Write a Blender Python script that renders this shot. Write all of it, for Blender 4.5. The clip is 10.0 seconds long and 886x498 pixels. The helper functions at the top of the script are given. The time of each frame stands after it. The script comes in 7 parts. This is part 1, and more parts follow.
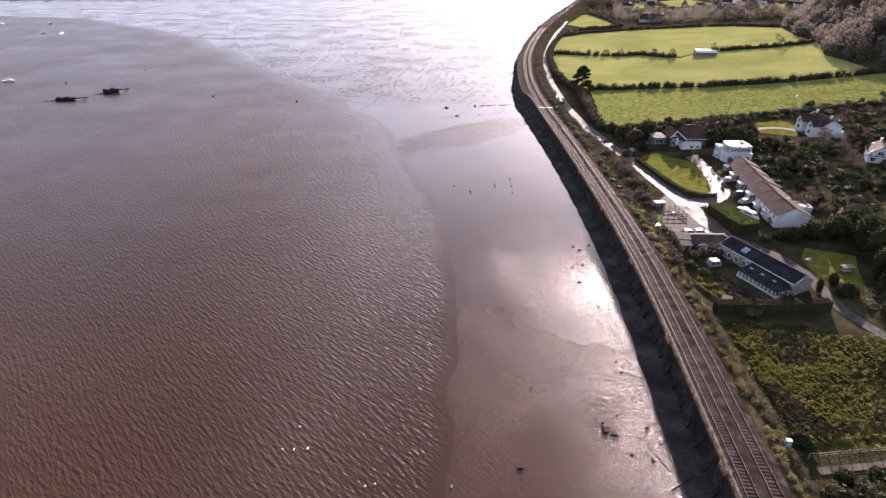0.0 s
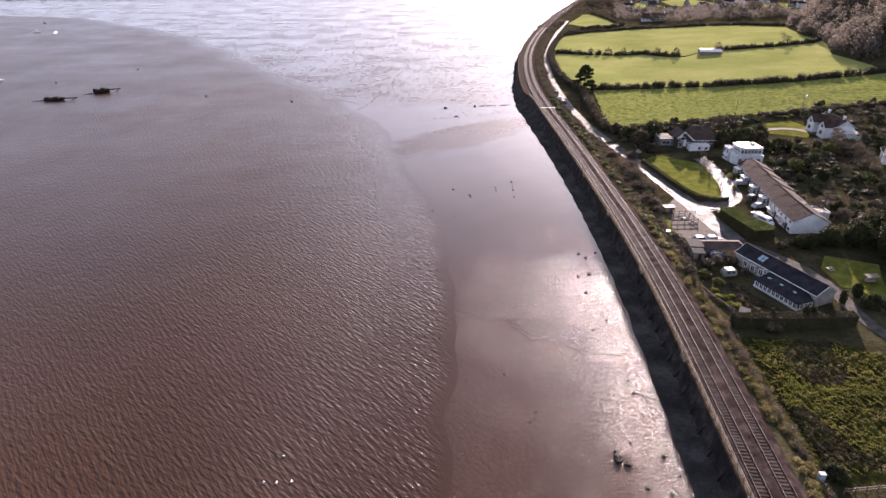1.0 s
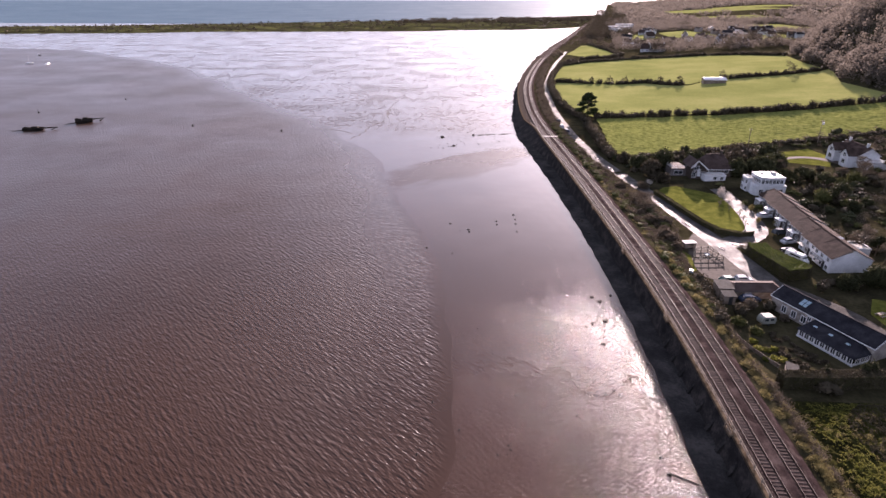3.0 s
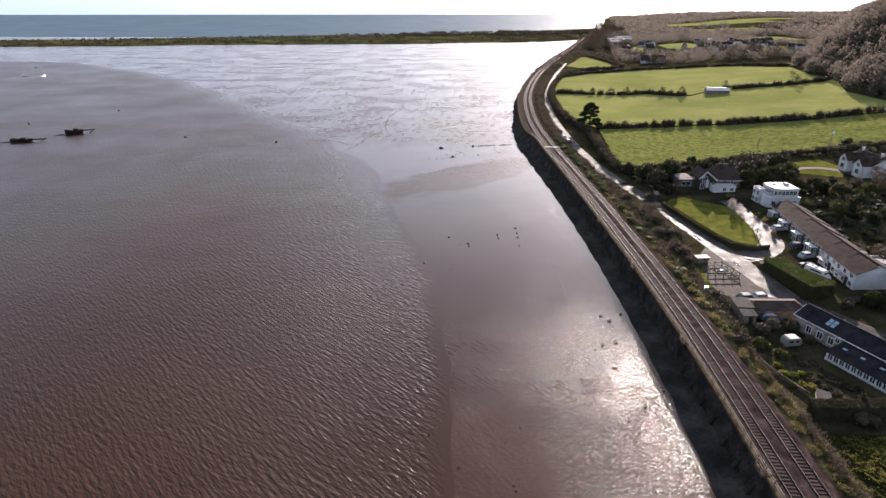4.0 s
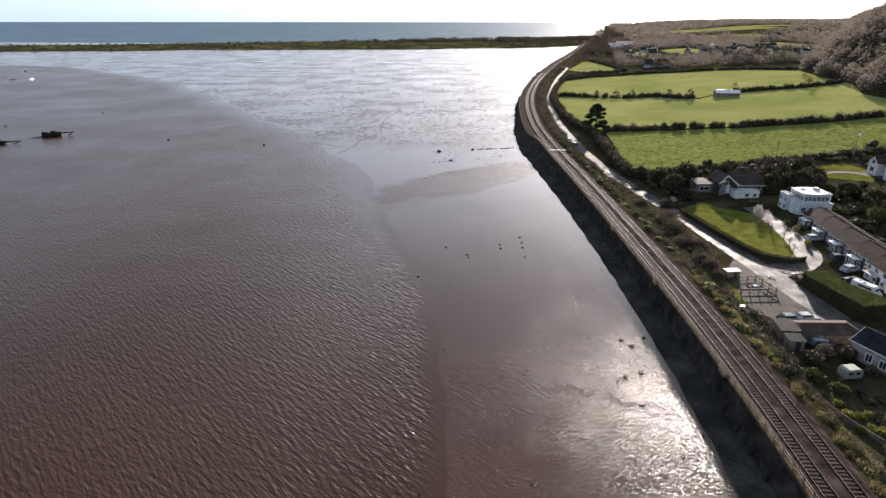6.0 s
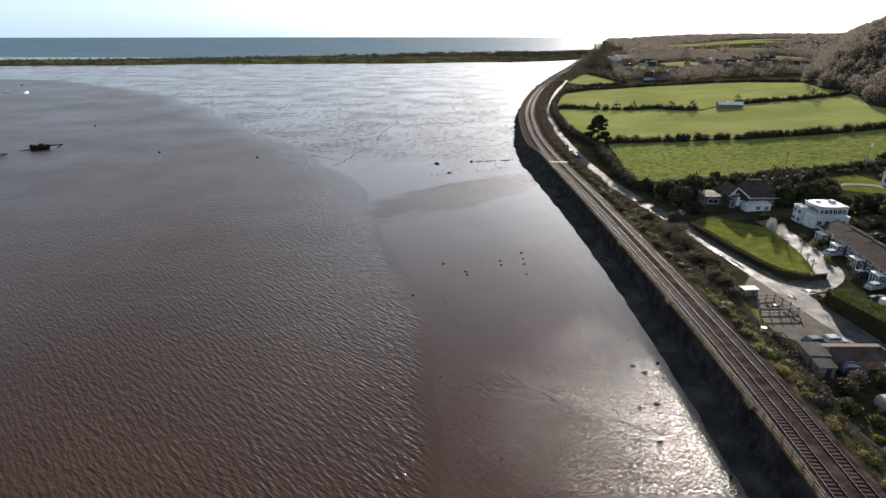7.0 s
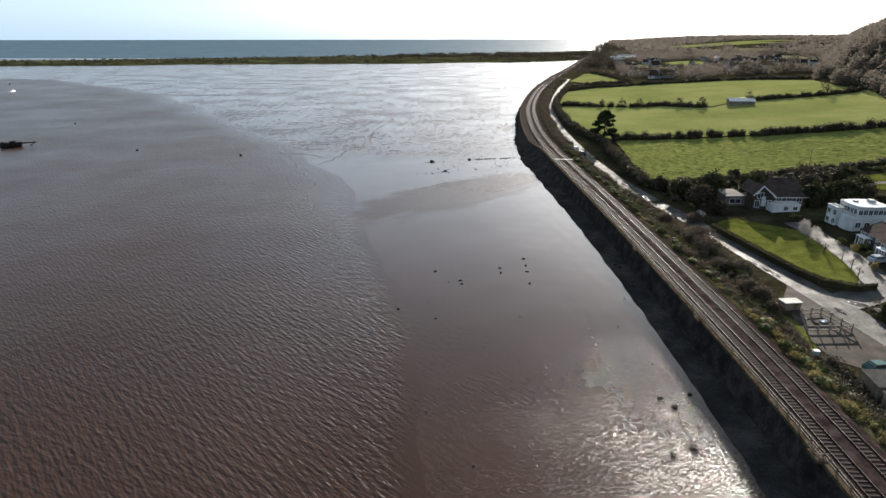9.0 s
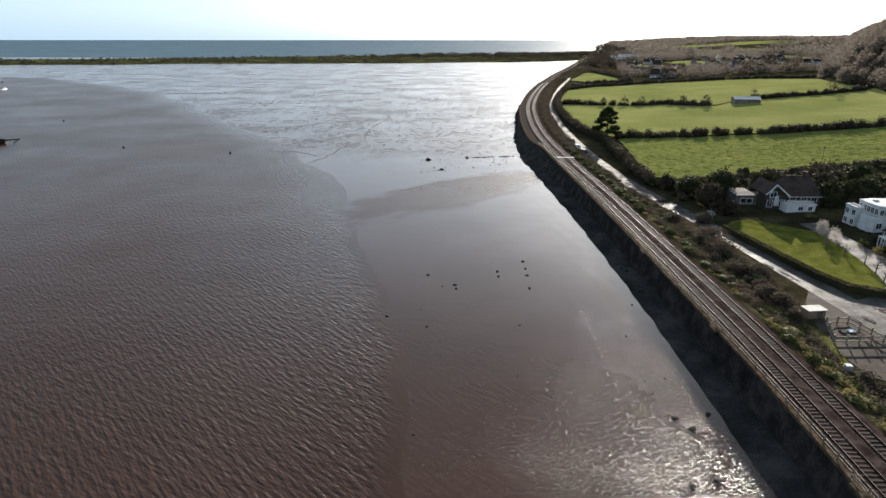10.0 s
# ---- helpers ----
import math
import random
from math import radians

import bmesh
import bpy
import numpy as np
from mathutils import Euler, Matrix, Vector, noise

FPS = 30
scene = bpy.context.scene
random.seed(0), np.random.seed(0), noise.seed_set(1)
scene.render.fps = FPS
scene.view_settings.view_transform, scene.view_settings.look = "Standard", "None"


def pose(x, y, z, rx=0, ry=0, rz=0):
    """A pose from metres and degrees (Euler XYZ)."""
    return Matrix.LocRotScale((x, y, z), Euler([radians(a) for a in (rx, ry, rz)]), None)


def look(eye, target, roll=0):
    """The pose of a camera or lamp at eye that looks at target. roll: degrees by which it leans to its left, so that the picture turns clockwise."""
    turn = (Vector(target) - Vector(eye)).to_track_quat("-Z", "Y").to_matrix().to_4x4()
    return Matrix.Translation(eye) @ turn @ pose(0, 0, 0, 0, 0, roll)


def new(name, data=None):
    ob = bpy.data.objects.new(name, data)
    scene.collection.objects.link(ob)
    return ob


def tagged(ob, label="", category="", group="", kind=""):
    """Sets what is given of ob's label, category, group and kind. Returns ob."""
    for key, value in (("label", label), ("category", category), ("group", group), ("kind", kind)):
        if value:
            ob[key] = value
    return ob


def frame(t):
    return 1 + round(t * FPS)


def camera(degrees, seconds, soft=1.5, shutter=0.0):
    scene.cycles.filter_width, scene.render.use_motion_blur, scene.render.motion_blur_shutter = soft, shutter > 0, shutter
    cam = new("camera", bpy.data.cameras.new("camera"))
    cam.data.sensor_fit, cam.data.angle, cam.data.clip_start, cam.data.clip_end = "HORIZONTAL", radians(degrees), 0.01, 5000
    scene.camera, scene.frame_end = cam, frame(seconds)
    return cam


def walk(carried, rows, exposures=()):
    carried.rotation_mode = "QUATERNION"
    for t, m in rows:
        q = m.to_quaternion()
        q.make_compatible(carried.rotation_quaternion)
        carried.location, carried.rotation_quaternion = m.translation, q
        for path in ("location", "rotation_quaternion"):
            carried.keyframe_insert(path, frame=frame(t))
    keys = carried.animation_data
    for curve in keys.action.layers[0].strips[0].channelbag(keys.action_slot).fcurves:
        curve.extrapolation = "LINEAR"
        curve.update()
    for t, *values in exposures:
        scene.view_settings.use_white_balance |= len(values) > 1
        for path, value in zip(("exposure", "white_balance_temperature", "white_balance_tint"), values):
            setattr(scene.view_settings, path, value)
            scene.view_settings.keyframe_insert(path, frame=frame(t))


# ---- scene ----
cam = camera(75.0, 10.0)
PATH = [
    (0, (0.701, -9.576, 69.031), (0.571, -7.796, 68.128), 0.1),
    (0.5, (0.512, -5.556, 68.434), (0.383, -3.776, 67.532), 0.1),
    (1, (0.44, -1.52, 66.931), (0.311, 0.261, 66.03), 0.1),
    (1.5, (0.075, 2.31, 65.927), (-0.052, 4.09, 65.024), 0.0),
    (2, (0.028, 6.448, 64.707), (-0.099, 8.231, 63.811), 0.0),
    (2.5, (0.014, 10.581, 63.333), (-0.113, 12.385, 62.477), -0.0),
    (3, (0.139, 14.615, 61.892), (0.01, 16.441, 61.086), -0.0),
    (4.5, (-0.25, 26.37, 57.913), (-0.378, 28.213, 57.149), -0.1),
    (5, (-0.305, 30.18, 56.537), (-0.433, 32.024, 55.774), -0.0),
    (5.5, (-0.304, 33.97, 55.171), (-0.432, 35.815, 54.409), -0.0),
    (6, (-0.464, 37.979, 53.96), (-0.591, 39.831, 53.217), -0.0),
    (7.5, (-0.338, 49.664, 50.297), (-0.465, 51.536, 49.605), -0.1),
    (8, (-0.064, 53.722, 48.911), (-0.192, 55.594, 48.218), -0.1),
    (8.5, (0.254, 57.701, 47.684), (0.124, 59.573, 46.992), -0.2),
    (9, (0.399, 61.592, 46.392), (0.27, 63.464, 45.701), -0.1),
    (9.5, (0.748, 65.53, 45.119), (0.619, 67.403, 44.429), -0.1),
    (10, (1.073, 69.522, 43.713), (0.945, 71.395, 43.025), 0.0),
]
EXPOSURES = [(0.0, 2.41, 6750, 34), (1.5, 2.39, 6750, 35), (2.5, 2.49, 6800, 44), (3.0, 2.24, 6750, 40), (4.3, 2.0, 6650, 22), (6.0, 1.91, 6600, 18), (7.5, 1.71, 6500, 12), (10.0, 1.69, 6500, 11)]
walk(cam, [(t, look(eye, target, roll)) for t, eye, target, roll in PATH], EXPOSURES)

# ---- world, sun, exposure ----
SUN_AZ, SUN_EL = 17.2, 13.4
world = bpy.data.worlds.new("sky")
scene.world = world
world.use_nodes = True
wn = world.node_tree.nodes
sky = wn.new("ShaderNodeTexSky")
sky.sky_type, sky.sun_disc = "NISHITA", False
sky.sun_elevation, sky.sun_rotation = radians(SUN_EL), radians(SUN_AZ)
sky.air_density, sky.dust_density, sky.ozone_density = 0.8, 2.6, 3.0
haze = wn.new("ShaderNodeHueSaturation")
haze.inputs["Saturation"].default_value = 0.45
world.node_tree.links.new(sky.outputs[0], haze.inputs["Color"])
# thin high cloud veils the sky, denser towards the horizon
up_way = wn.new("ShaderNodeSeparateXYZ")
world.node_tree.links.new(wn.new("ShaderNodeTexCoord").outputs["Generated"], up_way.inputs[0])
depth_of_haze = wn.new("ShaderNodeMapRange")
depth_of_haze.interpolation_type = "SMOOTHSTEP"
for sock, v in zip(depth_of_haze.inputs[1:5], (0.0, 0.62, 1.42, 0.74)):
    sock.default_value = v
world.node_tree.links.new(up_way.outputs[2], depth_of_haze.inputs[0])
cloud = wn.new("ShaderNodeVectorMath")
cloud.operation = "SCALE"
cloud.inputs[0].default_value = (4.5, 6.3, 7.9)
world.node_tree.links.new(depth_of_haze.outputs[0], cloud.inputs["Scale"])
veil = wn.new("ShaderNodeMix")
veil.data_type, veil.blend_type = "RGBA", "ADD"
veil.inputs[0].default_value = 1.0
world.node_tree.links.new(haze.outputs[0], veil.inputs[6])
world.node_tree.links.new(cloud.outputs[0], veil.inputs[7])
world.node_tree.links.new(veil.outputs[2], wn["Background"].inputs[0])
wn["Background"].inputs[1].default_value = 0.0245
sun_data = bpy.data.lights.new("sun", "SUN")
sun_data.energy, sun_data.angle, sun_data.color = 5.0, radians(0.6), (1.0, 0.93, 0.82)
sun = new("sun", sun_data)
az, el = radians(SUN_AZ), radians(SUN_EL)
sun_way = Vector((math.sin(az) * math.cos(el), math.cos(az) * math.cos(el), math.sin(el)))
sun.matrix_world = look(sun_way * 900, (0, 0, 0))


# ---- materials ----
def mat(name, cols, scale=1.0, fine=8.0, rough=(0.7, 0.9), bump=0.3, bscale=None, metal=0.0, vary=0.0, spec=0.2, dist=0.05):
    """Two scales of noise choose between the colours; fine relief; rough from the same noise."""
    m = bpy.data.materials.new(name)
    m.use_nodes = True
    nt = m.node_tree
    n, l = nt.nodes, nt.links
    b = n["Principled BSDF"]
    geo = n.new("ShaderNodeNewGeometry")
    a = n.new("ShaderNodeTexNoise")
    a.inputs["Scale"].default_value, a.inputs["Detail"].default_value, a.inputs["Roughness"].default_value = scale, 5, 0.6
    l.new(geo.outputs["Position"], a.inputs["Vector"])
    f = n.new("ShaderNodeTexNoise")
    f.inputs["Scale"].default_value, f.inputs["Detail"].default_value = fine, 4
    l.new(geo.outputs["Position"], f.inputs["Vector"])
    mixf = n.new("ShaderNodeMath")
    mixf.operation = "MULTIPLY_ADD"
    l.new(f.outputs[0], mixf.inputs[0])
    mixf.inputs[1].default_value = 0.45
    sub = n.new("ShaderNodeMath")
    sub.operation = "MULTIPLY_ADD"
    l.new(a.outputs[0], sub.inputs[0])
    sub.inputs[1].default_value, sub.inputs[2].default_value = 1.3, -0.37
    l.new(sub.outputs[0], mixf.inputs[2])
    ramp = n.new("ShaderNodeValToRGB")
    els = ramp.color_ramp.elements
    for k, c in enumerate(cols):
        e = els[k] if k < 2 else els.new(1.0)
        e.color = (*c, 1)
    for k in range(len(cols)):
        els[k].position = 0.25 + 0.5 * k / max(1, len(cols) - 1)
    last = mixf.outputs[0]
    if vary:
        oi = n.new("ShaderNodeObjectInfo")
        v = n.new("ShaderNodeMath")
        v.operation = "MULTIPLY_ADD"
        l.new(oi.outputs["Random"], v.inputs[0])
        v.inputs[1].default_value = vary
        l.new(last, v.inputs[2])
        w = n.new("ShaderNodeMath")
        w.operation = "SUBTRACT"
        l.new(v.outputs[0], w.inputs[0])
        w.inputs[1].default_value = vary / 2
        last = w.outputs[0]
    l.new(last, ramp.inputs[0])
    l.new(ramp.outputs[0], b.inputs["Base Color"])
    rr = n.new("ShaderNodeMapRange")
    l.new(last, rr.inputs[0])
    rr.inputs[3].default_value, rr.inputs[4].default_value = rough
    l.new(rr.outputs[0], b.inputs["Roughness"])
    b.inputs["Metallic"].default_value = metal
    b.inputs["Specular IOR Level"].default_value = spec
    if bump:
        bp = n.new("ShaderNodeBump")
        bp.inputs["Strength"].default_value, bp.inputs["Distance"].default_value = bump, dist
        src = f
        if bscale:
            src = n.new("ShaderNodeTexNoise")
            src.inputs["Scale"].default_value, src.inputs["Detail"].default_value = bscale, 4
            l.new(geo.outputs["Position"], src.inputs["Vector"])
        l.new(src.outputs[0], bp.inputs["Height"])
        l.new(bp.outputs[0], b.inputs["Normal"])
    return m


def leafy(name, cols, vary=0.5, shine=0.16):
    """Leaves: colour by island, a little light shines through."""
    m = bpy.data.materials.new(name)
    m.use_nodes = True
    n, l = m.node_tree.nodes, m.node_tree.links
    b = n["Principled BSDF"]
    geo = n.new("ShaderNodeNewGeometry")
    a = n.new("ShaderNodeTexNoise")
    a.inputs["Scale"].default_value = 0.35
    l.new(geo.outputs["Position"], a.inputs["Vector"])
    mx = n.new("ShaderNodeMath")
    mx.operation = "MULTIPLY_ADD"
    l.new(geo.outputs["Random Per Island"], mx.inputs[0])
    mx.inputs[1].default_value = vary
    l.new(a.outputs[0], mx.inputs[2])
    ramp = n.new("ShaderNodeValToRGB")
    els = ramp.color_ramp.elements
    for k, c in enumerate(cols):
        e = els[k] if k < 2 else els.new(1.0)
        e.color = (*c, 1)
    for k in range(len(cols)):
        els[k].position = 0.3 + (0.3 + vary) * k / max(1, len(cols) - 1)
    l.new(mx.outputs[0], ramp.inputs[0])
    l.new(ramp.outputs[0], b.inputs["Base Color"])
    b.inputs["Roughness"].default_value = 0.85
    b.inputs["Specular IOR Level"].default_value = 0.07
    tr = n.new("ShaderNodeBsdfTranslucent")
    l.new(ramp.outputs[0], tr.inputs[0])
    ms = n.new("ShaderNodeMixShader")
    ms.inputs[0].default_value = shine
    l.new(b.outputs[0], ms.inputs[1])
    l.new(tr.outputs[0], ms.inputs[2])
    l.new(ms.outputs[0], n["Material Output"].inputs[0])
    return m


def wet_sheet(name, cols, rough, waves, big, gloss_noise, ior=1.33, spec=0.5):
    """Turbid water: colour patches, wet gloss, ripples by waves = [(scale, height, stretch, turn)]."""
    k = Nodes(name)
    k.set("Base Color", k.ramp(k.noise(big, 6), cols))
    k.set("Roughness", k.span(k.noise(gloss_noise, 6, 0.65), 0.35, 0.65, *rough))
    k.b.inputs["IOR"].default_value, k.b.inputs["Specular IOR Level"].default_value = ior, spec
    for scale, height, stretch, turn in waves:
        k.bump(k.noise(scale, 4, 0.6, stretch, turn), height)
    return k.done()


class Nodes:
    """A short way to write a material's nodes over the world's plan."""

    def __init__(self, name):
        self.m = bpy.data.materials.new(name)
        self.m.use_nodes = True
        self.n, self.l = self.m.node_tree.nodes, self.m.node_tree.links
        self.b = self.n["Principled BSDF"]
        self.pos = self.n.new("ShaderNodeNewGeometry").outputs["Position"]
        sep = self.n.new("ShaderNodeSeparateXYZ")
        self.l.new(self.pos, sep.inputs[0])
        self.x, self.y = sep.outputs[0], sep.outputs[1]
        self.normal = None

    def put(self, socket, v):
        if isinstance(v, (int, float)):
            socket.default_value = v
        else:
            self.l.new(v, socket)

    def set(self, name, v):
        self.put(self.b.inputs[name], v)

    def attribute(self, name):
        a = self.n.new("ShaderNodeAttribute")
        a.attribute_name = name
        return a.outputs["Fac"]

    def noise(self, scale, detail=4, rough=0.6, stretch=None, turn=0):
        t = self.n.new("ShaderNodeTexNoise")
        t.inputs["Scale"].default_value, t.inputs["Detail"].default_value, t.inputs["Roughness"].default_value = scale, detail, rough
        src = self.pos
        if stretch:
            mp = self.n.new("ShaderNodeMapping")
            mp.vector_type = "TEXTURE"
            mp.inputs["Rotation"].default_value = (0, 0, radians(turn))
            mp.inputs["Scale"].default_value = stretch
            self.l.new(src, mp.inputs["Vector"])
            src = mp.outputs[0]
        self.l.new(src, t.inputs["Vector"])
        return t.outputs[0]

    def math(self, op, a, b=0.0, c=0.0):
        t = self.n.new("ShaderNodeMath")
        t.operation = op
        for sock, v in zip(t.inputs, (a, b, c)):
            self.put(sock, v)
        return t.outputs[0]

    def mul(self, a, b):
        return self.math("MULTIPLY", a, b)

    def add(self, a, b):
        return self.math("ADD", a, b)

    def span(self, v, lo, hi, to_lo=0.0, to_hi=1.0, smooth_step=False):
        t = self.n.new("ShaderNodeMapRange")
        if smooth_step:
            t.interpolation_type = "SMOOTHSTEP"
        self.put(t.inputs[0], v)
        for sock, u in zip(t.inputs[1:5], (lo, hi, to_lo, to_hi)):
            self.put(sock, u)
        return t.outputs[0]

    def mix(self, f, a, b):
        return self.span(f, 0.0, 1.0, a, b)

    def ramp(self, v, cols, lo=0.3, hi=0.7):
        r = self.n.new("ShaderNodeValToRGB")
        els = r.color_ramp.elements
        for k, c in enumerate(cols):
            e = els[k] if k < 2 else els.new(1.0)
            e.color = (*c, 1)
        for k in range(len(cols)):
            els[k].position = lo + (hi - lo) * k / max(1, len(cols) - 1)
        self.l.new(v, r.inputs[0])
        return r.outputs[0]

    def bump(self, height, distance, strength=1.0):
        t = self.n.new("ShaderNodeBump")
        self.put(t.inputs["Strength"], strength)
        t.inputs["Distance"].default_value = distance
        self.l.new(height, t.inputs["Height"])
        if self.normal:
            self.l.new(self.normal, t.inputs["Normal"])
        self.normal = t.outputs[0]

    def done(self):
        if self.normal:
            self.l.new(self.normal, self.b.inputs["Normal"])
        return self.m


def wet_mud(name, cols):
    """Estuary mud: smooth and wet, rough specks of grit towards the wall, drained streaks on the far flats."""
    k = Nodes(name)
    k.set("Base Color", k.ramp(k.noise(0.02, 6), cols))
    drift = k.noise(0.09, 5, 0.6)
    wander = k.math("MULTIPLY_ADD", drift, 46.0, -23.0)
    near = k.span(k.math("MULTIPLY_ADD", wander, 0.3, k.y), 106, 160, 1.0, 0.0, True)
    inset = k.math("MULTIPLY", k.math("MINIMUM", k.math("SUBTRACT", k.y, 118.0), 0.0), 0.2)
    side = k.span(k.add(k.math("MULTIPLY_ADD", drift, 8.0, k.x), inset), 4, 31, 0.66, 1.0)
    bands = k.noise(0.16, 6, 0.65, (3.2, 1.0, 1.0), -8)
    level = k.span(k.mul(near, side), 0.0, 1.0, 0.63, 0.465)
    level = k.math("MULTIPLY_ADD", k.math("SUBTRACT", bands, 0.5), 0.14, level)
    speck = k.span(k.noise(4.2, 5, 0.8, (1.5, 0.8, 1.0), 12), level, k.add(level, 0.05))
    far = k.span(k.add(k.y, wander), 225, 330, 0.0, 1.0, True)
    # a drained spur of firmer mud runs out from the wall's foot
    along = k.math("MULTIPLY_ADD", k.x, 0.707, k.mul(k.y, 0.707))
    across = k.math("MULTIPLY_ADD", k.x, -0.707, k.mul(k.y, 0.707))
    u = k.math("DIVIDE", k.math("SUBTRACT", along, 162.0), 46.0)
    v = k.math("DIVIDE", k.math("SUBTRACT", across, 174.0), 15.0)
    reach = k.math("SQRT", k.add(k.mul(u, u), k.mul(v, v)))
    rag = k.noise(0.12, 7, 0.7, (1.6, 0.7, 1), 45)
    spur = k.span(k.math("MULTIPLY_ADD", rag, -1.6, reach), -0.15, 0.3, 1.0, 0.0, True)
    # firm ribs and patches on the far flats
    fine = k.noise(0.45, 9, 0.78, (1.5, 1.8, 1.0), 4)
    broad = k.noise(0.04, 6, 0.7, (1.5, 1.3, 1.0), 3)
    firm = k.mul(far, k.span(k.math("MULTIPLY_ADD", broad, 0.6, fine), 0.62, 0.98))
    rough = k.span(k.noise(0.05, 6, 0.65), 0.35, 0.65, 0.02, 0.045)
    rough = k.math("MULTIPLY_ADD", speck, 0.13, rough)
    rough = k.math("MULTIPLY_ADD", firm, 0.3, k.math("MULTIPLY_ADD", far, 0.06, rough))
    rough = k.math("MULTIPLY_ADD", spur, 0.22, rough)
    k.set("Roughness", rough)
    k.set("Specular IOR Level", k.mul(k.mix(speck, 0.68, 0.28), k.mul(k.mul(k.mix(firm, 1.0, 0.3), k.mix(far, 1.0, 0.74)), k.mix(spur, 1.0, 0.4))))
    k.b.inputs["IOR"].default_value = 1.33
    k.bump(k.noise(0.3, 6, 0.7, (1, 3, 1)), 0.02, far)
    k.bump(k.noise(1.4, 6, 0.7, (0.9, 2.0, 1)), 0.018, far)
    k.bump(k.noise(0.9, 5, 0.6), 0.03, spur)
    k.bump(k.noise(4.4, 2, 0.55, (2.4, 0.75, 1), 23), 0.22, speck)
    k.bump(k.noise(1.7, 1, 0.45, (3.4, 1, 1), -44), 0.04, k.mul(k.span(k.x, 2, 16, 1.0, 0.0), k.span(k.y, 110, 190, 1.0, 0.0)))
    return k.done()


def tidal_water(name, cols):
    """Shallow brown water; wind ripples die out in the film at its edge, by the depth."""
    k = Nodes(name)
    k.set("Base Color", k.ramp(k.noise(0.012, 6), cols))
    deep = k.span(k.attribute("depth"), 0.0, 26.0, 0.0, 1.0, True)
    k.set("Roughness", k.mix(deep, k.span(k.y, 150, 300, 0.17, 0.26), k.span(k.noise(0.02, 6, 0.65), 0.35, 0.65, 0.3, 0.4)))
    wide = k.span(k.attribute("depth"), 4.0, 60.0, 0.0, 1.0, True)
    k.set("Specular IOR Level", k.mix(wide, k.span(k.y, 150, 300, 0.58, 0.36), 0.27))
    k.b.inputs["IOR"].default_value = 1.33
    ripple = k.span(k.attribute("depth"), 0.0, 5.0, 0.0, 1.0, True)
    k.bump(k.noise(1.7, 1, 0.45, (4.0, 1, 1), -44), 0.17, ripple)
    k.bump(k.noise(2.3, 1, 0.45, (3.4, 1, 1), -26), 0.075, ripple)
    # the last ripples stand up in the shallows
    k.bump(k.noise(1.1, 2, 0.5, (1.0, 2.6, 1), 14), 0.12, k.mul(k.mul(ripple, k.span(k.y, 130, 180, 1.0, 0.0)), k.span(k.attribute("depth"), 3.0, 17.0, 1.0, 0.0, True)))
    k.bump(k.noise(0.05, 4), 0.12, deep)
    return k.done()


def plain(name, col, rough=0.6, metal=0.0):
    return mat(name, [tuple(c * 0.82 for c in col), col, tuple(min(1, c * 1.12) for c in col)], 1.3, 14, (rough - 0.08, rough + 0.08), 0.08, metal=metal)


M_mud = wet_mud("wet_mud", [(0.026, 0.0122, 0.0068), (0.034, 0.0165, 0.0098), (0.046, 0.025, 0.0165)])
M_water = tidal_water("turbid_water", [(0.0212, 0.0088, 0.0041), (0.028, 0.0125, 0.0064), (0.037, 0.018, 0.0101)])
M_sea = wet_sheet("sea_water", [(0.05, 0.088, 0.118), (0.068, 0.11, 0.142)], (0.5, 0.62), [(0.08, 1.2, (2.2, 1, 1), 10), (0.3, 0.5, (2, 1, 1), 20)], 0.004, 0.01, spec=0.02)
M_scrub = mat("rough_ground", [(0.016, 0.014, 0.009), (0.03, 0.027, 0.015), (0.052, 0.046, 0.026)], 0.12, 1.6, (0.8, 0.95), 0.8, 2.5, dist=0.3, spec=0.0)
M_grass = mat("pasture", [(0.125, 0.138, 0.044), (0.16, 0.17, 0.057), (0.205, 0.205, 0.077)], 0.03, 0.7, (0.8, 0.95), 0.6, 2.2, dist=0.12, spec=0.0)
M_grass2 = mat("tussocky_pasture", [(0.062, 0.075, 0.02), (0.12, 0.132, 0.038), (0.185, 0.185, 0.06)], 0.5, 2.6, (0.8, 0.95), 0.8, 2.2, dist=0.3, spec=0.0)
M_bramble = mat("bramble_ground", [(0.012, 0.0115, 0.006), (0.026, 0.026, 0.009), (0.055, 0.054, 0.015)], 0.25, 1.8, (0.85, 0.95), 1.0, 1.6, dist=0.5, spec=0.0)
M_lawn = mat("lawn", [(0.046, 0.052, 0.012), (0.08, 0.085, 0.019), (0.118, 0.12, 0.03)], 0.3, 2.2, (0.8, 0.95), 0.7, 3.5, dist=0.12, spec=0.0)
M_spit = mat("dune_turf", [(0.014, 0.014, 0.009), (0.03, 0.031, 0.015), (0.085, 0.088, 0.034)], 0.02, 0.25, (0.8, 0.95), 0.5, 0.5, dist=0.4, spec=0.0)
M_shingle_shade = mat("shingle_and_wall_shade", [(0.014, 0.0135, 0.0135), (0.027, 0.0255, 0.025), (0.052, 0.048, 0.045)], 0.15, 2.5, (0.8, 0.95), 0.8, 3, dist=0.15, spec=0.0)
M_coping = mat("coping_stone", [(0.035, 0.026, 0.018), (0.07, 0.052, 0.035), (0.11, 0.085, 0.06)], 0.8, 5, (0.8, 0.95), 0.4, 6, spec=0.0)
M_rust = mat("rusty_rail", [(0.03, 0.018, 0.013), (0.06, 0.035, 0.025)], 1.0, 9, (0.8, 0.95), 0.2, spec=0.02)
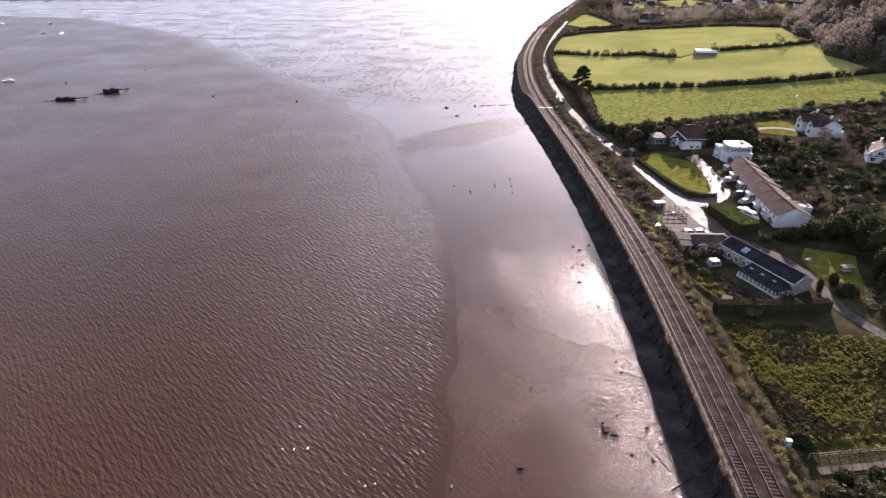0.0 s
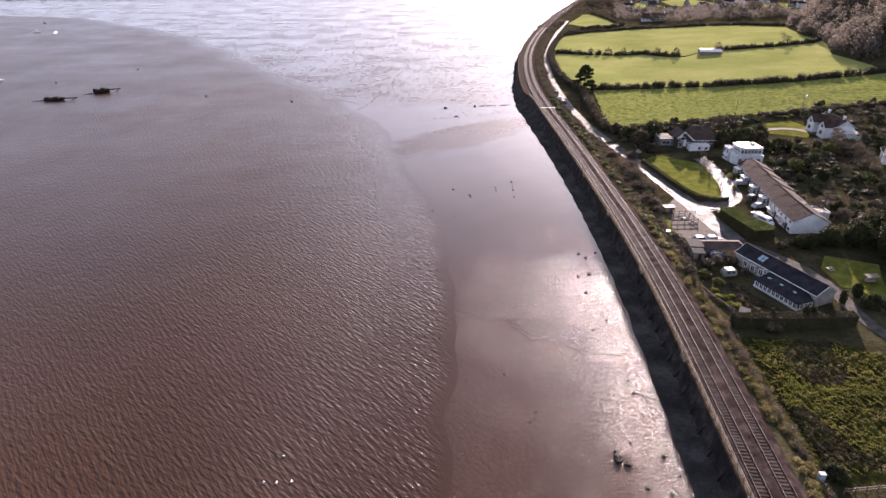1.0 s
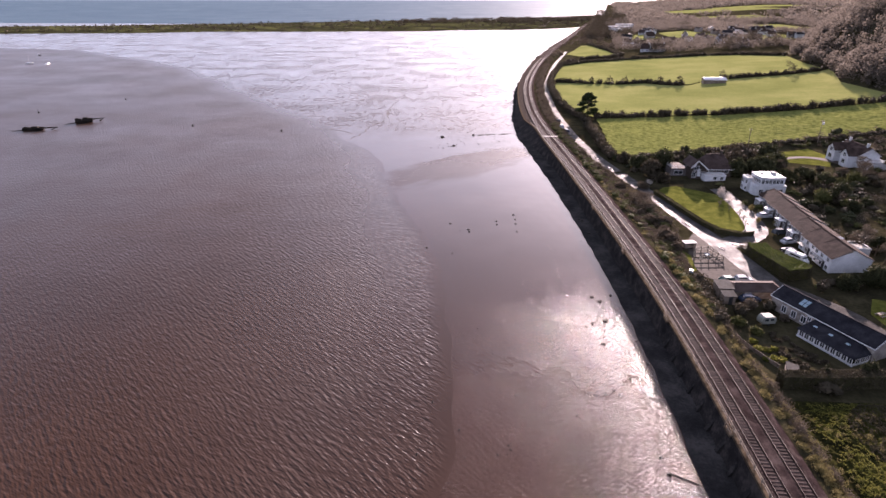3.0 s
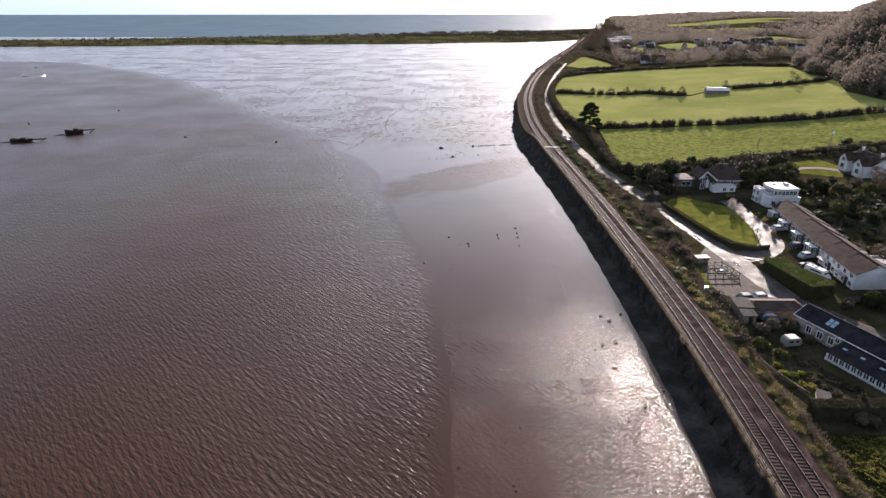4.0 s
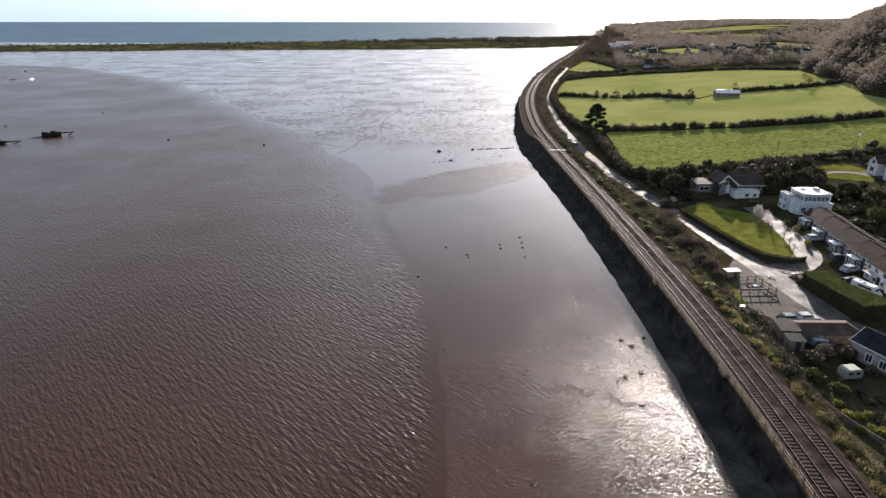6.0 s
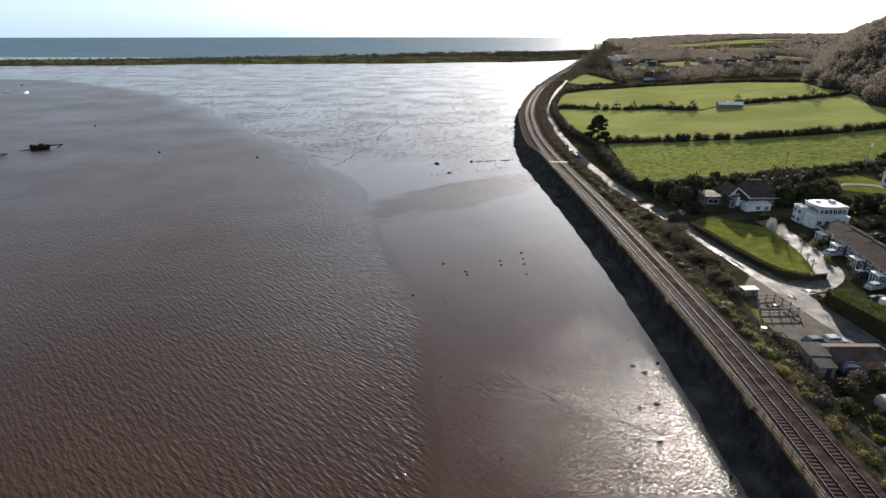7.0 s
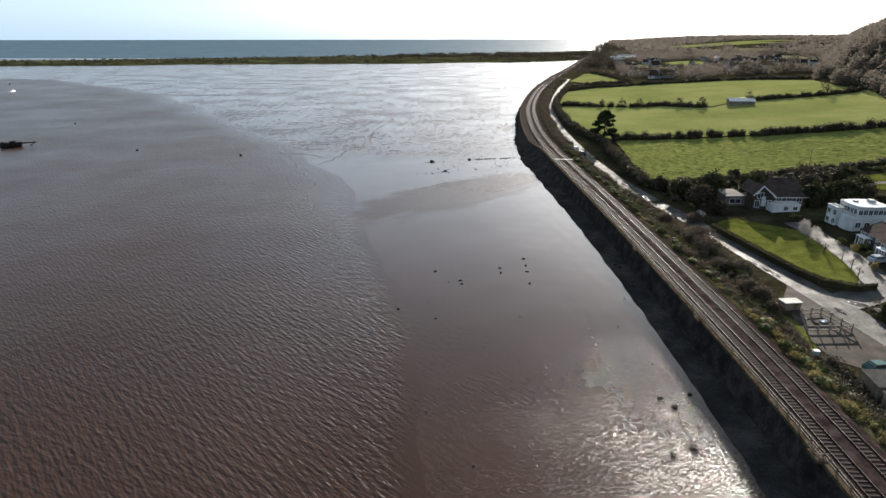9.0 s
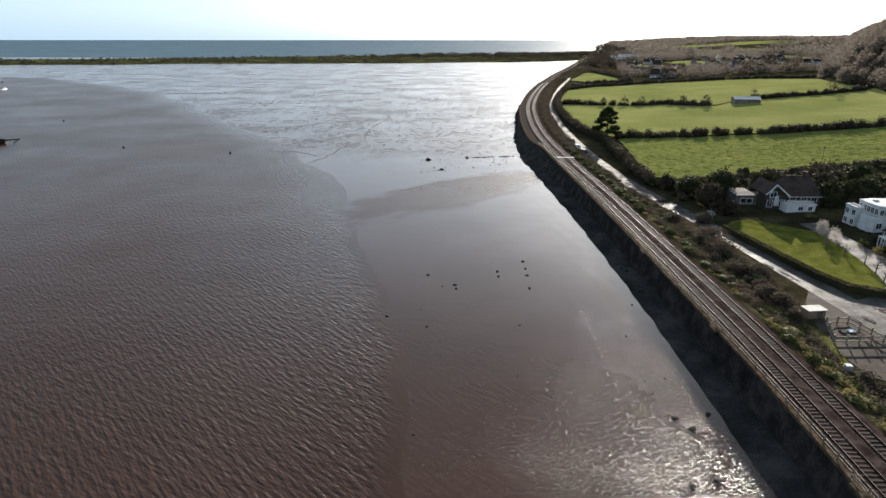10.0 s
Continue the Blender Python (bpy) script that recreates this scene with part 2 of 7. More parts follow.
M_wood = mat("wooded_ground", [(0.022, 0.020, 0.012), (0.035, 0.034, 0.016), (0.055, 0.048, 0.028)], 0.05, 0.6, (0.85, 0.95), 0.8, 1.0, dist=0.6, spec=0.0)
M_ballast = mat("ballast", [(0.014, 0.010, 0.010), (0.03, 0.021, 0.020), (0.06, 0.045, 0.042)], 0.5, 7, (0.85, 0.97), 1.0, 9, dist=0.1, spec=0.0)
M_path = mat("cess_path", [(0.025, 0.02, 0.017), (0.05, 0.041, 0.035), (0.085, 0.07, 0.06)], 0.7, 6, (0.8, 0.95), 0.5, 9, spec=0.0)
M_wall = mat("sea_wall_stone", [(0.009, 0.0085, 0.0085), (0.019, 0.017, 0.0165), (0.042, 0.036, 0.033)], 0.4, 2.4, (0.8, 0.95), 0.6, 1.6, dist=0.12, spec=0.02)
M_rail = mat("rail_steel", [(0.085, 0.068, 0.058), (0.135, 0.112, 0.1)], 0.6, 6, (0.56, 0.7), 0.1, metal=0.08, spec=0.1)
M_sleeper = mat("concrete_sleeper", [(0.017, 0.0118, 0.0105), (0.03, 0.021, 0.0188), (0.048, 0.035, 0.031)], 1.0, 9, (0.75, 0.9), 0.3, vary=0.5, spec=0.05)
M_asphalt = mat("wet_asphalt", [(0.03, 0.028, 0.027), (0.05, 0.047, 0.045), (0.085, 0.08, 0.075)], 0.3, 2.6, (1.05, 0.45), 0.6, 5, dist=0.05, spec=0.11)
M_shaded_road = mat("shaded_road", [(0.03, 0.027, 0.025), (0.055, 0.05, 0.046), (0.09, 0.082, 0.075)], 0.4, 3, (0.8, 0.95), 0.6, 8, spec=0.02)
M_gravel = mat("gravel_yard", [(0.032, 0.026, 0.022), (0.058, 0.048, 0.041), (0.09, 0.076, 0.066)], 0.3, 3, (0.75, 0.92), 0.6, 8, spec=0.02)
M_slate = mat("slate_roof", [(0.010, 0.0102, 0.013), (0.018, 0.018, 0.022), (0.03, 0.03, 0.034)], 0.5, 5, (0.75, 0.9), 0.4, 6, spec=0.02)
M_tile = mat("clay_tile_roof", [(0.024, 0.0165, 0.014), (0.042, 0.029, 0.0245), (0.07, 0.049, 0.041)], 0.6, 5, (0.8, 0.95), 0.5, 5, spec=0.02)
M_dark_tile = mat("dark_tile_roof", [(0.03, 0.022, 0.02), (0.05, 0.036, 0.032), (0.07, 0.055, 0.05)], 0.4, 4, (0.7, 0.9), 0.4, 6, spec=0.02)
M_white = mat("white_render", [(0.38, 0.39, 0.40), (0.47, 0.48, 0.49), (0.56, 0.57, 0.58)], 0.5, 4, (0.7, 0.9), 0.15, 9)
M_stone = mat("cottage_stone", [(0.13, 0.11, 0.10), (0.21, 0.185, 0.165), (0.3, 0.27, 0.24)], 0.8, 3, (0.8, 0.95), 0.5, 3)
M_trim = plain("white_trim", (0.56, 0.56, 0.56), 0.5)
M_timber = mat("weathered_timber", [(0.10, 0.075, 0.055), (0.17, 0.13, 0.10), (0.24, 0.20, 0.16)], 1.0, 9, (0.75, 0.9), 0.3)
M_dark = plain("dark_paint", (0.03, 0.03, 0.032), 0.5)
M_steel = plain("galvanised_steel", (0.42, 0.42, 0.42), 0.4, 0.7)
M_concrete = mat("pale_concrete", [(0.26, 0.25, 0.23), (0.36, 0.34, 0.32), (0.45, 0.43, 0.4)], 0.6, 5, (0.7, 0.9), 0.25, 7)
M_glass = bpy.data.materials.new("window_glass")
M_glass.use_nodes = True
gb = M_glass.node_tree.nodes["Principled BSDF"]
gb.inputs["Base Color"].default_value, gb.inputs["Roughness"].default_value, gb.inputs["IOR"].default_value = (0.02, 0.024, 0.028, 1), 0.05, 1.5
M_tyre = plain("rubber", (0.02, 0.02, 0.02), 0.8)
M_bark = mat("bark", [(0.04, 0.03, 0.022), (0.075, 0.058, 0.045), (0.11, 0.09, 0.07)], 1.0, 8, (0.85, 0.95), 0.5)
L_hedge = leafy("hedge_leaves", [(0.024, 0.0205, 0.014), (0.044, 0.037, 0.025), (0.07, 0.057, 0.039)])
L_green = leafy("evergreen_leaves", [(0.016, 0.019, 0.01), (0.03, 0.033, 0.016), (0.052, 0.054, 0.026)])
L_olive = leafy("olive_shrub_leaves", [(0.035, 0.04, 0.014), (0.06, 0.066, 0.022), (0.10, 0.095, 0.04)])
L_brown = leafy("bare_twigs", [(0.04, 0.031, 0.023), (0.073, 0.058, 0.043), (0.115, 0.092, 0.068)], 0.5, 0.2)
# bare twigs, kept pale and translucent so the colour carries the distant haze
L_hazy_wood = leafy("hazy_winter_woodland", [(0.075, 0.064, 0.055), (0.1, 0.086, 0.073), (0.13, 0.113, 0.095)], 0.4, 0.45)
M_brick = mat("dark_brick", [(0.06, 0.055, 0.055), (0.10, 0.09, 0.088), (0.15, 0.135, 0.125)], 0.8, 4, (0.8, 0.95), 0.4, 5)
M_pale_timber = mat("pale_timber", [(0.13, 0.105, 0.08), (0.2, 0.165, 0.13), (0.28, 0.24, 0.19)], 1.0, 9, (0.75, 0.9), 0.3)
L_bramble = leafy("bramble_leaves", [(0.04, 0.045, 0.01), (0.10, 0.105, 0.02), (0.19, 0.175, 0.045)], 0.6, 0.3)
L_straw = leafy("dry_grass", [(0.07, 0.06, 0.025), (0.13, 0.11, 0.045), (0.2, 0.165, 0.075)], 0.5, 0.35)
L_pine = leafy("pine_needles", [(0.010, 0.016, 0.008), (0.02, 0.03, 0.012), (0.035, 0.045, 0.018)])
L_blossom = leafy("pale_twigs", [(0.25, 0.22, 0.19), (0.4, 0.36, 0.32), (0.55, 0.5, 0.46)])


# ---- mesh helpers ----
def raw(name, verts, faces, material, parent=None, label="", smooth=False):
    """A mesh object from arrays: verts (n, 3), faces (m, k)."""
    verts, faces = np.asarray(verts, np.float32), np.asarray(faces, np.int32)
    me = bpy.data.meshes.new(name)
    me.vertices.add(len(verts))
    me.vertices.foreach_set("co", verts.ravel())
    k = faces.shape[1]
    me.loops.add(faces.size)
    me.loops.foreach_set("vertex_index", faces.ravel())
    me.polygons.add(len(faces))
    me.polygons.foreach_set("loop_start", np.arange(0, faces.size, k, dtype=np.int32))
    me.polygons.foreach_set("use_smooth", np.full(len(faces), smooth))
    me.update(calc_edges=True)
    me.materials.append(material)
    ob = new(name, me)
    if parent:
        ob.parent = parent
    if label:
        ob["label"] = label
    return ob


def part(name, bm, material, parent=None, label="", smooth=False):
    me = bpy.data.meshes.new(name)
    bmesh.ops.recalc_face_normals(bm, faces=bm.faces)
    bm.to_mesh(me)
    bm.free()
    if smooth:
        me.polygons.foreach_set("use_smooth", np.full(len(me.polygons), True))
    me.materials.append(material)
    ob = new(name, me)
    if parent:
        ob.parent = parent
    if label:
        ob["label"] = label
    return ob


def thing(name, m, label, category, group="", kind=""):
    ob = new(name)
    ob.matrix_basis = m
    return tagged(ob, label, category, group, kind)


def box(bm, c, s, rz=0.0, bevel=0.0, taper=1.0):
    """A box with centre c and size s, turned by rz degrees; taper narrows its top."""
    m = Matrix.Translation(c) @ Matrix.Rotation(radians(rz), 4, "Z") @ Matrix.Diagonal((s[0], s[1], s[2], 1))
    vs = bmesh.ops.create_cube(bm, size=1.0, matrix=m)["verts"]
    if taper != 1.0:
        for v in vs:
            if v.co.z > c[2]:
                v.co.x, v.co.y = c[0] + (v.co.x - c[0]) * taper, c[1] + (v.co.y - c[1]) * taper
    if bevel:
        es = list({e for v in vs for e in v.link_edges})
        bmesh.ops.bevel(bm, geom=es, offset=bevel, segments=1, affect="EDGES")
    return vs


def boxes(*items):
    bm = bmesh.new()
    for it in items:
        box(bm, *it)
    return bm


def rod(bm, a, b, r, seg=6, r2=None):
    a, b = Vector(a), Vector(b)
    m = Matrix.Translation((a + b) / 2) @ (b - a).to_track_quat("Z", "Y").to_matrix().to_4x4()
    bmesh.ops.create_cone(bm, cap_ends=True, segments=seg, radius1=r, radius2=r if r2 is None else r2, depth=(b - a).length, matrix=m)


def prism(bm, pts, z0, z1):
    """A solid of a plan outline between two heights."""
    lo = [bm.verts.new((x, y, z0)) for x, y in pts]
    hi = [bm.verts.new((x, y, z1)) for x, y in pts]
    bm.faces.new(lo)
    bm.faces.new(hi)
    for k in range(len(pts)):
        j = (k + 1) % len(pts)
        bm.faces.new((lo[k], lo[j], hi[j], hi[k]))


def slab(bm, quad, t):
    """A plate with the upper corners quad, of thickness t downwards along its normal."""
    q = [Vector(p) for p in quad]
    nrm = (q[1] - q[0]).cross(q[-1] - q[0]).normalized()
    if nrm.z < 0:
        nrm = -nrm
    up = [bm.verts.new(p) for p in q]
    dn = [bm.verts.new(p - nrm * t) for p in q]
    bm.faces.new(up)
    bm.faces.new(dn)
    for k in range(len(q)):
        j = (k + 1) % len(q)
        bm.faces.new((up[k], up[j], dn[j], dn[k]))




def soft_noise(x, y, s, seed=0):
    """Smooth value noise of about 1 in amplitude, by a few turned sines."""
    r = np.random.default_rng(seed)
    out = 0
    for k in range(7):
        a, f, p = r.uniform(0, math.tau), s * r.uniform(0.5, 1.9), r.uniform(0, math.tau)
        out = out + np.sin((x * math.cos(a) + y * math.sin(a)) * f + p)
    return out / 3.5


# ---- plan: the line of the railway, the shore, the lie of the land ----
RAIL_Y = np.array([-160, 0, 50, 75, 92, 107, 121, 142, 180, 211, 244, 262, 291, 318, 353, 396, 423, 471, 533, 603, 713, 874, 1032, 1234, 1500], float)
RAIL_X = np.array([33.5, 36.2, 37.5, 38.2, 38.5, 38.4, 38.2, 37.0, 34.4, 32.1, 29.2, 27.4, 25.1, 23.7, 23.5, 25.0, 26.4, 31.2, 39.6, 51.2, 73.1, 109, 143, 186, 244], float)
_sy = np.arange(-160, 1501, 2.0)
_sx = np.interp(_sy, RAIL_Y, RAIL_X)
for _ in range(3):
    _sx = np.convolve(np.pad(_sx, 8, mode="reflect", reflect_type="odd"), np.ones(17) / 17, "valid")


def xr(y):
    """The outer left rail's x at y."""
    return np.interp(y, _sy, _sx)


def smooth(a, b, v):
    t = np.clip((v - a) / (b - a), 0, 1)
    return t * t * (3 - 2 * t)


def x_top(y):
    """The sea wall's upper edge."""
    return xr(y) - 1.2 - 2.7 * smooth(288, 312, y)


def x_toe(y):
    return xr(y) - 2.2 - 4.5 * smooth(225, 300, y) * (1 - 0.4 * smooth(320, 400, y))


def x_shingle_shade(y):
    """The outer edge of the dark stones and weed at the wall's foot; nearby, the edge of the wall's shadow."""
    # up to y 170 it is widened to darken mud in the wall's shadow
    return xr(y) - np.interp(y, [0, 170, 210, 247, 277, 300, 333, 375, 432, 480, 560, 640, 860, 1000, 1340], [6.5, 6.5, 7.0, 8.0, 11.4, 11, 9, 7.7, 7.4, 6.6, 7.4, 13.5, 20, 14, 8])


WOOD_EDGE = ([250, 330, 350, 390, 430, 470, 500, 555, 618, 700, 1000], [250, 234, 215, 213, 229, 238, 242, 259, 296, 342, 510])


def east_of(x, y):
    """Metres to the east of the hill wood's edge."""
    return x - np.where(y < 1000, np.interp(y, *WOOD_EDGE), 510 + 0.56 * (y - 1000))


def land(x, y):
    """Height of the land."""
    x, y = np.asarray(x, float), np.asarray(y, float)
    base = 2.3 + 1.5 * smooth(215, 290, y) * (1 - smooth(40, 75, x - xr(y))) + (0.05 + 0.018 * smooth(240, 310, y) * (1 - smooth(470, 640, y))) * np.clip(x - 72, 0, 220) + 0.3 * soft_noise(x, y, 0.03, 3) * smooth(60, 120, x)
    east = east_of(x, y) + 4 * soft_noise(x, y, 0.03, 5)
    hill = 44 * smooth(-3, 72, east) + 22 * smooth(40, 240, east)
    back = 22 * smooth(850, 1900, y) * smooth(0, 500, x - 0.19 * (y - 50)) + 4 * soft_noise(x, y, 0.006, 7) * smooth(900, 1500, y)
    h = np.maximum(base + hill, base + back)
    edge = x - xr(np.clip(y, -160, 1400))
    return np.where(y < 1400, 4.15 + (h - 4.15) * smooth(7.0, 12.0, edge), h)


def gz(x, y):
    return float(land(x, y))


# ---- the large structure ----
def sheet(name, xs, ys, zf, material, label, category="ground"):
    """A grid sheet; xs(y-array, u) gives the x of each column."""
    Y = np.asarray(ys, float)
    X = xs(Y)
    YY = np.repeat(Y[:, None], X.shape[1], 1)
    Z = zf(X, YY)
    ny, nx = X.shape
    i = np.arange(ny * nx).reshape(ny, nx)
    f = np.stack([i[:-1, :-1], i[:-1, 1:], i[1:, 1:], i[1:, :-1]], -1).reshape(-1, 4)
    ob = raw(name, np.stack([X, YY, Z], -1).reshape(-1, 3), f, material, smooth=True)
    return tagged(ob, label, category, kind="structure")


WATER_Y = np.array([-200, 0, 69, 81, 97, 118, 142, 179, 201, 214, 237, 270, 326, 386, 459, 583, 720, 800, 1000], float)
WATER_X = np.array([1, -2, -3.9, -3.8, -4.7, -6, -9.5, -21, -28, -34.7, -40.6, -56.5, -93, -139, -191, -308, -484, -900, -2600], float)


def shore(x, y):
    """Metres of mud to the east of the water's edge."""
    d = x - np.interp(y, WATER_Y, WATER_X)
    return d + (5 * soft_noise(x, y, 0.05, 11) + 3.0 * soft_noise(x, y, 0.2, 12)) * smooth(120, 420, y) + 1.2 * soft_noise(x, y, 0.25, 14)


def mud_z(x, y):
    d = shore(x, y)
    return np.clip(0.0035 * d, -0.4, 0.12) + (0.012 * soft_noise(x, y, 0.35, 13) + 0.01 * soft_noise(x, y, 1.1, 15)) * smooth(2, 12, np.abs(d))


ys_far = np.concatenate([np.arange(-160, 20, 4.0), np.arange(20, 300, 1.5), np.arange(300, 420, 3.0), np.arange(420, 1420, 12.0)])
us = np.concatenate([np.linspace(0, 1, 240) ** 2.2])


def mud_x(Y):
    right = np.minimum(x_toe(np.clip(Y, -160, 1350)) + 1.2, 400)
    return right[:, None] - us[None, ::-1] * (right[:, None] + 1500)


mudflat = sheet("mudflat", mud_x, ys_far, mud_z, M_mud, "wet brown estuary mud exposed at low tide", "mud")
water = sheet("water", lambda Y: 24 - 2400 * np.linspace(0, 1, 150)[None, ::-1] ** 2.4 + 0 * Y[:, None], np.concatenate([np.arange(-160, 440, 4.0), np.linspace(440, 1000, 50)]), lambda X, Y: X * 0.0, M_water, "shallow brown tidal water with wind ripples", "water")
wv = np.empty(len(water.data.vertices) * 3, np.float32)
water.data.vertices.foreach_get("co", wv)
water.data.attributes.new("depth", "FLOAT", "POINT").data.foreach_set("value", np.clip(-shore(wv[0::3], wv[1::3]), 0, 100).astype(np.float32))


def sea_z(X, Y):
    d = np.hypot(X, Y)
    return -0.3 + 24.0 * smooth(1800, 4900, d) ** 1.5


sea = sheet("sea", lambda Y: np.linspace(-4700, 3200, 90)[None, :].repeat(len(Y), 0), np.concatenate([np.linspace(1080, 2600, 30), np.linspace(2700, 4850, 40)]), sea_z, M_sea, "grey-blue open sea behind the spit", "sea")

ys_land = np.concatenate([np.arange(-160, 330, 3.0), np.arange(330, 700, 7.0), np.arange(700, 1500, 16.0), np.arange(1500, 3600, 60.0)])
ul = np.linspace(0, 1, 130) ** 2.0


def land_x(Y):
    left = np.where(Y < 1340, xr(np.clip(Y, -160, 1400)) + 6.2, np.maximum(0.19 * (Y - 50), 215))
    return left[:, None] + ul[None, :] * (2300 - left[:, None] * 0.5)


def land_z(X, Y):
    z = land(X, Y)
    z[:, 0] -= 3.0
    return z


ground = sheet("ground", land_x, ys_land, land_z, M_scrub, "rough winter ground rising to wooded hills", "ground")


def ribbon(name, offs, ys, material, label, category, smooth_shade=False):
    """A strip along the railway: offs = functions (x, z) of y, joined crosswise."""
    ys = np.asarray(ys, float)
    V = np.stack([np.stack([np.broadcast_to(fx(ys), ys.shape), ys, np.broadcast_to(fz(ys), ys.shape)], -1) for fx, fz in offs], 1)
    ny, nx = V.shape[:2]
    i = np.arange(ny * nx).reshape(ny, nx)
    f = np.stack([i[:-1, :-1], i[:-1, 1:], i[1:, 1:], i[1:, :-1]], -1).reshape(-1, 4)
    return tagged(raw(name, V.reshape(-1, 3), f, material, smooth=smooth_shade), label, category, kind="structure")


RZ = 4.8
ys_rail = np.concatenate([np.arange(-160, 500, 2.0), np.arange(500, 1400, 8.0)])


def const(v):
    return lambda y: np.full_like(y, v)


def rel(d):
    return lambda y: xr(y) + d


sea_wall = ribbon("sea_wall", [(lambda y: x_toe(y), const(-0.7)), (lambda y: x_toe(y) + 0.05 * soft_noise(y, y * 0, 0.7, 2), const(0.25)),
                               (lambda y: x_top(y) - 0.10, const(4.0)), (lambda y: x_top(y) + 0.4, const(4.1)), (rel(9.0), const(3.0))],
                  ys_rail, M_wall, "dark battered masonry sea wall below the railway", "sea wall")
coping = ribbon("coping", [(lambda y: x_top(y) - 0.22, const(4.0)), (lambda y: x_top(y) - 0.22, const(4.36)), (lambda y: x_top(y) + 0.45, const(4.36)), (lambda y: x_top(y) + 0.45, const(4.15))], ys_rail, M_coping, "brown stone coping along the sea wall", "coping")
ribbon("cess_path", [(lambda y: x_top(y) + 0.46, const(4.28)), (rel(-0.73), const(4.32)), (rel(-0.6), const(4.2))], ys_rail, M_path, "narrow gravel path beside the track", "path")
ballast = ribbon("ballast", [(rel(-0.85), const(4.22)), (rel(-0.5), const(4.62)), (rel(-0.2), const(4.67)), (rel(-0.1), const(4.61)), (rel(1.6), const(4.61)), (rel(1.75), const(4.665)), (rel(2.4), const(4.62)), (rel(3.1), const(4.665)), (rel(3.25), const(4.61)), (rel(4.95), const(4.61)), (rel(5.05), const(4.67)), (rel(5.5), const(4.64)), (rel(6.2), const(4.25)), (rel(6.7), const(4.1)), (rel(7.2), const(3.7))],
                 ys_rail, M_ballast, "brown stone ballast under the tracks", "ballast")
# its near stretch paints the wall's shadow onto the mud; farther on it is shingle
shingle = ribbon("shingle", [(lambda y: x_shingle_shade(y) + (0.7 * soft_noise(y, y * 0, 0.12, 8) + 0.8 * soft_noise(y, y * 0, 0.5, 9)) * smooth(200, 300, y) * (1 + 2.5 * smooth(420, 640, y)) + 0.18 * soft_noise(y, y * 0, 0.6, 10), lambda y: 0.16 - 0.2 * smooth(230, 290, y)), (lambda y: x_toe(y) - 0.8 * smooth(225, 300, y), const(0.28)), (lambda y: x_toe(y) + 0.8, const(0.5))], np.arange(-160, 1340, 1.5), M_shingle_shade, "dark shingle and weed at the wall's foot, widened nearby as painted wall shadow", "shingle", True)

# ---- draped patches: fields, road, yard ----
def patch(name, outline, material, label, category, lift=0.06, step=4.0, kind="structure"):
    """A sheet that follows the land inside a plan outline."""
    bm = bmesh.new()
    vs = [bm.verts.new((x, y, 0)) for x, y in outline]
    bm.faces.new(vs)
    xs, ysx = [p[0] for p in outline], [p[1] for p in outline]
    for axis, lo, hi in ((0, min(xs), max(xs)), (1, min(ysx), max(ysx))):
        v = math.floor(lo / step) * step + step
        while v < hi:
            no = (1, 0, 0) if axis == 0 else (0, 1, 0)
            co = (v, 0, 0) if axis == 0 else (0, v, 0)
            bmesh.ops.bisect_plane(bm, geom=bm.verts[:] + bm.edges[:] + bm.faces[:], plane_co=co, plane_no=no)
            v += step
    for v in bm.verts:
        v.co.z = gz(v.co.x, v.co.y) + lift
    for f in bm.faces:
        f.normal_update()
        if f.normal.z < 0:
            f.normal_flip()
    me = bpy.data.meshes.new(name)
    bm.to_mesh(me)
    bm.free()
    me.polygons.foreach_set("use_smooth", np.full(len(me.polygons), True))
    me.materials.append(material)
    return tagged(new(name, me), label, category, kind=kind)


def strip(name, line, width, material, label, category, lift=0.09, step=3.0):
    """A road of that width (or widths) along a line, following the land."""
    P = np.array(line, float)
    s = np.r_[0, np.cumsum(np.hypot(*np.diff(P[:, :2], axis=0).T))]
    t = np.arange(0, s[-1], step)
    X, Y = np.interp(t, s, P[:, 0]), np.interp(t, s, P[:, 1])
    for _ in range(2):
        X[1:-1], Y[1:-1] = (X[:-2] + X[1:-1] + X[2:]) / 3, (Y[:-2] + Y[1:-1] + Y[2:]) / 3
    W = np.interp(t, s, P[:, 2]) if P.shape[1] > 2 else np.full_like(t, width)
    dx, dy = np.gradient(X), np.gradient(Y)
    L = np.hypot(dx, dy)
    cols = np.linspace(-0.5, 0.5, 5)
    VX = X[:, None] + (dy / L)[:, None] * cols * W[:, None]
    VY = Y[:, None] - (dx / L)[:, None] * cols * W[:, None]
    Z = land(VX, VY) + lift
    i = np.arange(VX.size).reshape(VX.shape)
    f = np.stack([i[:-1, :-1], i[:-1, 1:], i[1:, 1:], i[1:, :-1]], -1).reshape(-1, 4)
    return tagged(raw(name, np.stack([VX, VY, Z], -1).reshape(-1, 3), f, material, smooth=True), label, category, kind="structure")


HEDGE_M = [(57, 316), (67, 318.5), (81, 322), (104, 325.5), (121, 322), (135, 323), (148, 322.5), (160, 322.5), (174, 324.5), (195, 328), (219, 333), (232, 336)]
HEDGE_T = [(52, 447), (74, 442), (92, 439), (111, 438.5), (124, 422), (134, 418)]
HEDGE_T2 = [(158, 432), (165, 436), (184, 439), (202, 440), (225, 446.5), (236, 449)]
HEDGE_TOP = [(68, 556), (96, 577), (125, 592), (150, 595), (175, 593), (200, 597), (232, 590), (258, 560)]
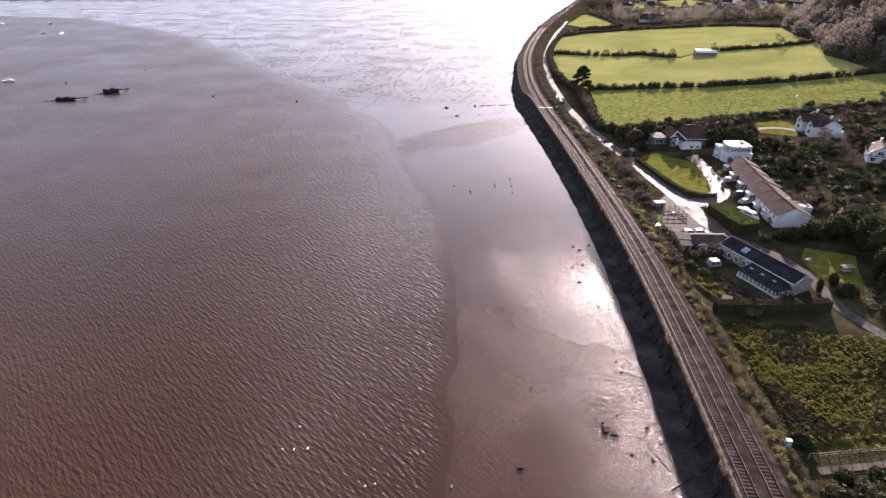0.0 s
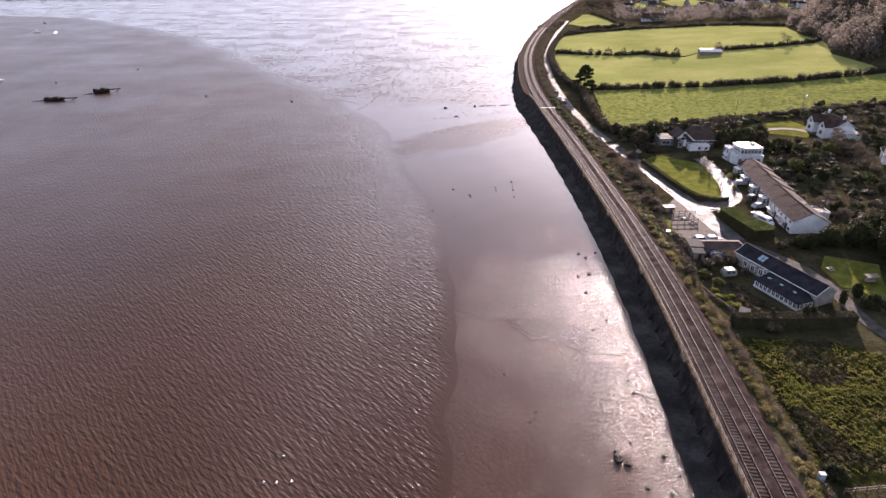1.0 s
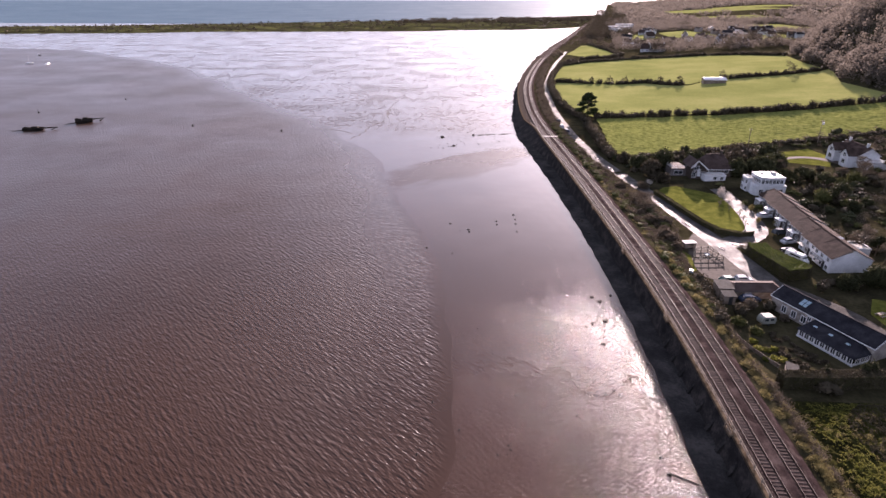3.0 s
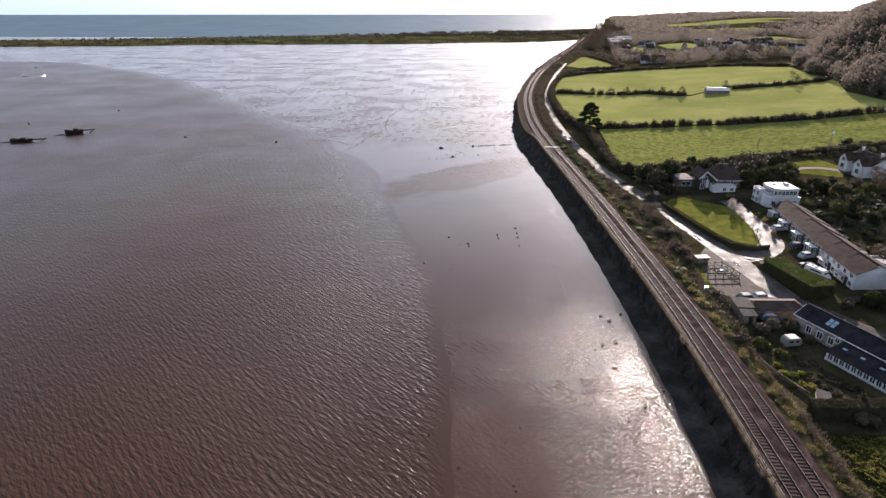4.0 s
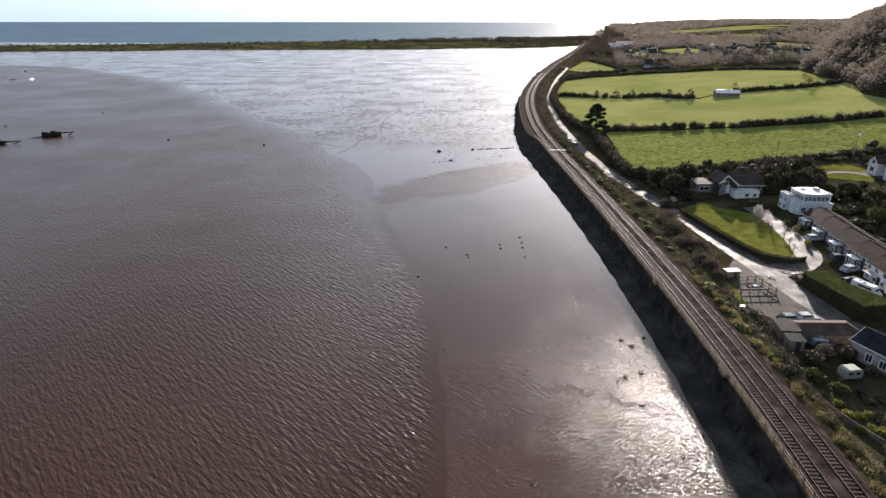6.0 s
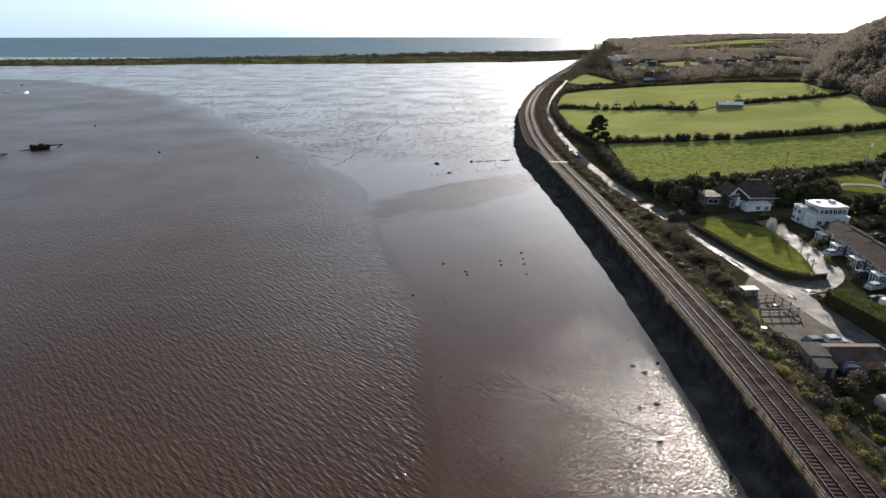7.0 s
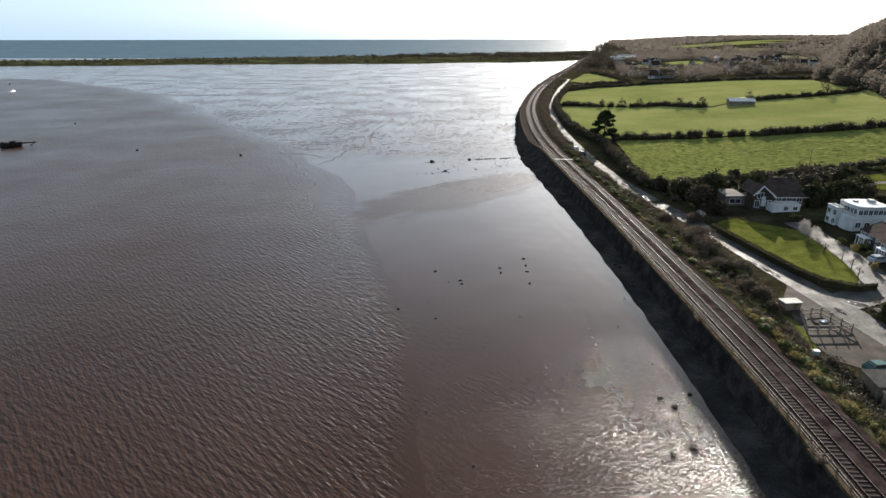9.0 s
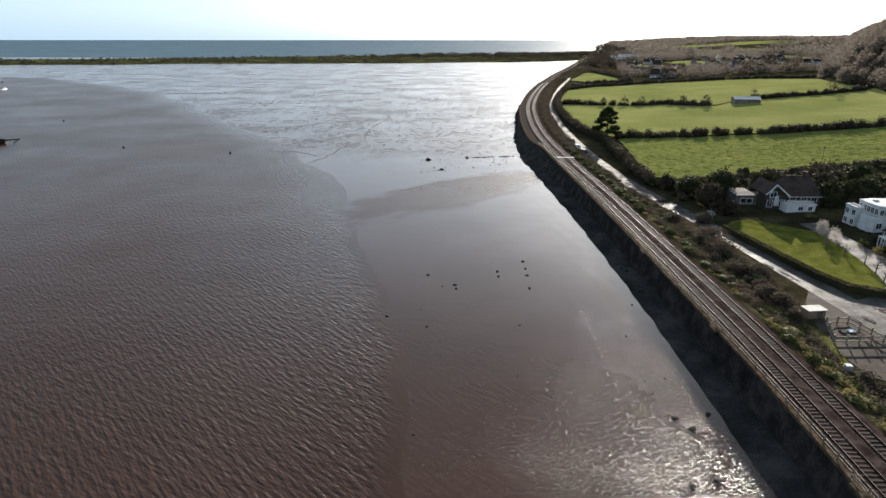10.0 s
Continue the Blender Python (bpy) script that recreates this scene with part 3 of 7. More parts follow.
FIELD = [(51, 243), (61, 244), (73, 248), (84, 251.5), (95, 257), (108, 260), (120, 264), (132, 265), (143, 267.5), (165, 272), (186, 275), (235, 287), (240, 330)] + [(x, y - 1.5) for x, y in HEDGE_M[::-1]] + [(54.4, 275)]


def inside(outline, x, y):
    """True where points lie inside a plan outline."""
    P = np.array(outline + [outline[0]], float)
    ok = np.zeros(np.shape(x), bool)
    for a, b in zip(P[:-1], P[1:]):
        ok ^= ((a[1] > y) != (b[1] > y)) & (x < (b[0] - a[0]) * (y - a[1]) / (b[1] - a[1] + 1e-9) + a[0])
    return ok


tx, ty = np.meshgrid(np.arange(50, 241, 0.8), np.arange(242, 338, 0.55))
tz = land(tx, ty) + 0.45 + 0.085 * soft_noise(tx, ty, 2.6, 71) + 0.075 * soft_noise(tx, ty, 4.8, 72) + 0.12 * soft_noise(tx, ty, 0.5, 73)
ti = np.arange(tx.size).reshape(tx.shape)
tq = np.stack([ti[:-1, :-1], ti[:-1, 1:], ti[1:, 1:], ti[1:, :-1]], -1)[inside(FIELD, tx[:-1, :-1] + 0.4, ty[:-1, :-1] + 0.27)]
used, tf = np.unique(tq, return_inverse=True)
tagged(raw("field", np.stack([tx, ty, tz], -1).reshape(-1, 3)[used], tf.reshape(-1, 4), M_grass2, smooth=True), "tussocky green pasture", "field", kind="structure")
patch("field", [(x, y + 1.5) for x, y in HEDGE_M] + [(216, 345), (214, 390), (231, 430), (236, 447), (225, 444.5), (202, 438), (184, 437), (165, 434), (158, 430), (146, 428), (134, 416.5), (124, 420), (111, 436.5), (92, 437), (74, 440), (52, 445), (48, 431), (46.3, 371), (49, 335)], M_grass, "smooth green pasture between hedges", "field", lift=0.55, step=5)
patch("field", [(x, y + 1.5) for x, y in HEDGE_T[:4]] + [(126, 425), (136, 421), (146, 430.5), (157, 434)] + [(x, y + 1.5) for x, y in HEDGE_T2[1:]] + [(240, 475), (244, 502), (258, 555)] + [(x, y - 1.5) for x, y in HEDGE_TOP[::-1][1:]] + [(60, 515), (52, 467)], M_grass, "smooth green pasture between hedges", "field", lift=0.55, step=5)
patch("field", [(84, 655), (100, 706), (113, 752), (123, 754), (131, 710), (135, 638), (118, 618), (102, 610)], M_grass, "small green field beside the railway bend", "field", lift=0.4, step=8)
FAR_FIELDS = [(238, 822, 62, 130), (186, 815, 42, 100), (328, 768, 70, 150), (420, 1000, 90, 120), (400, 1300, 200, 120), (420, 1560, 300, 220), (620, 1720, 320, 240), (760, 1350, 220, 160)]


def open_land(x, y):
    """True where far trees may grow: off the far fields."""
    ok = np.ones(np.shape(x), bool)
    for fx, fy, fw, fh in FAR_FIELDS:
        ok &= ~((x > fx - 6) & (x < fx + fw + 6) & (y > fy - 0.5 * fh) & (y < fy + fh + 10))
    return ok


for fx, fy, fw, fh in FAR_FIELDS:
    patch("field", [(fx, fy), (fx + fw, fy + 15), (fx + fw * 0.9, fy + fh), (fx + 10, fy + fh * 0.8)], M_grass, "distant green field among trees", "field", lift=0.3, step=12)
ROAD = [(88, 690, 3), (66, 585, 3), (54, 515, 3), (44, 445, 3.2), (40.3, 400, 3.2), (38.4, 345, 3.4), (38.9, 310, 3.4), (40.5, 275, 3.6), (44.0, 247, 4.2), (49.5, 222, 4.5), (54.8, 200, 4.5), (58.5, 178, 5), (61.0, 165, 5.4), (63.5, 150, 5.8), (65.5, 136, 5.6), (72, 128, 5), (76.5, 119, 4.5), (77.3, 110, 4), (76.8, 101.5, 3.6), (78.2, 95, 3.2), (80.6, 89, 3.0), (86, 78, 3.0), (100, 55, 3.4)]
M_lane = mat("worn_lane", [(0.045, 0.04, 0.036), (0.085, 0.077, 0.07), (0.135, 0.125, 0.115)], 0.35, 2.4, (1.0, 0.68), 0.7, 4, dist=0.06, spec=0.06)
road = strip("road", ROAD[9:15], 5, M_asphalt, "narrow wet asphalt lane with puddles", "road")
strip("road", ROAD[:10], 4, M_lane, "worn gravelly lane beside the railway", "road", 0.085)
# the same road in shade: a dark, dull surface stands in for the shadow
strip("lane", [(p[0], p[1], p[2] * 0.8) for p in ROAD[14:]], 4, M_shaded_road, "narrow lane behind the cottage, surfaced dark for its shade", "lane", 0.1)
drive = strip("driveway", [(63.5, 158, 6), (70, 161, 6.5), (76, 166, 6), (78, 178, 5), (79, 192, 4.5), (78, 205, 4.5)], 5, M_asphalt, "wet paved drive in front of the terrace", "road", 0.12)
yard = patch("gravel_yard", [(51, 146), (55, 160), (58.6, 166), (61.5, 150), (63, 137), (57, 134), (52, 138)], M_gravel, "brown gravel yard beside the lane", "yard", 0.05, 3)
verge = patch("grass_verge", [(48, 139), (50.5, 154), (52.5, 150), (51.2, 141)], M_lawn, "bright strip of grass beside the yard", "grass", 0.12, 1.5)
LAWN2 = [(79.3, 122), (83.2, 128.4), (92.8, 123.5), (90, 117.4), (87.6, 110.5), (85.4, 102), (83.4, 102.4), (83.5, 109), (82.4, 112.8), (79.6, 113.4)]
lawn = patch("lawn", [(56.5, 199.5), (61, 206), (66, 208), (72, 203), (78.0, 197), (76.5, 184), (75.0, 172), (73.0, 165), (69, 163.8), (64.5, 166.5), (60.5, 180)], M_lawn, "bright green lawn behind a low hedge", "lawn", 0.07, 3)
patch("lawn", LAWN2, M_lawn, "bright green cottage lawn", "lawn", 0.07, 2.5)
patch("lawn", [(114, 236), (118, 250), (131, 254), (133, 240), (126, 228)], M_lawn, "bright green villa lawn", "lawn", 0.07, 3)
patch("rough_field", [(48.5, 62), (49, 86), (56, 92), (66, 93), (78, 88), (86, 74), (90, 62), (70, 60), (52, 58.5)], M_bramble, "sunlit rough field of bramble and tussocks", "field", 0.05, 3)
strip("driveway", [(112, 240, 3), (124, 243, 3), (131, 236, 3.5), (133, 228, 4)], 3, M_gravel, "pale curved drive", "drive", 0.14)

# ---- far spit beyond the mudflat ----
SPIT = np.array([(-2600, 880, 260), (-1200, 960, 260), (-821, 1015, 300), (-548, 1075, 380), (-260, 1122, 500), (46, 1180, 560), (150, 1270, 470), (225, 1335, 480), (330, 1400, 520), (520, 1480, 560)], float)



st = np.linspace(0, 1, 120)
sx_, sy_, sw_ = (np.interp(st, np.linspace(0, 1, len(SPIT)), SPIT[:, k]) for k in range(3))
sv = np.linspace(0, 1, 12)
VX = np.repeat(sx_[:, None], 12, 1)
VY = sy_[:, None] + sv[None, :] * sw_[:, None]
VZ = -0.4 + 3.2 * np.sin(np.pi * np.clip(sv, 0.0, 1))[None, :] ** 0.5 + 0.5 * soft_noise(VX, VY, 0.03, 21)
ii = np.arange(VX.size).reshape(VX.shape)
spit = raw("spit", np.stack([VX, VY, VZ], -1).reshape(-1, 3), np.stack([ii[:-1, :-1], ii[1:, :-1], ii[1:, 1:], ii[:-1, 1:]], -1).reshape(-1, 4), M_spit, smooth=True)
tagged(spit, "low grassy sand spit between estuary and sea", "spit", kind="structure")


# ---- foliage ----
def leaves(centres, radii, count, size, seed, flat=0.0, shell=0.55, thin=1.0):
    """Verts and faces of small leaf triangles spread through ellipsoids."""
    r = np.random.default_rng(seed)
    centres, radii = np.asarray(centres, float), np.asarray(radii, float)
    vol = radii.prod(1) ** (2 / 3)
    k = r.choice(len(centres), count, p=vol / vol.sum())
    d = r.normal(size=(count, 3))
    d /= np.linalg.norm(d, axis=1)[:, None]
    rad = shell + (1 - shell) * r.random(count) ** 0.6
    p = centres[k] + d * radii[k] * rad[:, None] * (1 + 0.18 * r.normal(size=(count, 1)))
    a = r.normal(size=(count, 3))
    a[:, 2] *= 1 - flat
    a /= np.linalg.norm(a, axis=1)[:, None]
    b = np.cross(a, r.normal(size=(count, 3)))
    b /= np.linalg.norm(b, axis=1)[:, None] + 1e-6
    s = size * r.uniform(0.5, 1.4, (count, 1))
    v = np.stack([p - a * s, p + a * s * 0.6 + b * s * 0.7 * thin, p + a * s * 0.6 - b * s * 0.7 * thin], 1).reshape(-1, 3)
    return v, np.arange(3 * count).reshape(-1, 3)


_bm = bmesh.new()
bmesh.ops.create_icosphere(_bm, subdivisions=1, radius=1.0)
BALL_V = np.array([v.co[:] for v in _bm.verts])
BALL_F = np.array([[v.index for v in f.verts] for f in _bm.faces])
_bm.free()


def with_cores(v, f, centres, radii, seed, part_of=0.78):
    """Adds the dense, lumpy inner mass of each bush, which stops the light."""
    r = np.random.default_rng(seed + 5)
    n = len(centres)
    lump = 1 + 0.16 * r.normal(size=(n, len(BALL_V), 1))
    cv = np.asarray(centres, float)[:, None, :] + BALL_V[None] * np.asarray(radii, float)[:, None, :] * part_of * lump
    cf = BALL_F[None] + len(BALL_V) * np.arange(n)[:, None, None]
    return np.concatenate([v, cv.reshape(-1, 3)]), np.concatenate([f, cf.reshape(-1, 3) + len(v)])


def hedge(line, width, height, material, label, density=26, size=0.28, gaps=0.0, seed=1, name="hedge", kind="", step=None):
    """A hedge along a line: overlapping leafy clumps of uneven height on the ground."""
    r = np.random.default_rng(seed)
    P = np.array(line, float)
    s = np.r_[0, np.cumsum(np.hypot(*np.diff(P[:, :2], axis=0).T))]
    t = np.arange(0, s[-1], step or width * 0.55)
    t = t[r.random(len(t)) > gaps]
    X, Y = np.interp(t, s, P[:, 0]) + r.normal(0, width * 0.12, len(t)), np.interp(t, s, P[:, 1]) + r.normal(0, width * 0.12, len(t))
    hh = height * r.uniform(0.6, 1.15, len(t))
    Z = land(X, Y)
    c = np.stack([X, Y, Z + hh * 0.45], -1)
    rad = np.stack([np.full(len(t), width * 0.6), np.full(len(t), width * 0.6), hh * 0.58], -1)
    v, f = leaves(c, rad, int(s[-1] * density), size, seed)
    v, f = with_cores(v, f, c, rad, seed, 0.7)
    v[:, 2] = np.maximum(v[:, 2], land(v[:, 0], v[:, 1]) - 0.05)
    return tagged(raw(name, v, f, material), label, "hedge", kind=kind)


def clump(spots, material, label, name, category, count, size, seed, flat=0.0, thin=1.0, kind=""):
    """Shrubs as one leafy mesh; spots = (x, y, radius, height)."""
    S = np.array(spots, float)
    z = land(S[:, 0], S[:, 1])
    c, rad = [], []
    r = np.random.default_rng(seed)
    for (x, y, w, h), g in zip(S, z):
        for _ in range(4):
            a, q = r.uniform(0, math.tau), r.uniform(0, 0.5) * w
            c.append((x + q * math.cos(a), y + q * math.sin(a), g + h * r.uniform(0.35, 0.6)))
            rad.append((w * r.uniform(0.5, 0.75), w * r.uniform(0.5, 0.75), h * r.uniform(0.38, 0.5)))
    v, f = leaves(c, rad, count, size, seed, flat, thin=thin)
    if thin > 0.6:
        v, f = with_cores(v, f, c, rad, seed)
    v[:, 2] = np.maximum(v[:, 2], land(v[:, 0], v[:, 1]) - 0.05)
    return tagged(raw(name, v, f, material), label, category, kind=kind)


def tree(x, y, h, spread, material, label, seed, leaf=0.3, count=1500, bare=False, name="tree", pine=False):
    """A tapered trunk with limbs and a crown of small leaves in uneven clumps."""
    r = np.random.default_rng(seed)
    t = thing(name, Matrix.Translation((x, y, gz(x, y))), label, "tree")
    bm = bmesh.new()
    tr = max(0.12, h * 0.028)
    rod(bm, (0, 0, -0.2), (0.1, 0.05, h * 0.45), tr, 7, tr * 0.7)
    rod(bm, (0.1, 0.05, h * 0.45), (0.0, 0.1, h * 0.9), tr * 0.7, 6, tr * 0.2)
    c, rad = [], []
    for k in range(9 if not pine else 20):
        a = k * 2.4 + r.uniform(-0.4, 0.4)
        z0 = h * (0.12 + 0.7 * k / 19 if pine else r.uniform(0.25, 0.7))
        reach = spread * r.uniform(0.55, 1.0) * (1 - (0.8 if pine else 0.45) * (z0 / h))
        tip = Vector((reach * math.cos(a), reach * math.sin(a), z0 + h * (0.06 if pine else r.uniform(0.1, 0.28))))
        rod(bm, (0.05, 0.03, z0), tip, tr * 0.4, 5, tr * 0.1)
        c.append(tip)
        w = spread * (r.uniform(0.16, 0.36) if pine else r.uniform(0.28, 0.48))
        rad.append((w, w, w * (0.42 if pine else 0.75)))
    c.append((0, 0, h * 0.9))
    rad.append((spread * (0.26 if pine else 0.4), spread * (0.26 if pine else 0.4), h * 0.1))
    part("trunk", bm, M_bark, t)
    v, f = leaves(c, rad, count, leaf, seed, thin=0.22 if bare else 1.0, shell=0.3)
    raw("crown", v, f, material, t)
    return t


def woods(name, xs, ys, n, hrange, material, label, seed, keep=None, per=90, size=1.3, big=(3.0, 5.5)):
    """A far wood as one mesh of uneven crowns."""
    r = np.random.default_rng(seed)
    x, y = r.uniform(*xs, n), r.uniform(*ys, n)
    if keep:
        ok = keep(x, y)
        x, y = x[ok], y[ok]
    h, w = r.uniform(*hrange, len(x)), r.uniform(*big, len(x))
    z = land(x, y)
    c = np.stack([x, y, z + h * 0.55], -1)
    rad = np.stack([w, w, h * 0.5], -1)
    v, f = leaves(c, rad, per * len(x), size, seed, shell=0.6)
    return tagged(raw(name, v, f, material), label, "woodland", kind="stuff")

# ---- hedges, trees and shrubs ----
hedge([(52, 240.5), (61, 241.5), (73, 245.5), (84, 249), (95, 254), (108, 257), (120, 261), (143, 265), (165, 269), (186, 272), (235, 284)], 3.0, 2.4, L_hedge, "brown winter hedge below the pasture", 170, 0.18, 0.05, 31)
hedge(HEDGE_M, 3.4, 3.9, L_hedge, "tall dark winter hedge between fields", 190, 0.22, 0.1, 32)
hedge(HEDGE_T, 3.4, 3.6, L_hedge, "dark hedge with small trees between fields", 150, 0.26, 0.1, 33)
hedge(HEDGE_T2, 3.2, 3.6, L_hedge, "dark hedge climbing from the barn to the wood", 150, 0.26, 0.06, 38)
hedge(HEDGE_TOP, 4.5, 3.6, L_hedge, "far dark field hedge", 110, 0.34, 0.05, 34)
hedge([(66, 556), (84, 590), (102, 606), (118, 614), (136, 634), (134, 690), (124, 757)], 5, 3.5, L_hedge, "far dark field hedge", 80, 0.38, 0.1, 35)
hedge([(51, 241), (50, 262), (49.5, 290), (51, 312), (46.5, 330), (44, 360), (44, 400), (46, 440), (50, 470), (58, 515), (67, 552)], 3.6, 3.4, L_hedge, "tangled brown hedge along the lane", 170, 0.22, 0.08, 36)
for k, (x, y, h) in enumerate([(87, 439.5, 6.5), (98, 439, 6), (119, 430, 6), (129, 420.5, 6.5), (207, 441, 9), (211, 443, 7), (161, 434, 7), (75, 442, 5.5)]):
    tree(x, y, h, h * 0.38, L_hedge, "small bare tree standing in the field hedge", 600 + k, 0.3, 900, True, "hedge_tree")


def clipped_hedge(outline, height, label, seed, count, leaf=None, core=None):
    """A clipped hedge: a solid mass inside a plan outline with leaves over its top and sides."""
    r = np.random.default_rng(seed)
    h = thing("clipped_hedge", Matrix.Identity(4), label, "hedge", "clipped hedges")
    z0 = min(gz(x, y) for x, y in outline)
    bm = bmesh.new()
    prism(bm, outline, z0 - 0.2, z0 + height)
    part("core", bm, core or M_hedge_core, h)
    P = np.array(outline + [outline[0]], float)
    seg = np.hypot(*np.diff(P, axis=0).T)
    n1 = int(count * 0.55)
    k = r.choice(len(seg), n1, p=seg / seg.sum())
    t = r.random((n1, 1))
    side = np.concatenate([P[k] * (1 - t) + P[k + 1] * t, z0 + height * r.random((n1, 1))], 1)
    lo, hi = P.min(0), P.max(0)
    q = r.uniform(lo, hi, (count * 3, 2))
    inside = np.zeros(len(q), bool)
    for a, b in zip(P[:-1], P[1:]):
        c = (a[1] > q[:, 1]) != (b[1] > q[:, 1])
        inside ^= c & (q[:, 0] < (b[0] - a[0]) * (q[:, 1] - a[1]) / (b[1] - a[1] + 1e-9) + a[0])
    top = q[inside][:count - n1]
    top = np.concatenate([top, np.full((len(top), 1), z0 + height)], 1)
    c = np.concatenate([side, top])
    c += r.normal(0, 0.07, c.shape)
    # unless a leaf is given, the top is lighter and greener than the sides
    for pts, lm, nm in ((c[:n1], leaf or L_hedge, "side_leaves"), (c[n1:], leaf or L_hedge_top, "top_leaves")):
        v, f = leaves(pts, np.full(pts.shape, 0.05), len(pts) * 2, 0.1, seed)
        raw(nm, v, f, lm, h)
    return h


M_hedge_core = mat("hedge_core", [(0.018, 0.018, 0.009), (0.035, 0.036, 0.014), (0.06, 0.06, 0.02)], 0.5, 6, (0.85, 0.95), 0.6, spec=0.03)
L_hedge_top = leafy("hedge_top_leaves", [(0.03, 0.045, 0.01), (0.065, 0.09, 0.018), (0.11, 0.13, 0.03)])
clipped_hedge([(66.3, 149.8), (67.0, 152.6), (71.4, 152.6), (71.4, 149.4), (76.2, 139.8), (74.8, 138.0), (69.8, 136.8)], 2.8, "thick clipped green hedge with a flat top beside the drive", 38, 20000)
left_ = [(56.0, 199.0), (58.0, 190), (60.0, 180), (62.0, 171), (64.4, 165.4), (69.2, 162.9), (72.6, 163.6)]
clipped_hedge(left_ + [(x + 1.2, y + 1.0) for x, y in left_[::-1]], 1.25, "low clipped dark hedge round the lawn", 37, 6000, L_hedge, M_wood)
r_ = np.random.default_rng(50)


def bank(y0, y1, n, lo, hi, wr, hr, seed):
    r = np.random.default_rng(seed)
    y = r.uniform(y0, y1, n)
    x = np.minimum(xr(y) + r.uniform(lo, hi, n), np.interp(y, [130, 138, 146, 154, 165, 178, 200, 222, 247, 275, 345, 400, 445, 515, 585], [47.5, 48, 50, 50.5, 55.8, 55.6, 51.8, 46.5, 41.0, 37, 36, 37.5, 41, 50.5, 62]) + r.normal(0, 0.3, n))
    return np.stack([x, y, r.uniform(*wr, n), r.uniform(*hr, n)], -1)


clump(bank(30, 150, 420, 7.2, 11.5, (0.6, 1.2), (0.3, 0.9), 51), L_straw, "dry straw-coloured grass on the railway bank", "bank_grass", "grass", 70000, 0.16, 51, thin=0.4, kind="stuff")
clump(bank(30, 250, 420, 9.0, 15, (0.7, 1.8), (0.6, 1.8), 52), L_brown, "brown leafless scrub on the railway bank", "bank_scrub", "scrub", 60000, 0.18, 52, thin=0.35, kind="stuff")
clump(bank(135, 225, 330, 8.0, 19.0, (0.6, 1.6), (0.4, 1.3), 54), L_brown, "brown leafless scrub between the railway and the lane", "bank_scrub", "scrub", 60000, 0.16, 54, thin=0.3, kind="stuff")
clump(bank(135, 225, 160, 7.4, 19.0, (0.5, 1.0), (0.2, 0.6), 55), L_straw, "dry pale grass between the railway and the lane", "bank_grass", "grass", 20000, 0.14, 55, thin=0.4, kind="stuff")
clump(bank(245, 570, 520, 8.2, 13.5, (1.0, 2.2), (0.6, 1.9), 56), L_brown, "brown scrub between the far railway and the lane", "bank_scrub", "scrub", 60000, 0.24, 56, thin=0.4, kind="stuff")
clump(bank(120, 300, 240, 7.4, 14, (0.7, 1.8), (0.5, 1.4), 53), L_olive, "olive scrub on the railway bank", "bank_scrub", "scrub", 36000, 0.16, 53, kind="stuff")
for k, (x, y, w, h) in enumerate([(50.2, 191, 4.0, 3.8), (49.8, 183, 3.6, 3.4), (52.5, 172, 2.4, 2.4), (47, 205, 2.4, 2.2), (54, 205, 2.6, 2.4), (50, 166, 1.8, 1.8), (50.2, 158.5, 2.2, 2.8), (50.0, 153.5, 1.6, 2.0), (49.6, 162.0, 2.0, 2.4), (48.4, 172.6, 2.4, 2.6), (46.8, 178, 2.0, 2.0)]):
    clump([(x, y, w, h)], L_brown, "leafless brown thicket beside the lane", "thicket", "shrub", 2600, 0.3, 60 + k, thin=0.25)
tree(53.0, 318.5, 13.0, 6.2, L_pine, "dark spreading pine beside the lane", 71, 0.36, 9000, name="pine_tree", pine=True)
for k, (x, y, h) in enumerate([(74, 183, 2.6), (75.5, 179, 2.4), (74.5, 174, 2.6), (73.5, 170, 2.4), (72.6, 187, 2.4)]):
    tree(x, y, h, 0.9, L_brown, "small bare sapling at the lawn's edge", 80 + k, 0.16, 160, True, "sapling")
clump([(76.5, 196, 1.6, 4.0), (77.2, 193, 1.3, 3.2)], L_blossom, "pale bare shrub beside the drive", "pale_shrub", "shrub", 3200, 0.2, 90, thin=0.2)
clump([(57.5, 210, 1.4, 1.6)], L_blossom, "pale bare shrub beside the lane", "pale_shrub", "shrub", 500, 0.2, 91, thin=0.2)
# dark evergreen mass between gable house and fields
for k, (x, y, w, h) in enumerate([(60, 220, 4, 6), (66, 229, 5, 7), (58, 229, 4, 5), (54.5, 236, 3, 4), (70, 238, 4, 5), (80, 234, 4, 6), (92, 226, 5, 8.5), (99, 220, 5, 7.5), (90, 219, 3, 6.5), (97, 235, 6, 8), (108, 240, 5, 6), (106, 228, 5, 6), (62, 212, 2.5, 3)]):
    clump([(x, y, w, h)], L_green if k % 3 else L_hedge, "dark evergreen garden tree", "garden_tree", "tree", 2600, 0.42, 100 + k)
# shrubs up the garden slope
for k in range(70):
    x, y = r_.uniform(97, 160), r_.uniform(128, 222)
    if (x - 134) ** 2 + (y - 224) ** 2 < 260 or (x - 137) ** 2 + (y - 196) ** 2 < 130 or x > 100 + (y - 110) * 0.65:
        continue
    w = r_.uniform(1.2, 3.2)
    clump([(x, y, w, w * r_.uniform(0.9, 1.5))], (L_olive, L_green, L_hedge, L_olive)[k % 4], "rounded garden shrub on the slope", "garden_shrub", "shrub", 1100, 0.3, 130 + k)
# brambles in the rough field below the cottage


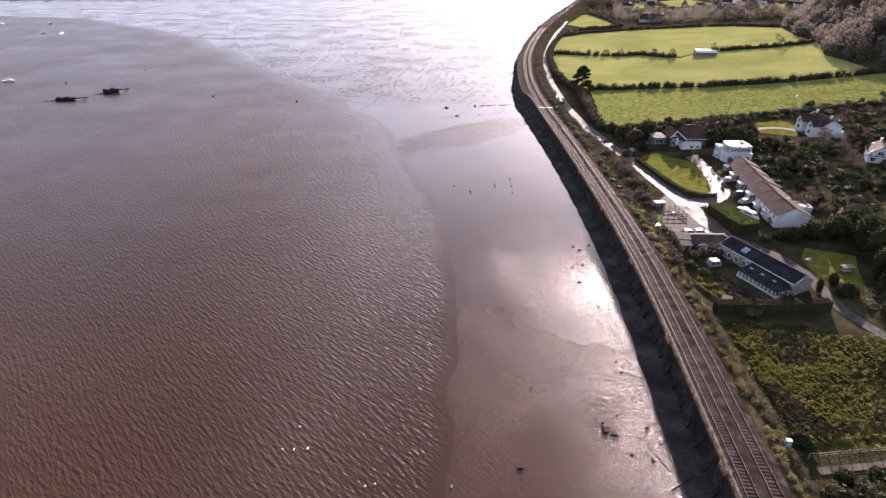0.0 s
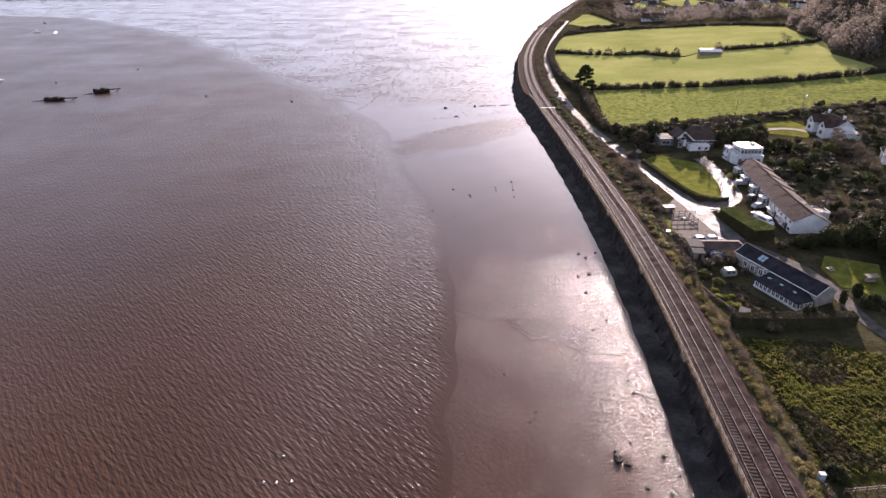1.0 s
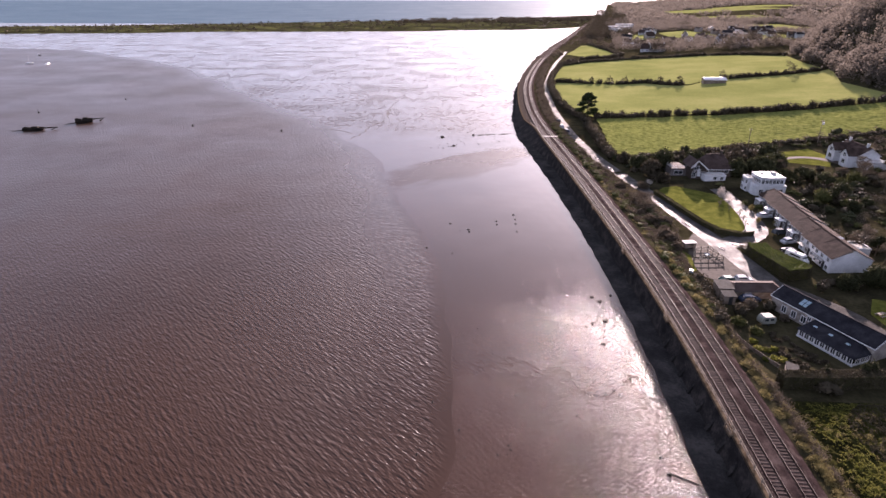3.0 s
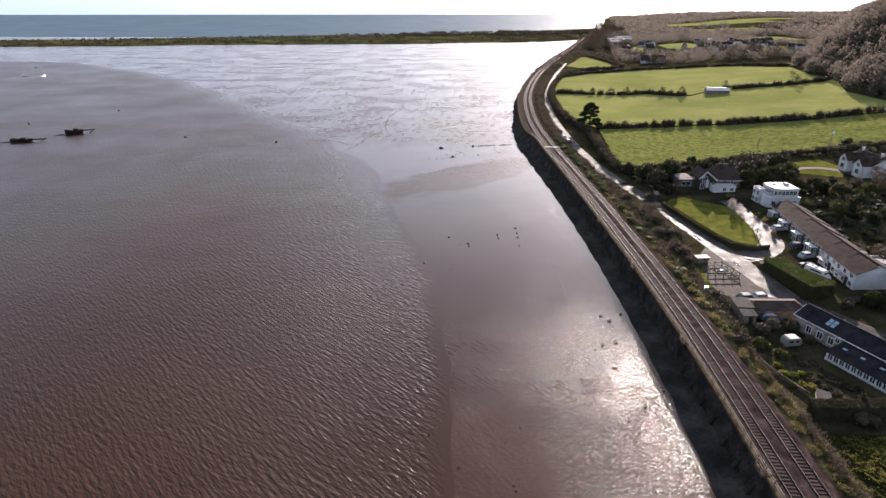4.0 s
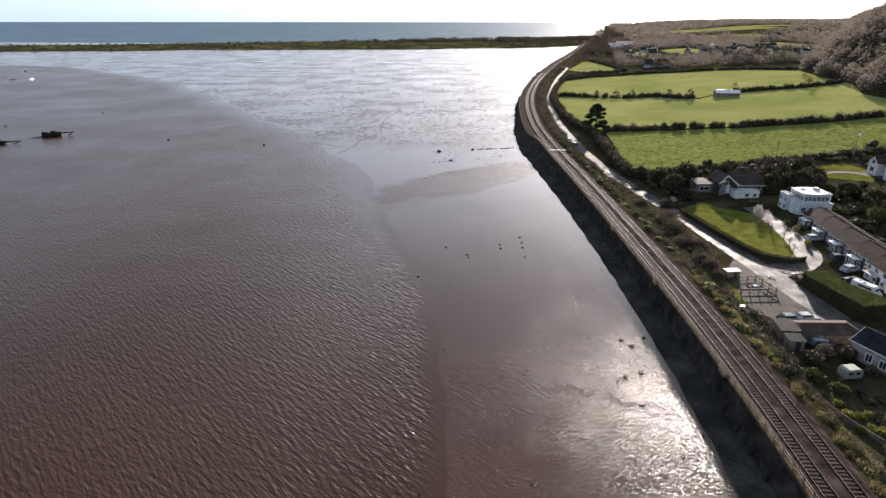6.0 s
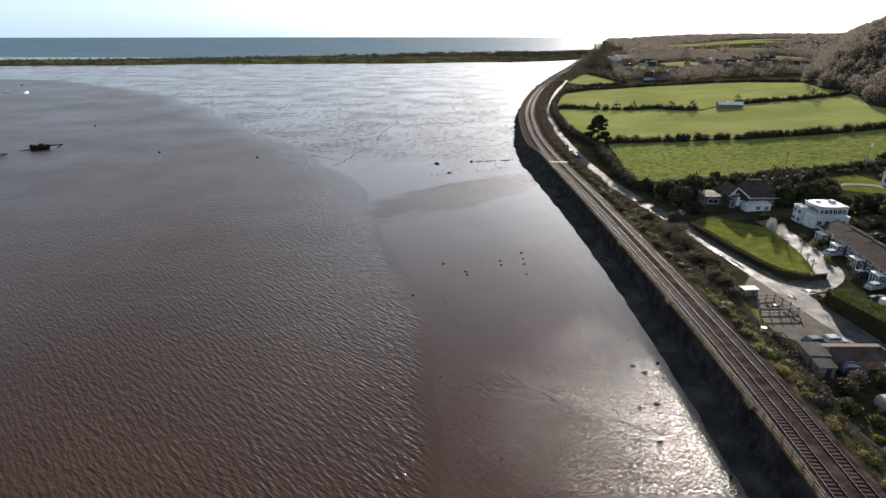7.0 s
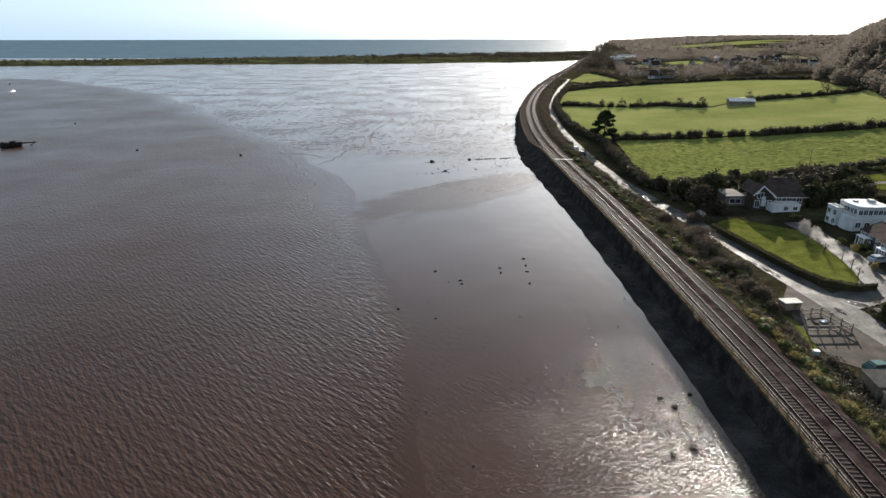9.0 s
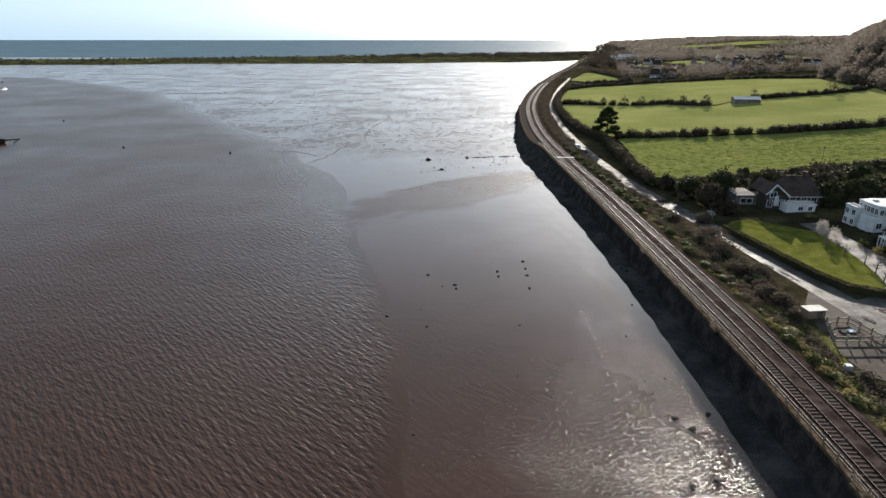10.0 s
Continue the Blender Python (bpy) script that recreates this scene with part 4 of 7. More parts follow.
def mat_height(x, y):
    """Height of the bramble mat: ridged tangles with hollows between them."""
    big = soft_noise(x, y, 0.3, 67)
    ridge = 1 - np.abs(soft_noise(x + 0.8 * big, y, 2.3, 68)) - 0.6 * np.abs(soft_noise(x, y + 0.6 * big, 4.1, 69))
    edge = smooth(0, 2.5, np.minimum(np.minimum(x - 48.8, 88 - x), np.minimum(y - 58 - 0.1 * (x - 49), 94 - 0.35 * np.clip(x - 66, 0, 99) - y)))
    return land(x, y) - 0.1 + edge * (0.35 + 0.3 * np.clip(big, -1, 1) + 0.42 * np.clip(ridge, -0.6, 1))


bx, by = np.meshgrid(np.arange(48.6, 88.2, 0.24), np.arange(57.8, 94.2, 0.24))
bi = np.arange(bx.size).reshape(bx.shape)
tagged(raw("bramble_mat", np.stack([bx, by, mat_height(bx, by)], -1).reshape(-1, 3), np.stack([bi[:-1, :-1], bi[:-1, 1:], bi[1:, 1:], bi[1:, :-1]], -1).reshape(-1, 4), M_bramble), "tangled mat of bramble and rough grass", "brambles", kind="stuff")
lx, ly = r_.uniform(49, 87, 190000), r_.uniform(58.5, 93, 190000)
tops = mat_height(lx, ly)
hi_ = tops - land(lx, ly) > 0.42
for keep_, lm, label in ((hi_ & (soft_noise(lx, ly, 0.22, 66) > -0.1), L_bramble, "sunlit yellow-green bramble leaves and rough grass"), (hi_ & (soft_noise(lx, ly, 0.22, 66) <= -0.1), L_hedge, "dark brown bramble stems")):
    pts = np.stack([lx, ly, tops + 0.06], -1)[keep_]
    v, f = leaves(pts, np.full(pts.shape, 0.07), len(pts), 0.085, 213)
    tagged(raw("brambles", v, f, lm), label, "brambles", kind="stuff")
clump([(r_.uniform(49, 86), r_.uniform(60, 90), r_.uniform(0.3, 0.6), r_.uniform(0.6, 1.2)) for _ in range(420)], L_straw, "dead pale stalks among the brambles", "dead_stalks", "grass", 26000, 0.14, 212, thin=0.3, kind="stuff")
# dark evergreens round the cottage lawn and lane
for k, (x, y, w, h) in enumerate([(92.5, 113, 3, 7.5), (95.5, 119.5, 3.6, 9), (97.5, 127, 4, 10), (91, 105.5, 3.2, 6.5), (98, 104, 4.5, 10), (93, 133.5, 3.2, 6), (87, 134.5, 3.0, 4.5), (81, 133.5, 2.4, 3.4), (101, 136, 5, 9), (90, 98, 3.0, 5), (84.8, 95.5, 2.4, 3.6), (81.4, 105.4, 1.5, 2.4), (80.8, 110.0, 1.1, 2.6), (102, 120, 4, 10), (99, 96, 4, 9), (110, 118, 5, 11), (112, 130, 5, 11), (109, 96, 5, 10)]):
    clump([(x, y, w, h)], L_green, "dark evergreen tree beside the cottage lawn", "evergreen_tree", "tree", 7000, 0.28, 220 + k)
# far woods
woods("hill_wood", (208, 430), (325, 780), 2300, (7, 12), L_hazy_wood, "bare winter woodland climbing the hill", 301, lambda x, y: east_of(x, y) > 2.5, 210, 0.6, (2.6, 4.6))
woods("hill_wood", (300, 1150), (330, 1500), 5200, (7, 13), L_hazy_wood, "bare winter woodland over the hilltop", 308, lambda x, y: (east_of(x, y) > 3) & ((x > 430) | (y > 780)), 60, 1.1, (4, 7))
woods("town_trees", (150, 700), (600, 1250), 5200, (4, 9), L_hazy_wood, "winter trees among the far houses", 302, lambda x, y: open_land(x, y) & (x - 0.16 * y > 32) & (east_of(x, y) < 10) & ((y > 690) | (x > 170)) & (y > np.interp(x, [60, 258, 330], [640, 650, 660])), 95, 0.55, (3, 6))
woods("far_ridge_wood", (200, 2000), (1150, 2300), 5200, (8, 13), L_hazy_wood, "wooded ridge on the skyline", 303, lambda x, y: open_land(x, y) & (x > 0.19 * y + 18 + 60 * np.abs(soft_noise(x, y, 0.07, 61))), 40, 2.0, (8, 14))
woods("skyline_wood", (430, 2300), (2300, 3500), 2200, (8, 15), L_hazy_wood, "uneven trees along the far skyline", 305, lambda x, y: x > 0.19 * y + 20, 26, 3.0, (9, 17))
woods("lineside_scrub", (50, 260), (300, 1345), 2600, (1.5, 4), L_brown, "brown scrub along the far railway", 304, lambda x, y: (x > xr(y) + 8.5) & (x < xr(y) + np.where(y > 640, 75, 12)) & ((y > 640) | (x < np.interp(y, [300, 345, 400, 445, 515, 585, 690], [36.5, 36, 37.8, 41.5, 51.5, 63.5, 85.5]))) & ~((x < 138) & (x > 80) & (y > 600) & (y < 765)), 70, 0.5, (1.5, 3))

woods("railway_trees", (120, 330), (840, 1330), 1500, (5, 10), L_hedge, "dark trees between the far railway and the village", 306, lambda x, y: (x > xr(y) + 22) & (x < 0.19 * y + 34), 60, 0.7, (2.5, 5))
woods("headland_trees", (170, 420), (1350, 1650), 700, (5, 11), L_hedge, "dark trees on the neck of land behind the estuary", 309, lambda x, y: (x > 0.19 * (y - 50) - 20) & (x < 0.19 * y + 40) & (soft_noise(x, y, 0.03, 85) > 0.05), 40, 0.9, (3, 6))
woods("village_conifers", (160, 520), (640, 1000), 420, (9, 15), L_hedge, "tall dark trees in groups among the far houses", 307, lambda x, y: open_land(x, y) & (soft_noise(x, y, 0.035, 83) > 0.25) & (x - 0.16 * y > 45) & (east_of(x, y) < -4), 130, 0.7, (3.5, 6))

# ---- railway ----
tracks = []
for k, off in enumerate((0.75, 4.10)):
    tr = thing("railway_track", Matrix.Identity(4), "railway track with worn steel rails on concrete sleepers", "railway track", "railway tracks")
    for s in (-0.7525, 0.7525):
        prof = [(-0.06, -0.15), (-0.02, -0.13), (-0.03, 0.0), (0.03, 0.0), (0.02, -0.13), (0.06, -0.15)]
        yy = ys_rail
        cx = xr(yy) + off + s
        V = np.stack([np.stack([cx + a, yy, np.full_like(yy, RZ + b)], -1) for a, b in prof], 1)
        i = np.arange(V.shape[0] * 6).reshape(-1, 6)
        j = np.roll(i, -1, 1)
        f = np.stack([i[:-1], j[:-1], j[1:], i[1:]], -1).reshape(-1, 4)
        body = raw("rail", V.reshape(-1, 3), f, M_rust, tr)
        V = np.stack([np.stack([cx + a, yy, np.full_like(yy, RZ + b)], -1) for a, b in ((-0.026, -0.01), (-0.026, 0.005), (0.026, 0.005), (0.026, -0.01))], 1)
        i = np.arange(V.shape[0] * 4).reshape(-1, 4)
        j = np.roll(i, -1, 1)
        raw("rail_head", V.reshape(-1, 3), np.stack([i[:-1], j[:-1], j[1:], i[1:]], -1).reshape(-1, 4), M_rail, body, "bright worn running surface")
    tracks.append((tr, off))
bm = bmesh.new()
box(bm, (0, 0, 0), (2.5, 0.27, 0.2), 0, 0.02)
sl = bpy.data.meshes.new("sleeper")
bm.to_mesh(sl)
bm.free()
sl.materials.append(M_sleeper)
for tr, off in tracks:
    y = -158.0
    far = []
    while y < 620:
        x = float(xr(y)) + off
        a = math.atan2(float(xr(y + 1) - xr(y - 1)), 2.0)
        if 46 < y < 142:
            ob = new("sleeper", sl)
            ob.matrix_basis = Matrix.Translation((x, y, RZ - 0.245)) @ Matrix.Rotation(-a, 4, "Z")
            ob.parent = tr
        else:
            far.append((x, y, a))
        y += 0.65
    F = np.array(far)
    base = np.array([(-1.25, -0.135, 0.1), (1.25, -0.135, 0.1), (1.25, 0.135, 0.1), (-1.25, 0.135, 0.1), (-1.25, -0.135, -0.1), (1.25, -0.135, -0.1), (1.25, 0.135, -0.1), (-1.25, 0.135, -0.1)])
    ca, sa = np.cos(-F[:, 2])[:, None], np.sin(-F[:, 2])[:, None]
    V = np.stack([F[:, 0:1] + base[:, 0] * ca - base[:, 1] * sa, F[:, 1:2] + base[:, 0] * sa + base[:, 1] * ca, np.broadcast_to(RZ - 0.245 + base[:, 2], (len(F), 8))], -1)
    q = np.array([(0, 1, 2, 3), (0, 4, 5, 1), (1, 5, 6, 2), (2, 6, 7, 3), (3, 7, 4, 0)])
    ob = raw("far_sleeper", V.reshape(-1, 3), (q[None] + 8 * np.arange(len(F))[:, None, None]).reshape(-1, 4), M_sleeper, tr)
    ob["kind"] = "stuff"

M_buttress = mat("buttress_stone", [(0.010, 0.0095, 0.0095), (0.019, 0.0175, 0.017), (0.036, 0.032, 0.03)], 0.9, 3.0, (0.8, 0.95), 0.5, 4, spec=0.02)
# fence of posts and two rails on the wall's edge
fence = thing("wall_fence", Matrix.Identity(4), "post and rail fence along the sea wall's edge", "fence")
bm = bmesh.new()
box(bm, (0, 0, 0.45), (0.13, 0.13, 0.95), 0, 0.015)
pm = bpy.data.meshes.new("post")
bm.to_mesh(pm)
bm.free()
pm.materials.append(M_timber)
yf = np.arange(30, 300, 2.4)
for y in yf:
    ob = new("post", pm)
    ob.location = (float(x_top(y)) + 0.2, y, 4.33)
    ob.parent = fence
for z in (4.72, 5.12):
    V = np.stack([np.stack([x_top(yf) + 0.2 + a, yf, np.full_like(yf, z + b)], -1) for a, b in ((-0.04, -0.07), (0.04, -0.07), (0.04, 0.07), (-0.04, 0.07))], 1)
    i = np.arange(V.shape[0] * 4).reshape(-1, 4)
    j = np.roll(i, -1, 1)
    raw("rail", V.reshape(-1, 3), np.stack([i[:-1], j[:-1], j[1:], i[1:]], -1).reshape(-1, 4), M_timber, fence)
for y in (20.4, 51.9, 83.0, 114.4, 146.3, 178):
    x = float(x_top(y))
    rf = thing("wall_refuge", Matrix.Translation((x - 0.1, y, 4.36)), "stone refuge platform projecting from the sea wall", "refuge", "wall refuges")
    part("slab", boxes(((0, 0, -0.1), (1.3, 2.2, 0.3), 0, 0.03)), M_coping, rf)
    part("corbel", boxes(((0.25, 0, -0.55), (0.8, 1.8, 0.6), 0, 0.05)), M_wall, rf)
    bm = bmesh.new()
    for yy in (-1.0, 0, 1.0):
        rod(bm, (-0.55, yy, 0.05), (-0.55, yy, 1.05), 0.04)
    for z in (0.55, 1.0):
        rod(bm, (-0.55, -1.05, z), (-0.55, 1.05, z), 0.035)
        rod(bm, (-0.55, -1.0, z), (0.6, -1.0, z), 0.035)
        rod(bm, (-0.55, 1.0, z), (0.6, 1.0, z), 0.035)
    part("guard_rail", bm, M_timber, rf)


# sloping buttresses against the wall's face
for k in range(19):
    y = 28 + 4.6 * k
    x = float(x_top(y))
    bm = bmesh.new()
    q = [(-0.05, 3.3), (-1.5, 0.3), (-1.55, -0.5), (0.6, -0.5), (0.4, 3.3)]
    lo, hi = [bm.verts.new((a, -0.4, b)) for a, b in q], [bm.verts.new((a, 0.4, b)) for a, b in q]
    bm.faces.new(lo), bm.faces.new(hi)
    for j in range(5):
        bm.faces.new((lo[j], lo[(j + 1) % 5], hi[(j + 1) % 5], hi[j]))
    bmesh.ops.bevel(bm, geom=bm.edges[:], offset=0.04, segments=1, affect="EDGES")
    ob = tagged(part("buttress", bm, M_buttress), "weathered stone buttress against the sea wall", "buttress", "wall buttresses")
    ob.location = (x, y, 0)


# ---- houses ----
def window(parent, c, w, h, face, frame_mat=None, bars=1, name="window"):
    """A window on a wall: frame proud of it, glass set back, glazing bars. face: unit (x, y) outward, in the house's own axes."""
    fx, fy = face
    rz = math.degrees(math.atan2(fx, -fy))
    wm = Matrix.Translation(c) @ Matrix.Rotation(radians(rz), 4, "Z")
    win = part(name, boxes(((0, -0.04, h / 2 + 0.05), (w + 0.16, 0.12, 0.1)), ((0, -0.04, -h / 2 - 0.05), (w + 0.24, 0.18, 0.1)), ((-w / 2 - 0.04, -0.04, 0), (0.1, 0.12, h)), ((w / 2 + 0.04, -0.04, 0), (0.1, 0.12, h)),
                           *[((-w / 2 + w * (k + 1) / (bars + 1), -0.035, 0), (0.06, 0.09, h)) for k in range(bars)]), frame_mat or M_trim, parent)
    win.matrix_basis = wm
    part("pane", boxes(((0, -0.012, 0), (w, 0.02, h))), M_glass, win)
    return win


def gable_house(name, x, y, turn, L, W, eave, ridge, wall_mat, roof_mat, label, over=0.35, z=None, chimneys=(), wins=(), hip=0.0, category="house", group="", courses=False):
    """A house with its ridge along its own x axis. wins = (side, along, height, w, h), side in n s e w."""
    hs = thing(name, Matrix.Translation((x, y, gz(x, y) - 0.1 if z is None else z)) @ Matrix.Rotation(radians(turn), 4, "Z"), label, category, group)
    bm = bmesh.new()
    a, b = L / 2, W / 2
    lo = [bm.verts.new(p) for p in ((-a, -b, -0.6), (a, -b, -0.6), (a, b, -0.6), (-a, b, -0.6))]
    hi = [bm.verts.new(p) for p in ((-a, -b, eave), (a, -b, eave), (a, b, eave), (-a, b, eave))]
    bm.faces.new(lo)
    if hip:
        bm.faces.new(hi)
        for k in range(4):
            j = (k + 1) % 4
            bm.faces.new((lo[k], lo[j], hi[j], hi[k]))
    else:
        t0, t1 = bm.verts.new((-a, 0, ridge - 0.15)), bm.verts.new((a, 0, ridge - 0.15))
        bm.faces.new((lo[0], lo[1], hi[1], hi[0]))
        bm.faces.new((lo[2], lo[3], hi[3], hi[2]))
        bm.faces.new((lo[1], lo[2], hi[2], t1, hi[1]))
        bm.faces.new((lo[3], lo[0], hi[0], t0, hi[3]))
        bm.faces.new((hi[0], hi[1], t1, t0))
        bm.faces.new((hi[2], hi[3], t0, t1))
    part("wall", bm, wall_mat, hs)
    bm = bmesh.new()
    k = (ridge - eave) / b
    ze = eave - over * k + 0.05
    A, B, R = a + over, b + over, ridge + 0.05
    h = hip
    slab(bm, [(-A, -B, ze), (A, -B, ze), (A - h, 0, R), (-A + h, 0, R)], 0.14)
    slab(bm, [(A, B, ze), (-A, B, ze), (-A + h, 0, R), (A - h, 0, R)], 0.14)
    if h:
        slab(bm, [(A, -B, ze), (A, B, ze), (A - h, 0, R)], 0.14)
        slab(bm, [(-A, B, ze), (-A, -B, ze), (-A + h, 0, R)], 0.14)
    roof = part("roof", bm, roof_mat, hs)
    if courses:
        run = math.hypot(B, R - ze)
        up, lean = (R - ze) / B, math.atan2(R - ze, B)
        for t in (-1, 1):
            for c in np.arange(0.2, run - 0.25, 0.34):
                d = B - c * math.cos(lean)
                q = A - h * (1 - d / B)
                z0, z1 = ze + (B - d) * up + 0.03, ze + (B - d - 0.3) * up + 0.06
                bm = bmesh.new()
                slab(bm, [(q, -t * d, z0), (-q, -t * d, z0), (-q, -t * (d + 0.3), z1), (q, -t * (d + 0.3), z1)], 0.05)
                part("tile_course", bm, roof_mat, roof)
    bm = bmesh.new()
    box(bm, (0, 0, R + 0.03), (2 * (A - h), 0.28, 0.14), 0, 0.04)
    part("ridge_tiles", bm, roof_mat, roof)
    if not hip:
        for s in (-1, 1):
            bm = bmesh.new()
            for t in (-1, 1):
                slab(bm, [(s * A, t * B, ze + 0.02), (s * (A - 0.08), t * B, ze + 0.02), (s * (A - 0.08), 0, R + 0.02), (s * A, 0, R + 0.02)], 0.24)
            part("bargeboard", bm, M_trim, roof)
    for t in (-1, 1):
        bm = bmesh.new()
        rod(bm, (-A, t * (B + 0.05), ze - 0.05), (A, t * (B + 0.05), ze - 0.05), 0.07)
        part("gutter", bm, M_dark if category == "shed" else M_trim, roof)
    for cx in chimneys:
        ch = part("chimney", boxes(((cx, 0, R + 0.35), (0.9, 0.6, 1.5), 0, 0.03), ((cx, 0, R + 1.1), (1.05, 0.75, 0.14))), wall_mat, hs)
        bm = bmesh.new()
        for q in (-0.22, 0.22):
            rod(bm, (cx + q, 0, R + 1.1), (cx + q, 0, R + 1.55), 0.12, 8, 0.1)
        part("chimney_pot", bm, M_tile, ch)
    for side, along, zc, w, hh in wins:
        p, face = {"s": ((along, -b - 0.01), (0, -1)), "n": ((along, b + 0.01), (0, 1)), "e": ((a + 0.01, along), (1, 0)), "w": ((-a - 0.01, along), (-1, 0))}[side]
        window(hs, (p[0], p[1], zc), w, hh, face, bars=max(1, round(w / 0.7)) - 1 or 1)
    return hs


def flat_block(parent, name, c, s, wall_mat, coping=True):
    """A flat-roofed block with a parapet; c: centre of its base."""
    w = part(name, boxes(((c[0], c[1], c[2] + s[2] / 2 - 0.3), (s[0], s[1], s[2] + 0.6))), wall_mat, parent)
    if coping:
        z = c[2] + s[2]
        part("parapet", boxes(((c[0], c[1] - s[1] / 2, z + 0.15), (s[0] + 0.2, 0.25, 0.35)), ((c[0], c[1] + s[1] / 2, z + 0.15), (s[0] + 0.2, 0.25, 0.35)), ((c[0] - s[0] / 2, c[1], z + 0.15), (0.25, s[1] - 0.26, 0.35)), ((c[0] + s[0] / 2, c[1], z + 0.15), (0.25, s[1] - 0.26, 0.35))), wall_mat, w)
        part("flat_roof", boxes(((c[0], c[1], z + 0.02), (s[0] - 0.3, s[1] - 0.3, 0.06))), M_concrete, w)
    return w


M_skylight = plain("skylight_glass", (0.2, 0.29, 0.34), 0.2)
# slate cottage with a lean-to sun room
cot = gable_house("cottage", 67.55, 115.9, 115, 21.2, 5.6, 3.4, 5.0, M_stone, M_slate, "long slate-roofed stone cottage with a glazed sun room", 0.25, 1.9, (),
                  [("n", u, 3.0, 0.8, 0.5) for u in (-8.4, -6, -3.6, -1.2)] + [("n", u, 1.7, 1.0, 1.3) for u in (3.0, 5.2, 7.4)] + [("n", 1.9, 2.4, 0.7, 0.9)])
bm = bmesh.new()
slab(bm, [(-10.5, 7.3, 2.0), (0.8, 7.3, 2.0), (0.8, 2.8, 2.95), (-9.0, 2.8, 2.95)], 0.12)
slab(bm, [(-10.5, 7.3, 2.0), (-10.5, 2.8, 2.0), (-9.0, 2.8, 2.95)], 0.12)
lean = part("lean_to_roof", bm, M_slate, cot, "low slate lean-to roof")
for u in (-7.2, -3.9, -0.8):
    sk = part("roof_light", boxes(((u, 4.6, 2.62), (0.7, 0.55, 0.1), 0, 0.01)), M_skylight, lean)
    sk.rotation_euler = (0, 0, 0)
part("sun_room_wall", boxes(((-4.85, 7.0, 0.2), (11.0, 0.25, 1.3)), ((-10.2, 5.0, 0.2), (0.25, 4.1, 1.3)), ((0.45, 5.2, 0.6), (0.25, 3.6, 2.6))), M_white, cot)
for k in range(10):
    window(cot, (-9.75 + k * 1.05, 7.14, 1.36), 0.8, 0.95, (0, 1))
for k in range(3):
    window(cot, (-10.34, 3.6 + k * 1.2, 1.36), 0.95, 0.95, (-1, 0))
for u, v in ((4.0, 0.35), (4.9, 0.35), (4.0, 0.62), (4.9, 0.62)):
    yy = 2.8 * (1 - v)
    ob = part("skylight", boxes(((0, 0, 0), (0.7, 0.75, 0.1), 0, 0.015)), M_skylight, cot, "blue-grey glazed skylight")
    ob.matrix_basis = Matrix.Translation((u, yy, 3.4 + 1.6 * v + 0.12)) @ Matrix.Rotation(math.atan2(-1.6, 2.8), 4, "X")

# terrace of houses
zb = 2.7
units = [(85.3, 144.7, 7.4, 9.0, 3.7, 5.9, M_white, 1), (85.6, 152.2, 7.4, 8.8, 3.6, 5.7, M_white, 2), (86.9, 160.5, 8.8, 8.4, 3.2, 5.1, M_brick, 3), (87.7, 169.4, 8.8, 8.4, 3.2, 5.1, M_brick, 4), (88.5, 178.3, 8.8, 8.4, 3.1, 5.0, M_brick, 5), (89.3, 186.6, 7.6, 8.2, 3.1, 4.9, M_brick, 6)]
for cx, cy, L, W, ev, rd, wm, k in units:
    wn_ = [("n", u, h, 1.0, 0.95) for u in (-2.4, 0.2, 2.6) for h in (1.0, 2.9)] if k < 3 else [("n", u, h, 1.1, 0.8) for u in (-2.6, 0, 2.6) for h in (1.0, 2.6)]
    t_ = gable_house("terraced_house", cx, cy, 90, L, W, ev, rd, wm, M_tile, "white rendered terraced house with brown tiled roof" if k < 3 else "grey-blue terraced house with brown tiled roof", 0.18, zb, (), wn_, group="terrace", courses=True)
    if k < 3:
        bl = part("balcony", boxes(((0.8, W / 2 + 0.7, 2.05), (3.4, 1.4, 0.14))), M_concrete, t_)
        bm = bmesh.new()
        for q in np.linspace(-0.85, 2.45, 9):
            rod(bm, (q, W / 2 + 1.35, 2.1), (q, W / 2 + 1.35, 2.95), 0.03)
        rod(bm, (-0.9, W / 2 + 1.35, 2.95), (2.5, W / 2 + 1.35, 2.95), 0.035)
        part("railing", bm, M_dark, bl)
    else:
        part("porch", boxes(((1.2, W / 2 + 0.7, 2.2), (3.0, 1.5, 0.15)), *[((1.2 + q, W / 2 + 1.3, 1.0), (0.16, 0.16, 2.4)) for q in (-1.35, -0.45, 0.45, 1.35)]), M_trim, t_)
    if k == 2:
        flat_block(t_, "rear_extension", (-1.2, -6.4, 0), (4.5, 4.0, 2.9), M_white)
    bm = bmesh.new()
    for sgn in (-1, 1):
        slab(bm, [(L / 2 - 0.12, sgn * (W / 2 + 0.2), ev - 0.02), (L / 2 + 0.12, sgn * (W / 2 + 0.2), ev - 0.02), (L / 2 + 0.12, 0, rd + 0.16), (L / 2 - 0.12, 0, rd + 0.16)], 0.25)
    part("party_wall_coping", bm, M_tile, t_)
    part("door", boxes(((-0.9, W / 2 + 0.03, 0.9), (0.95, 0.1, 2.1), 0, 0.01)), M_dark, t_)
    part("roof_light", boxes(((-1.0, -2.0, ev + (rd - ev) * (1 - 2.0 / (W / 2)) + 0.12), (1.6, 1.6, 0.1))), M_glass, t_) if k == 2 else None

M_wet_roof = mat("wet_flat_roof", [(0.36, 0.36, 0.36), (0.46, 0.46, 0.46), (0.55, 0.55, 0.55)], 0.6, 4, (0.42, 0.22), 0.15, 3, spec=0.5)
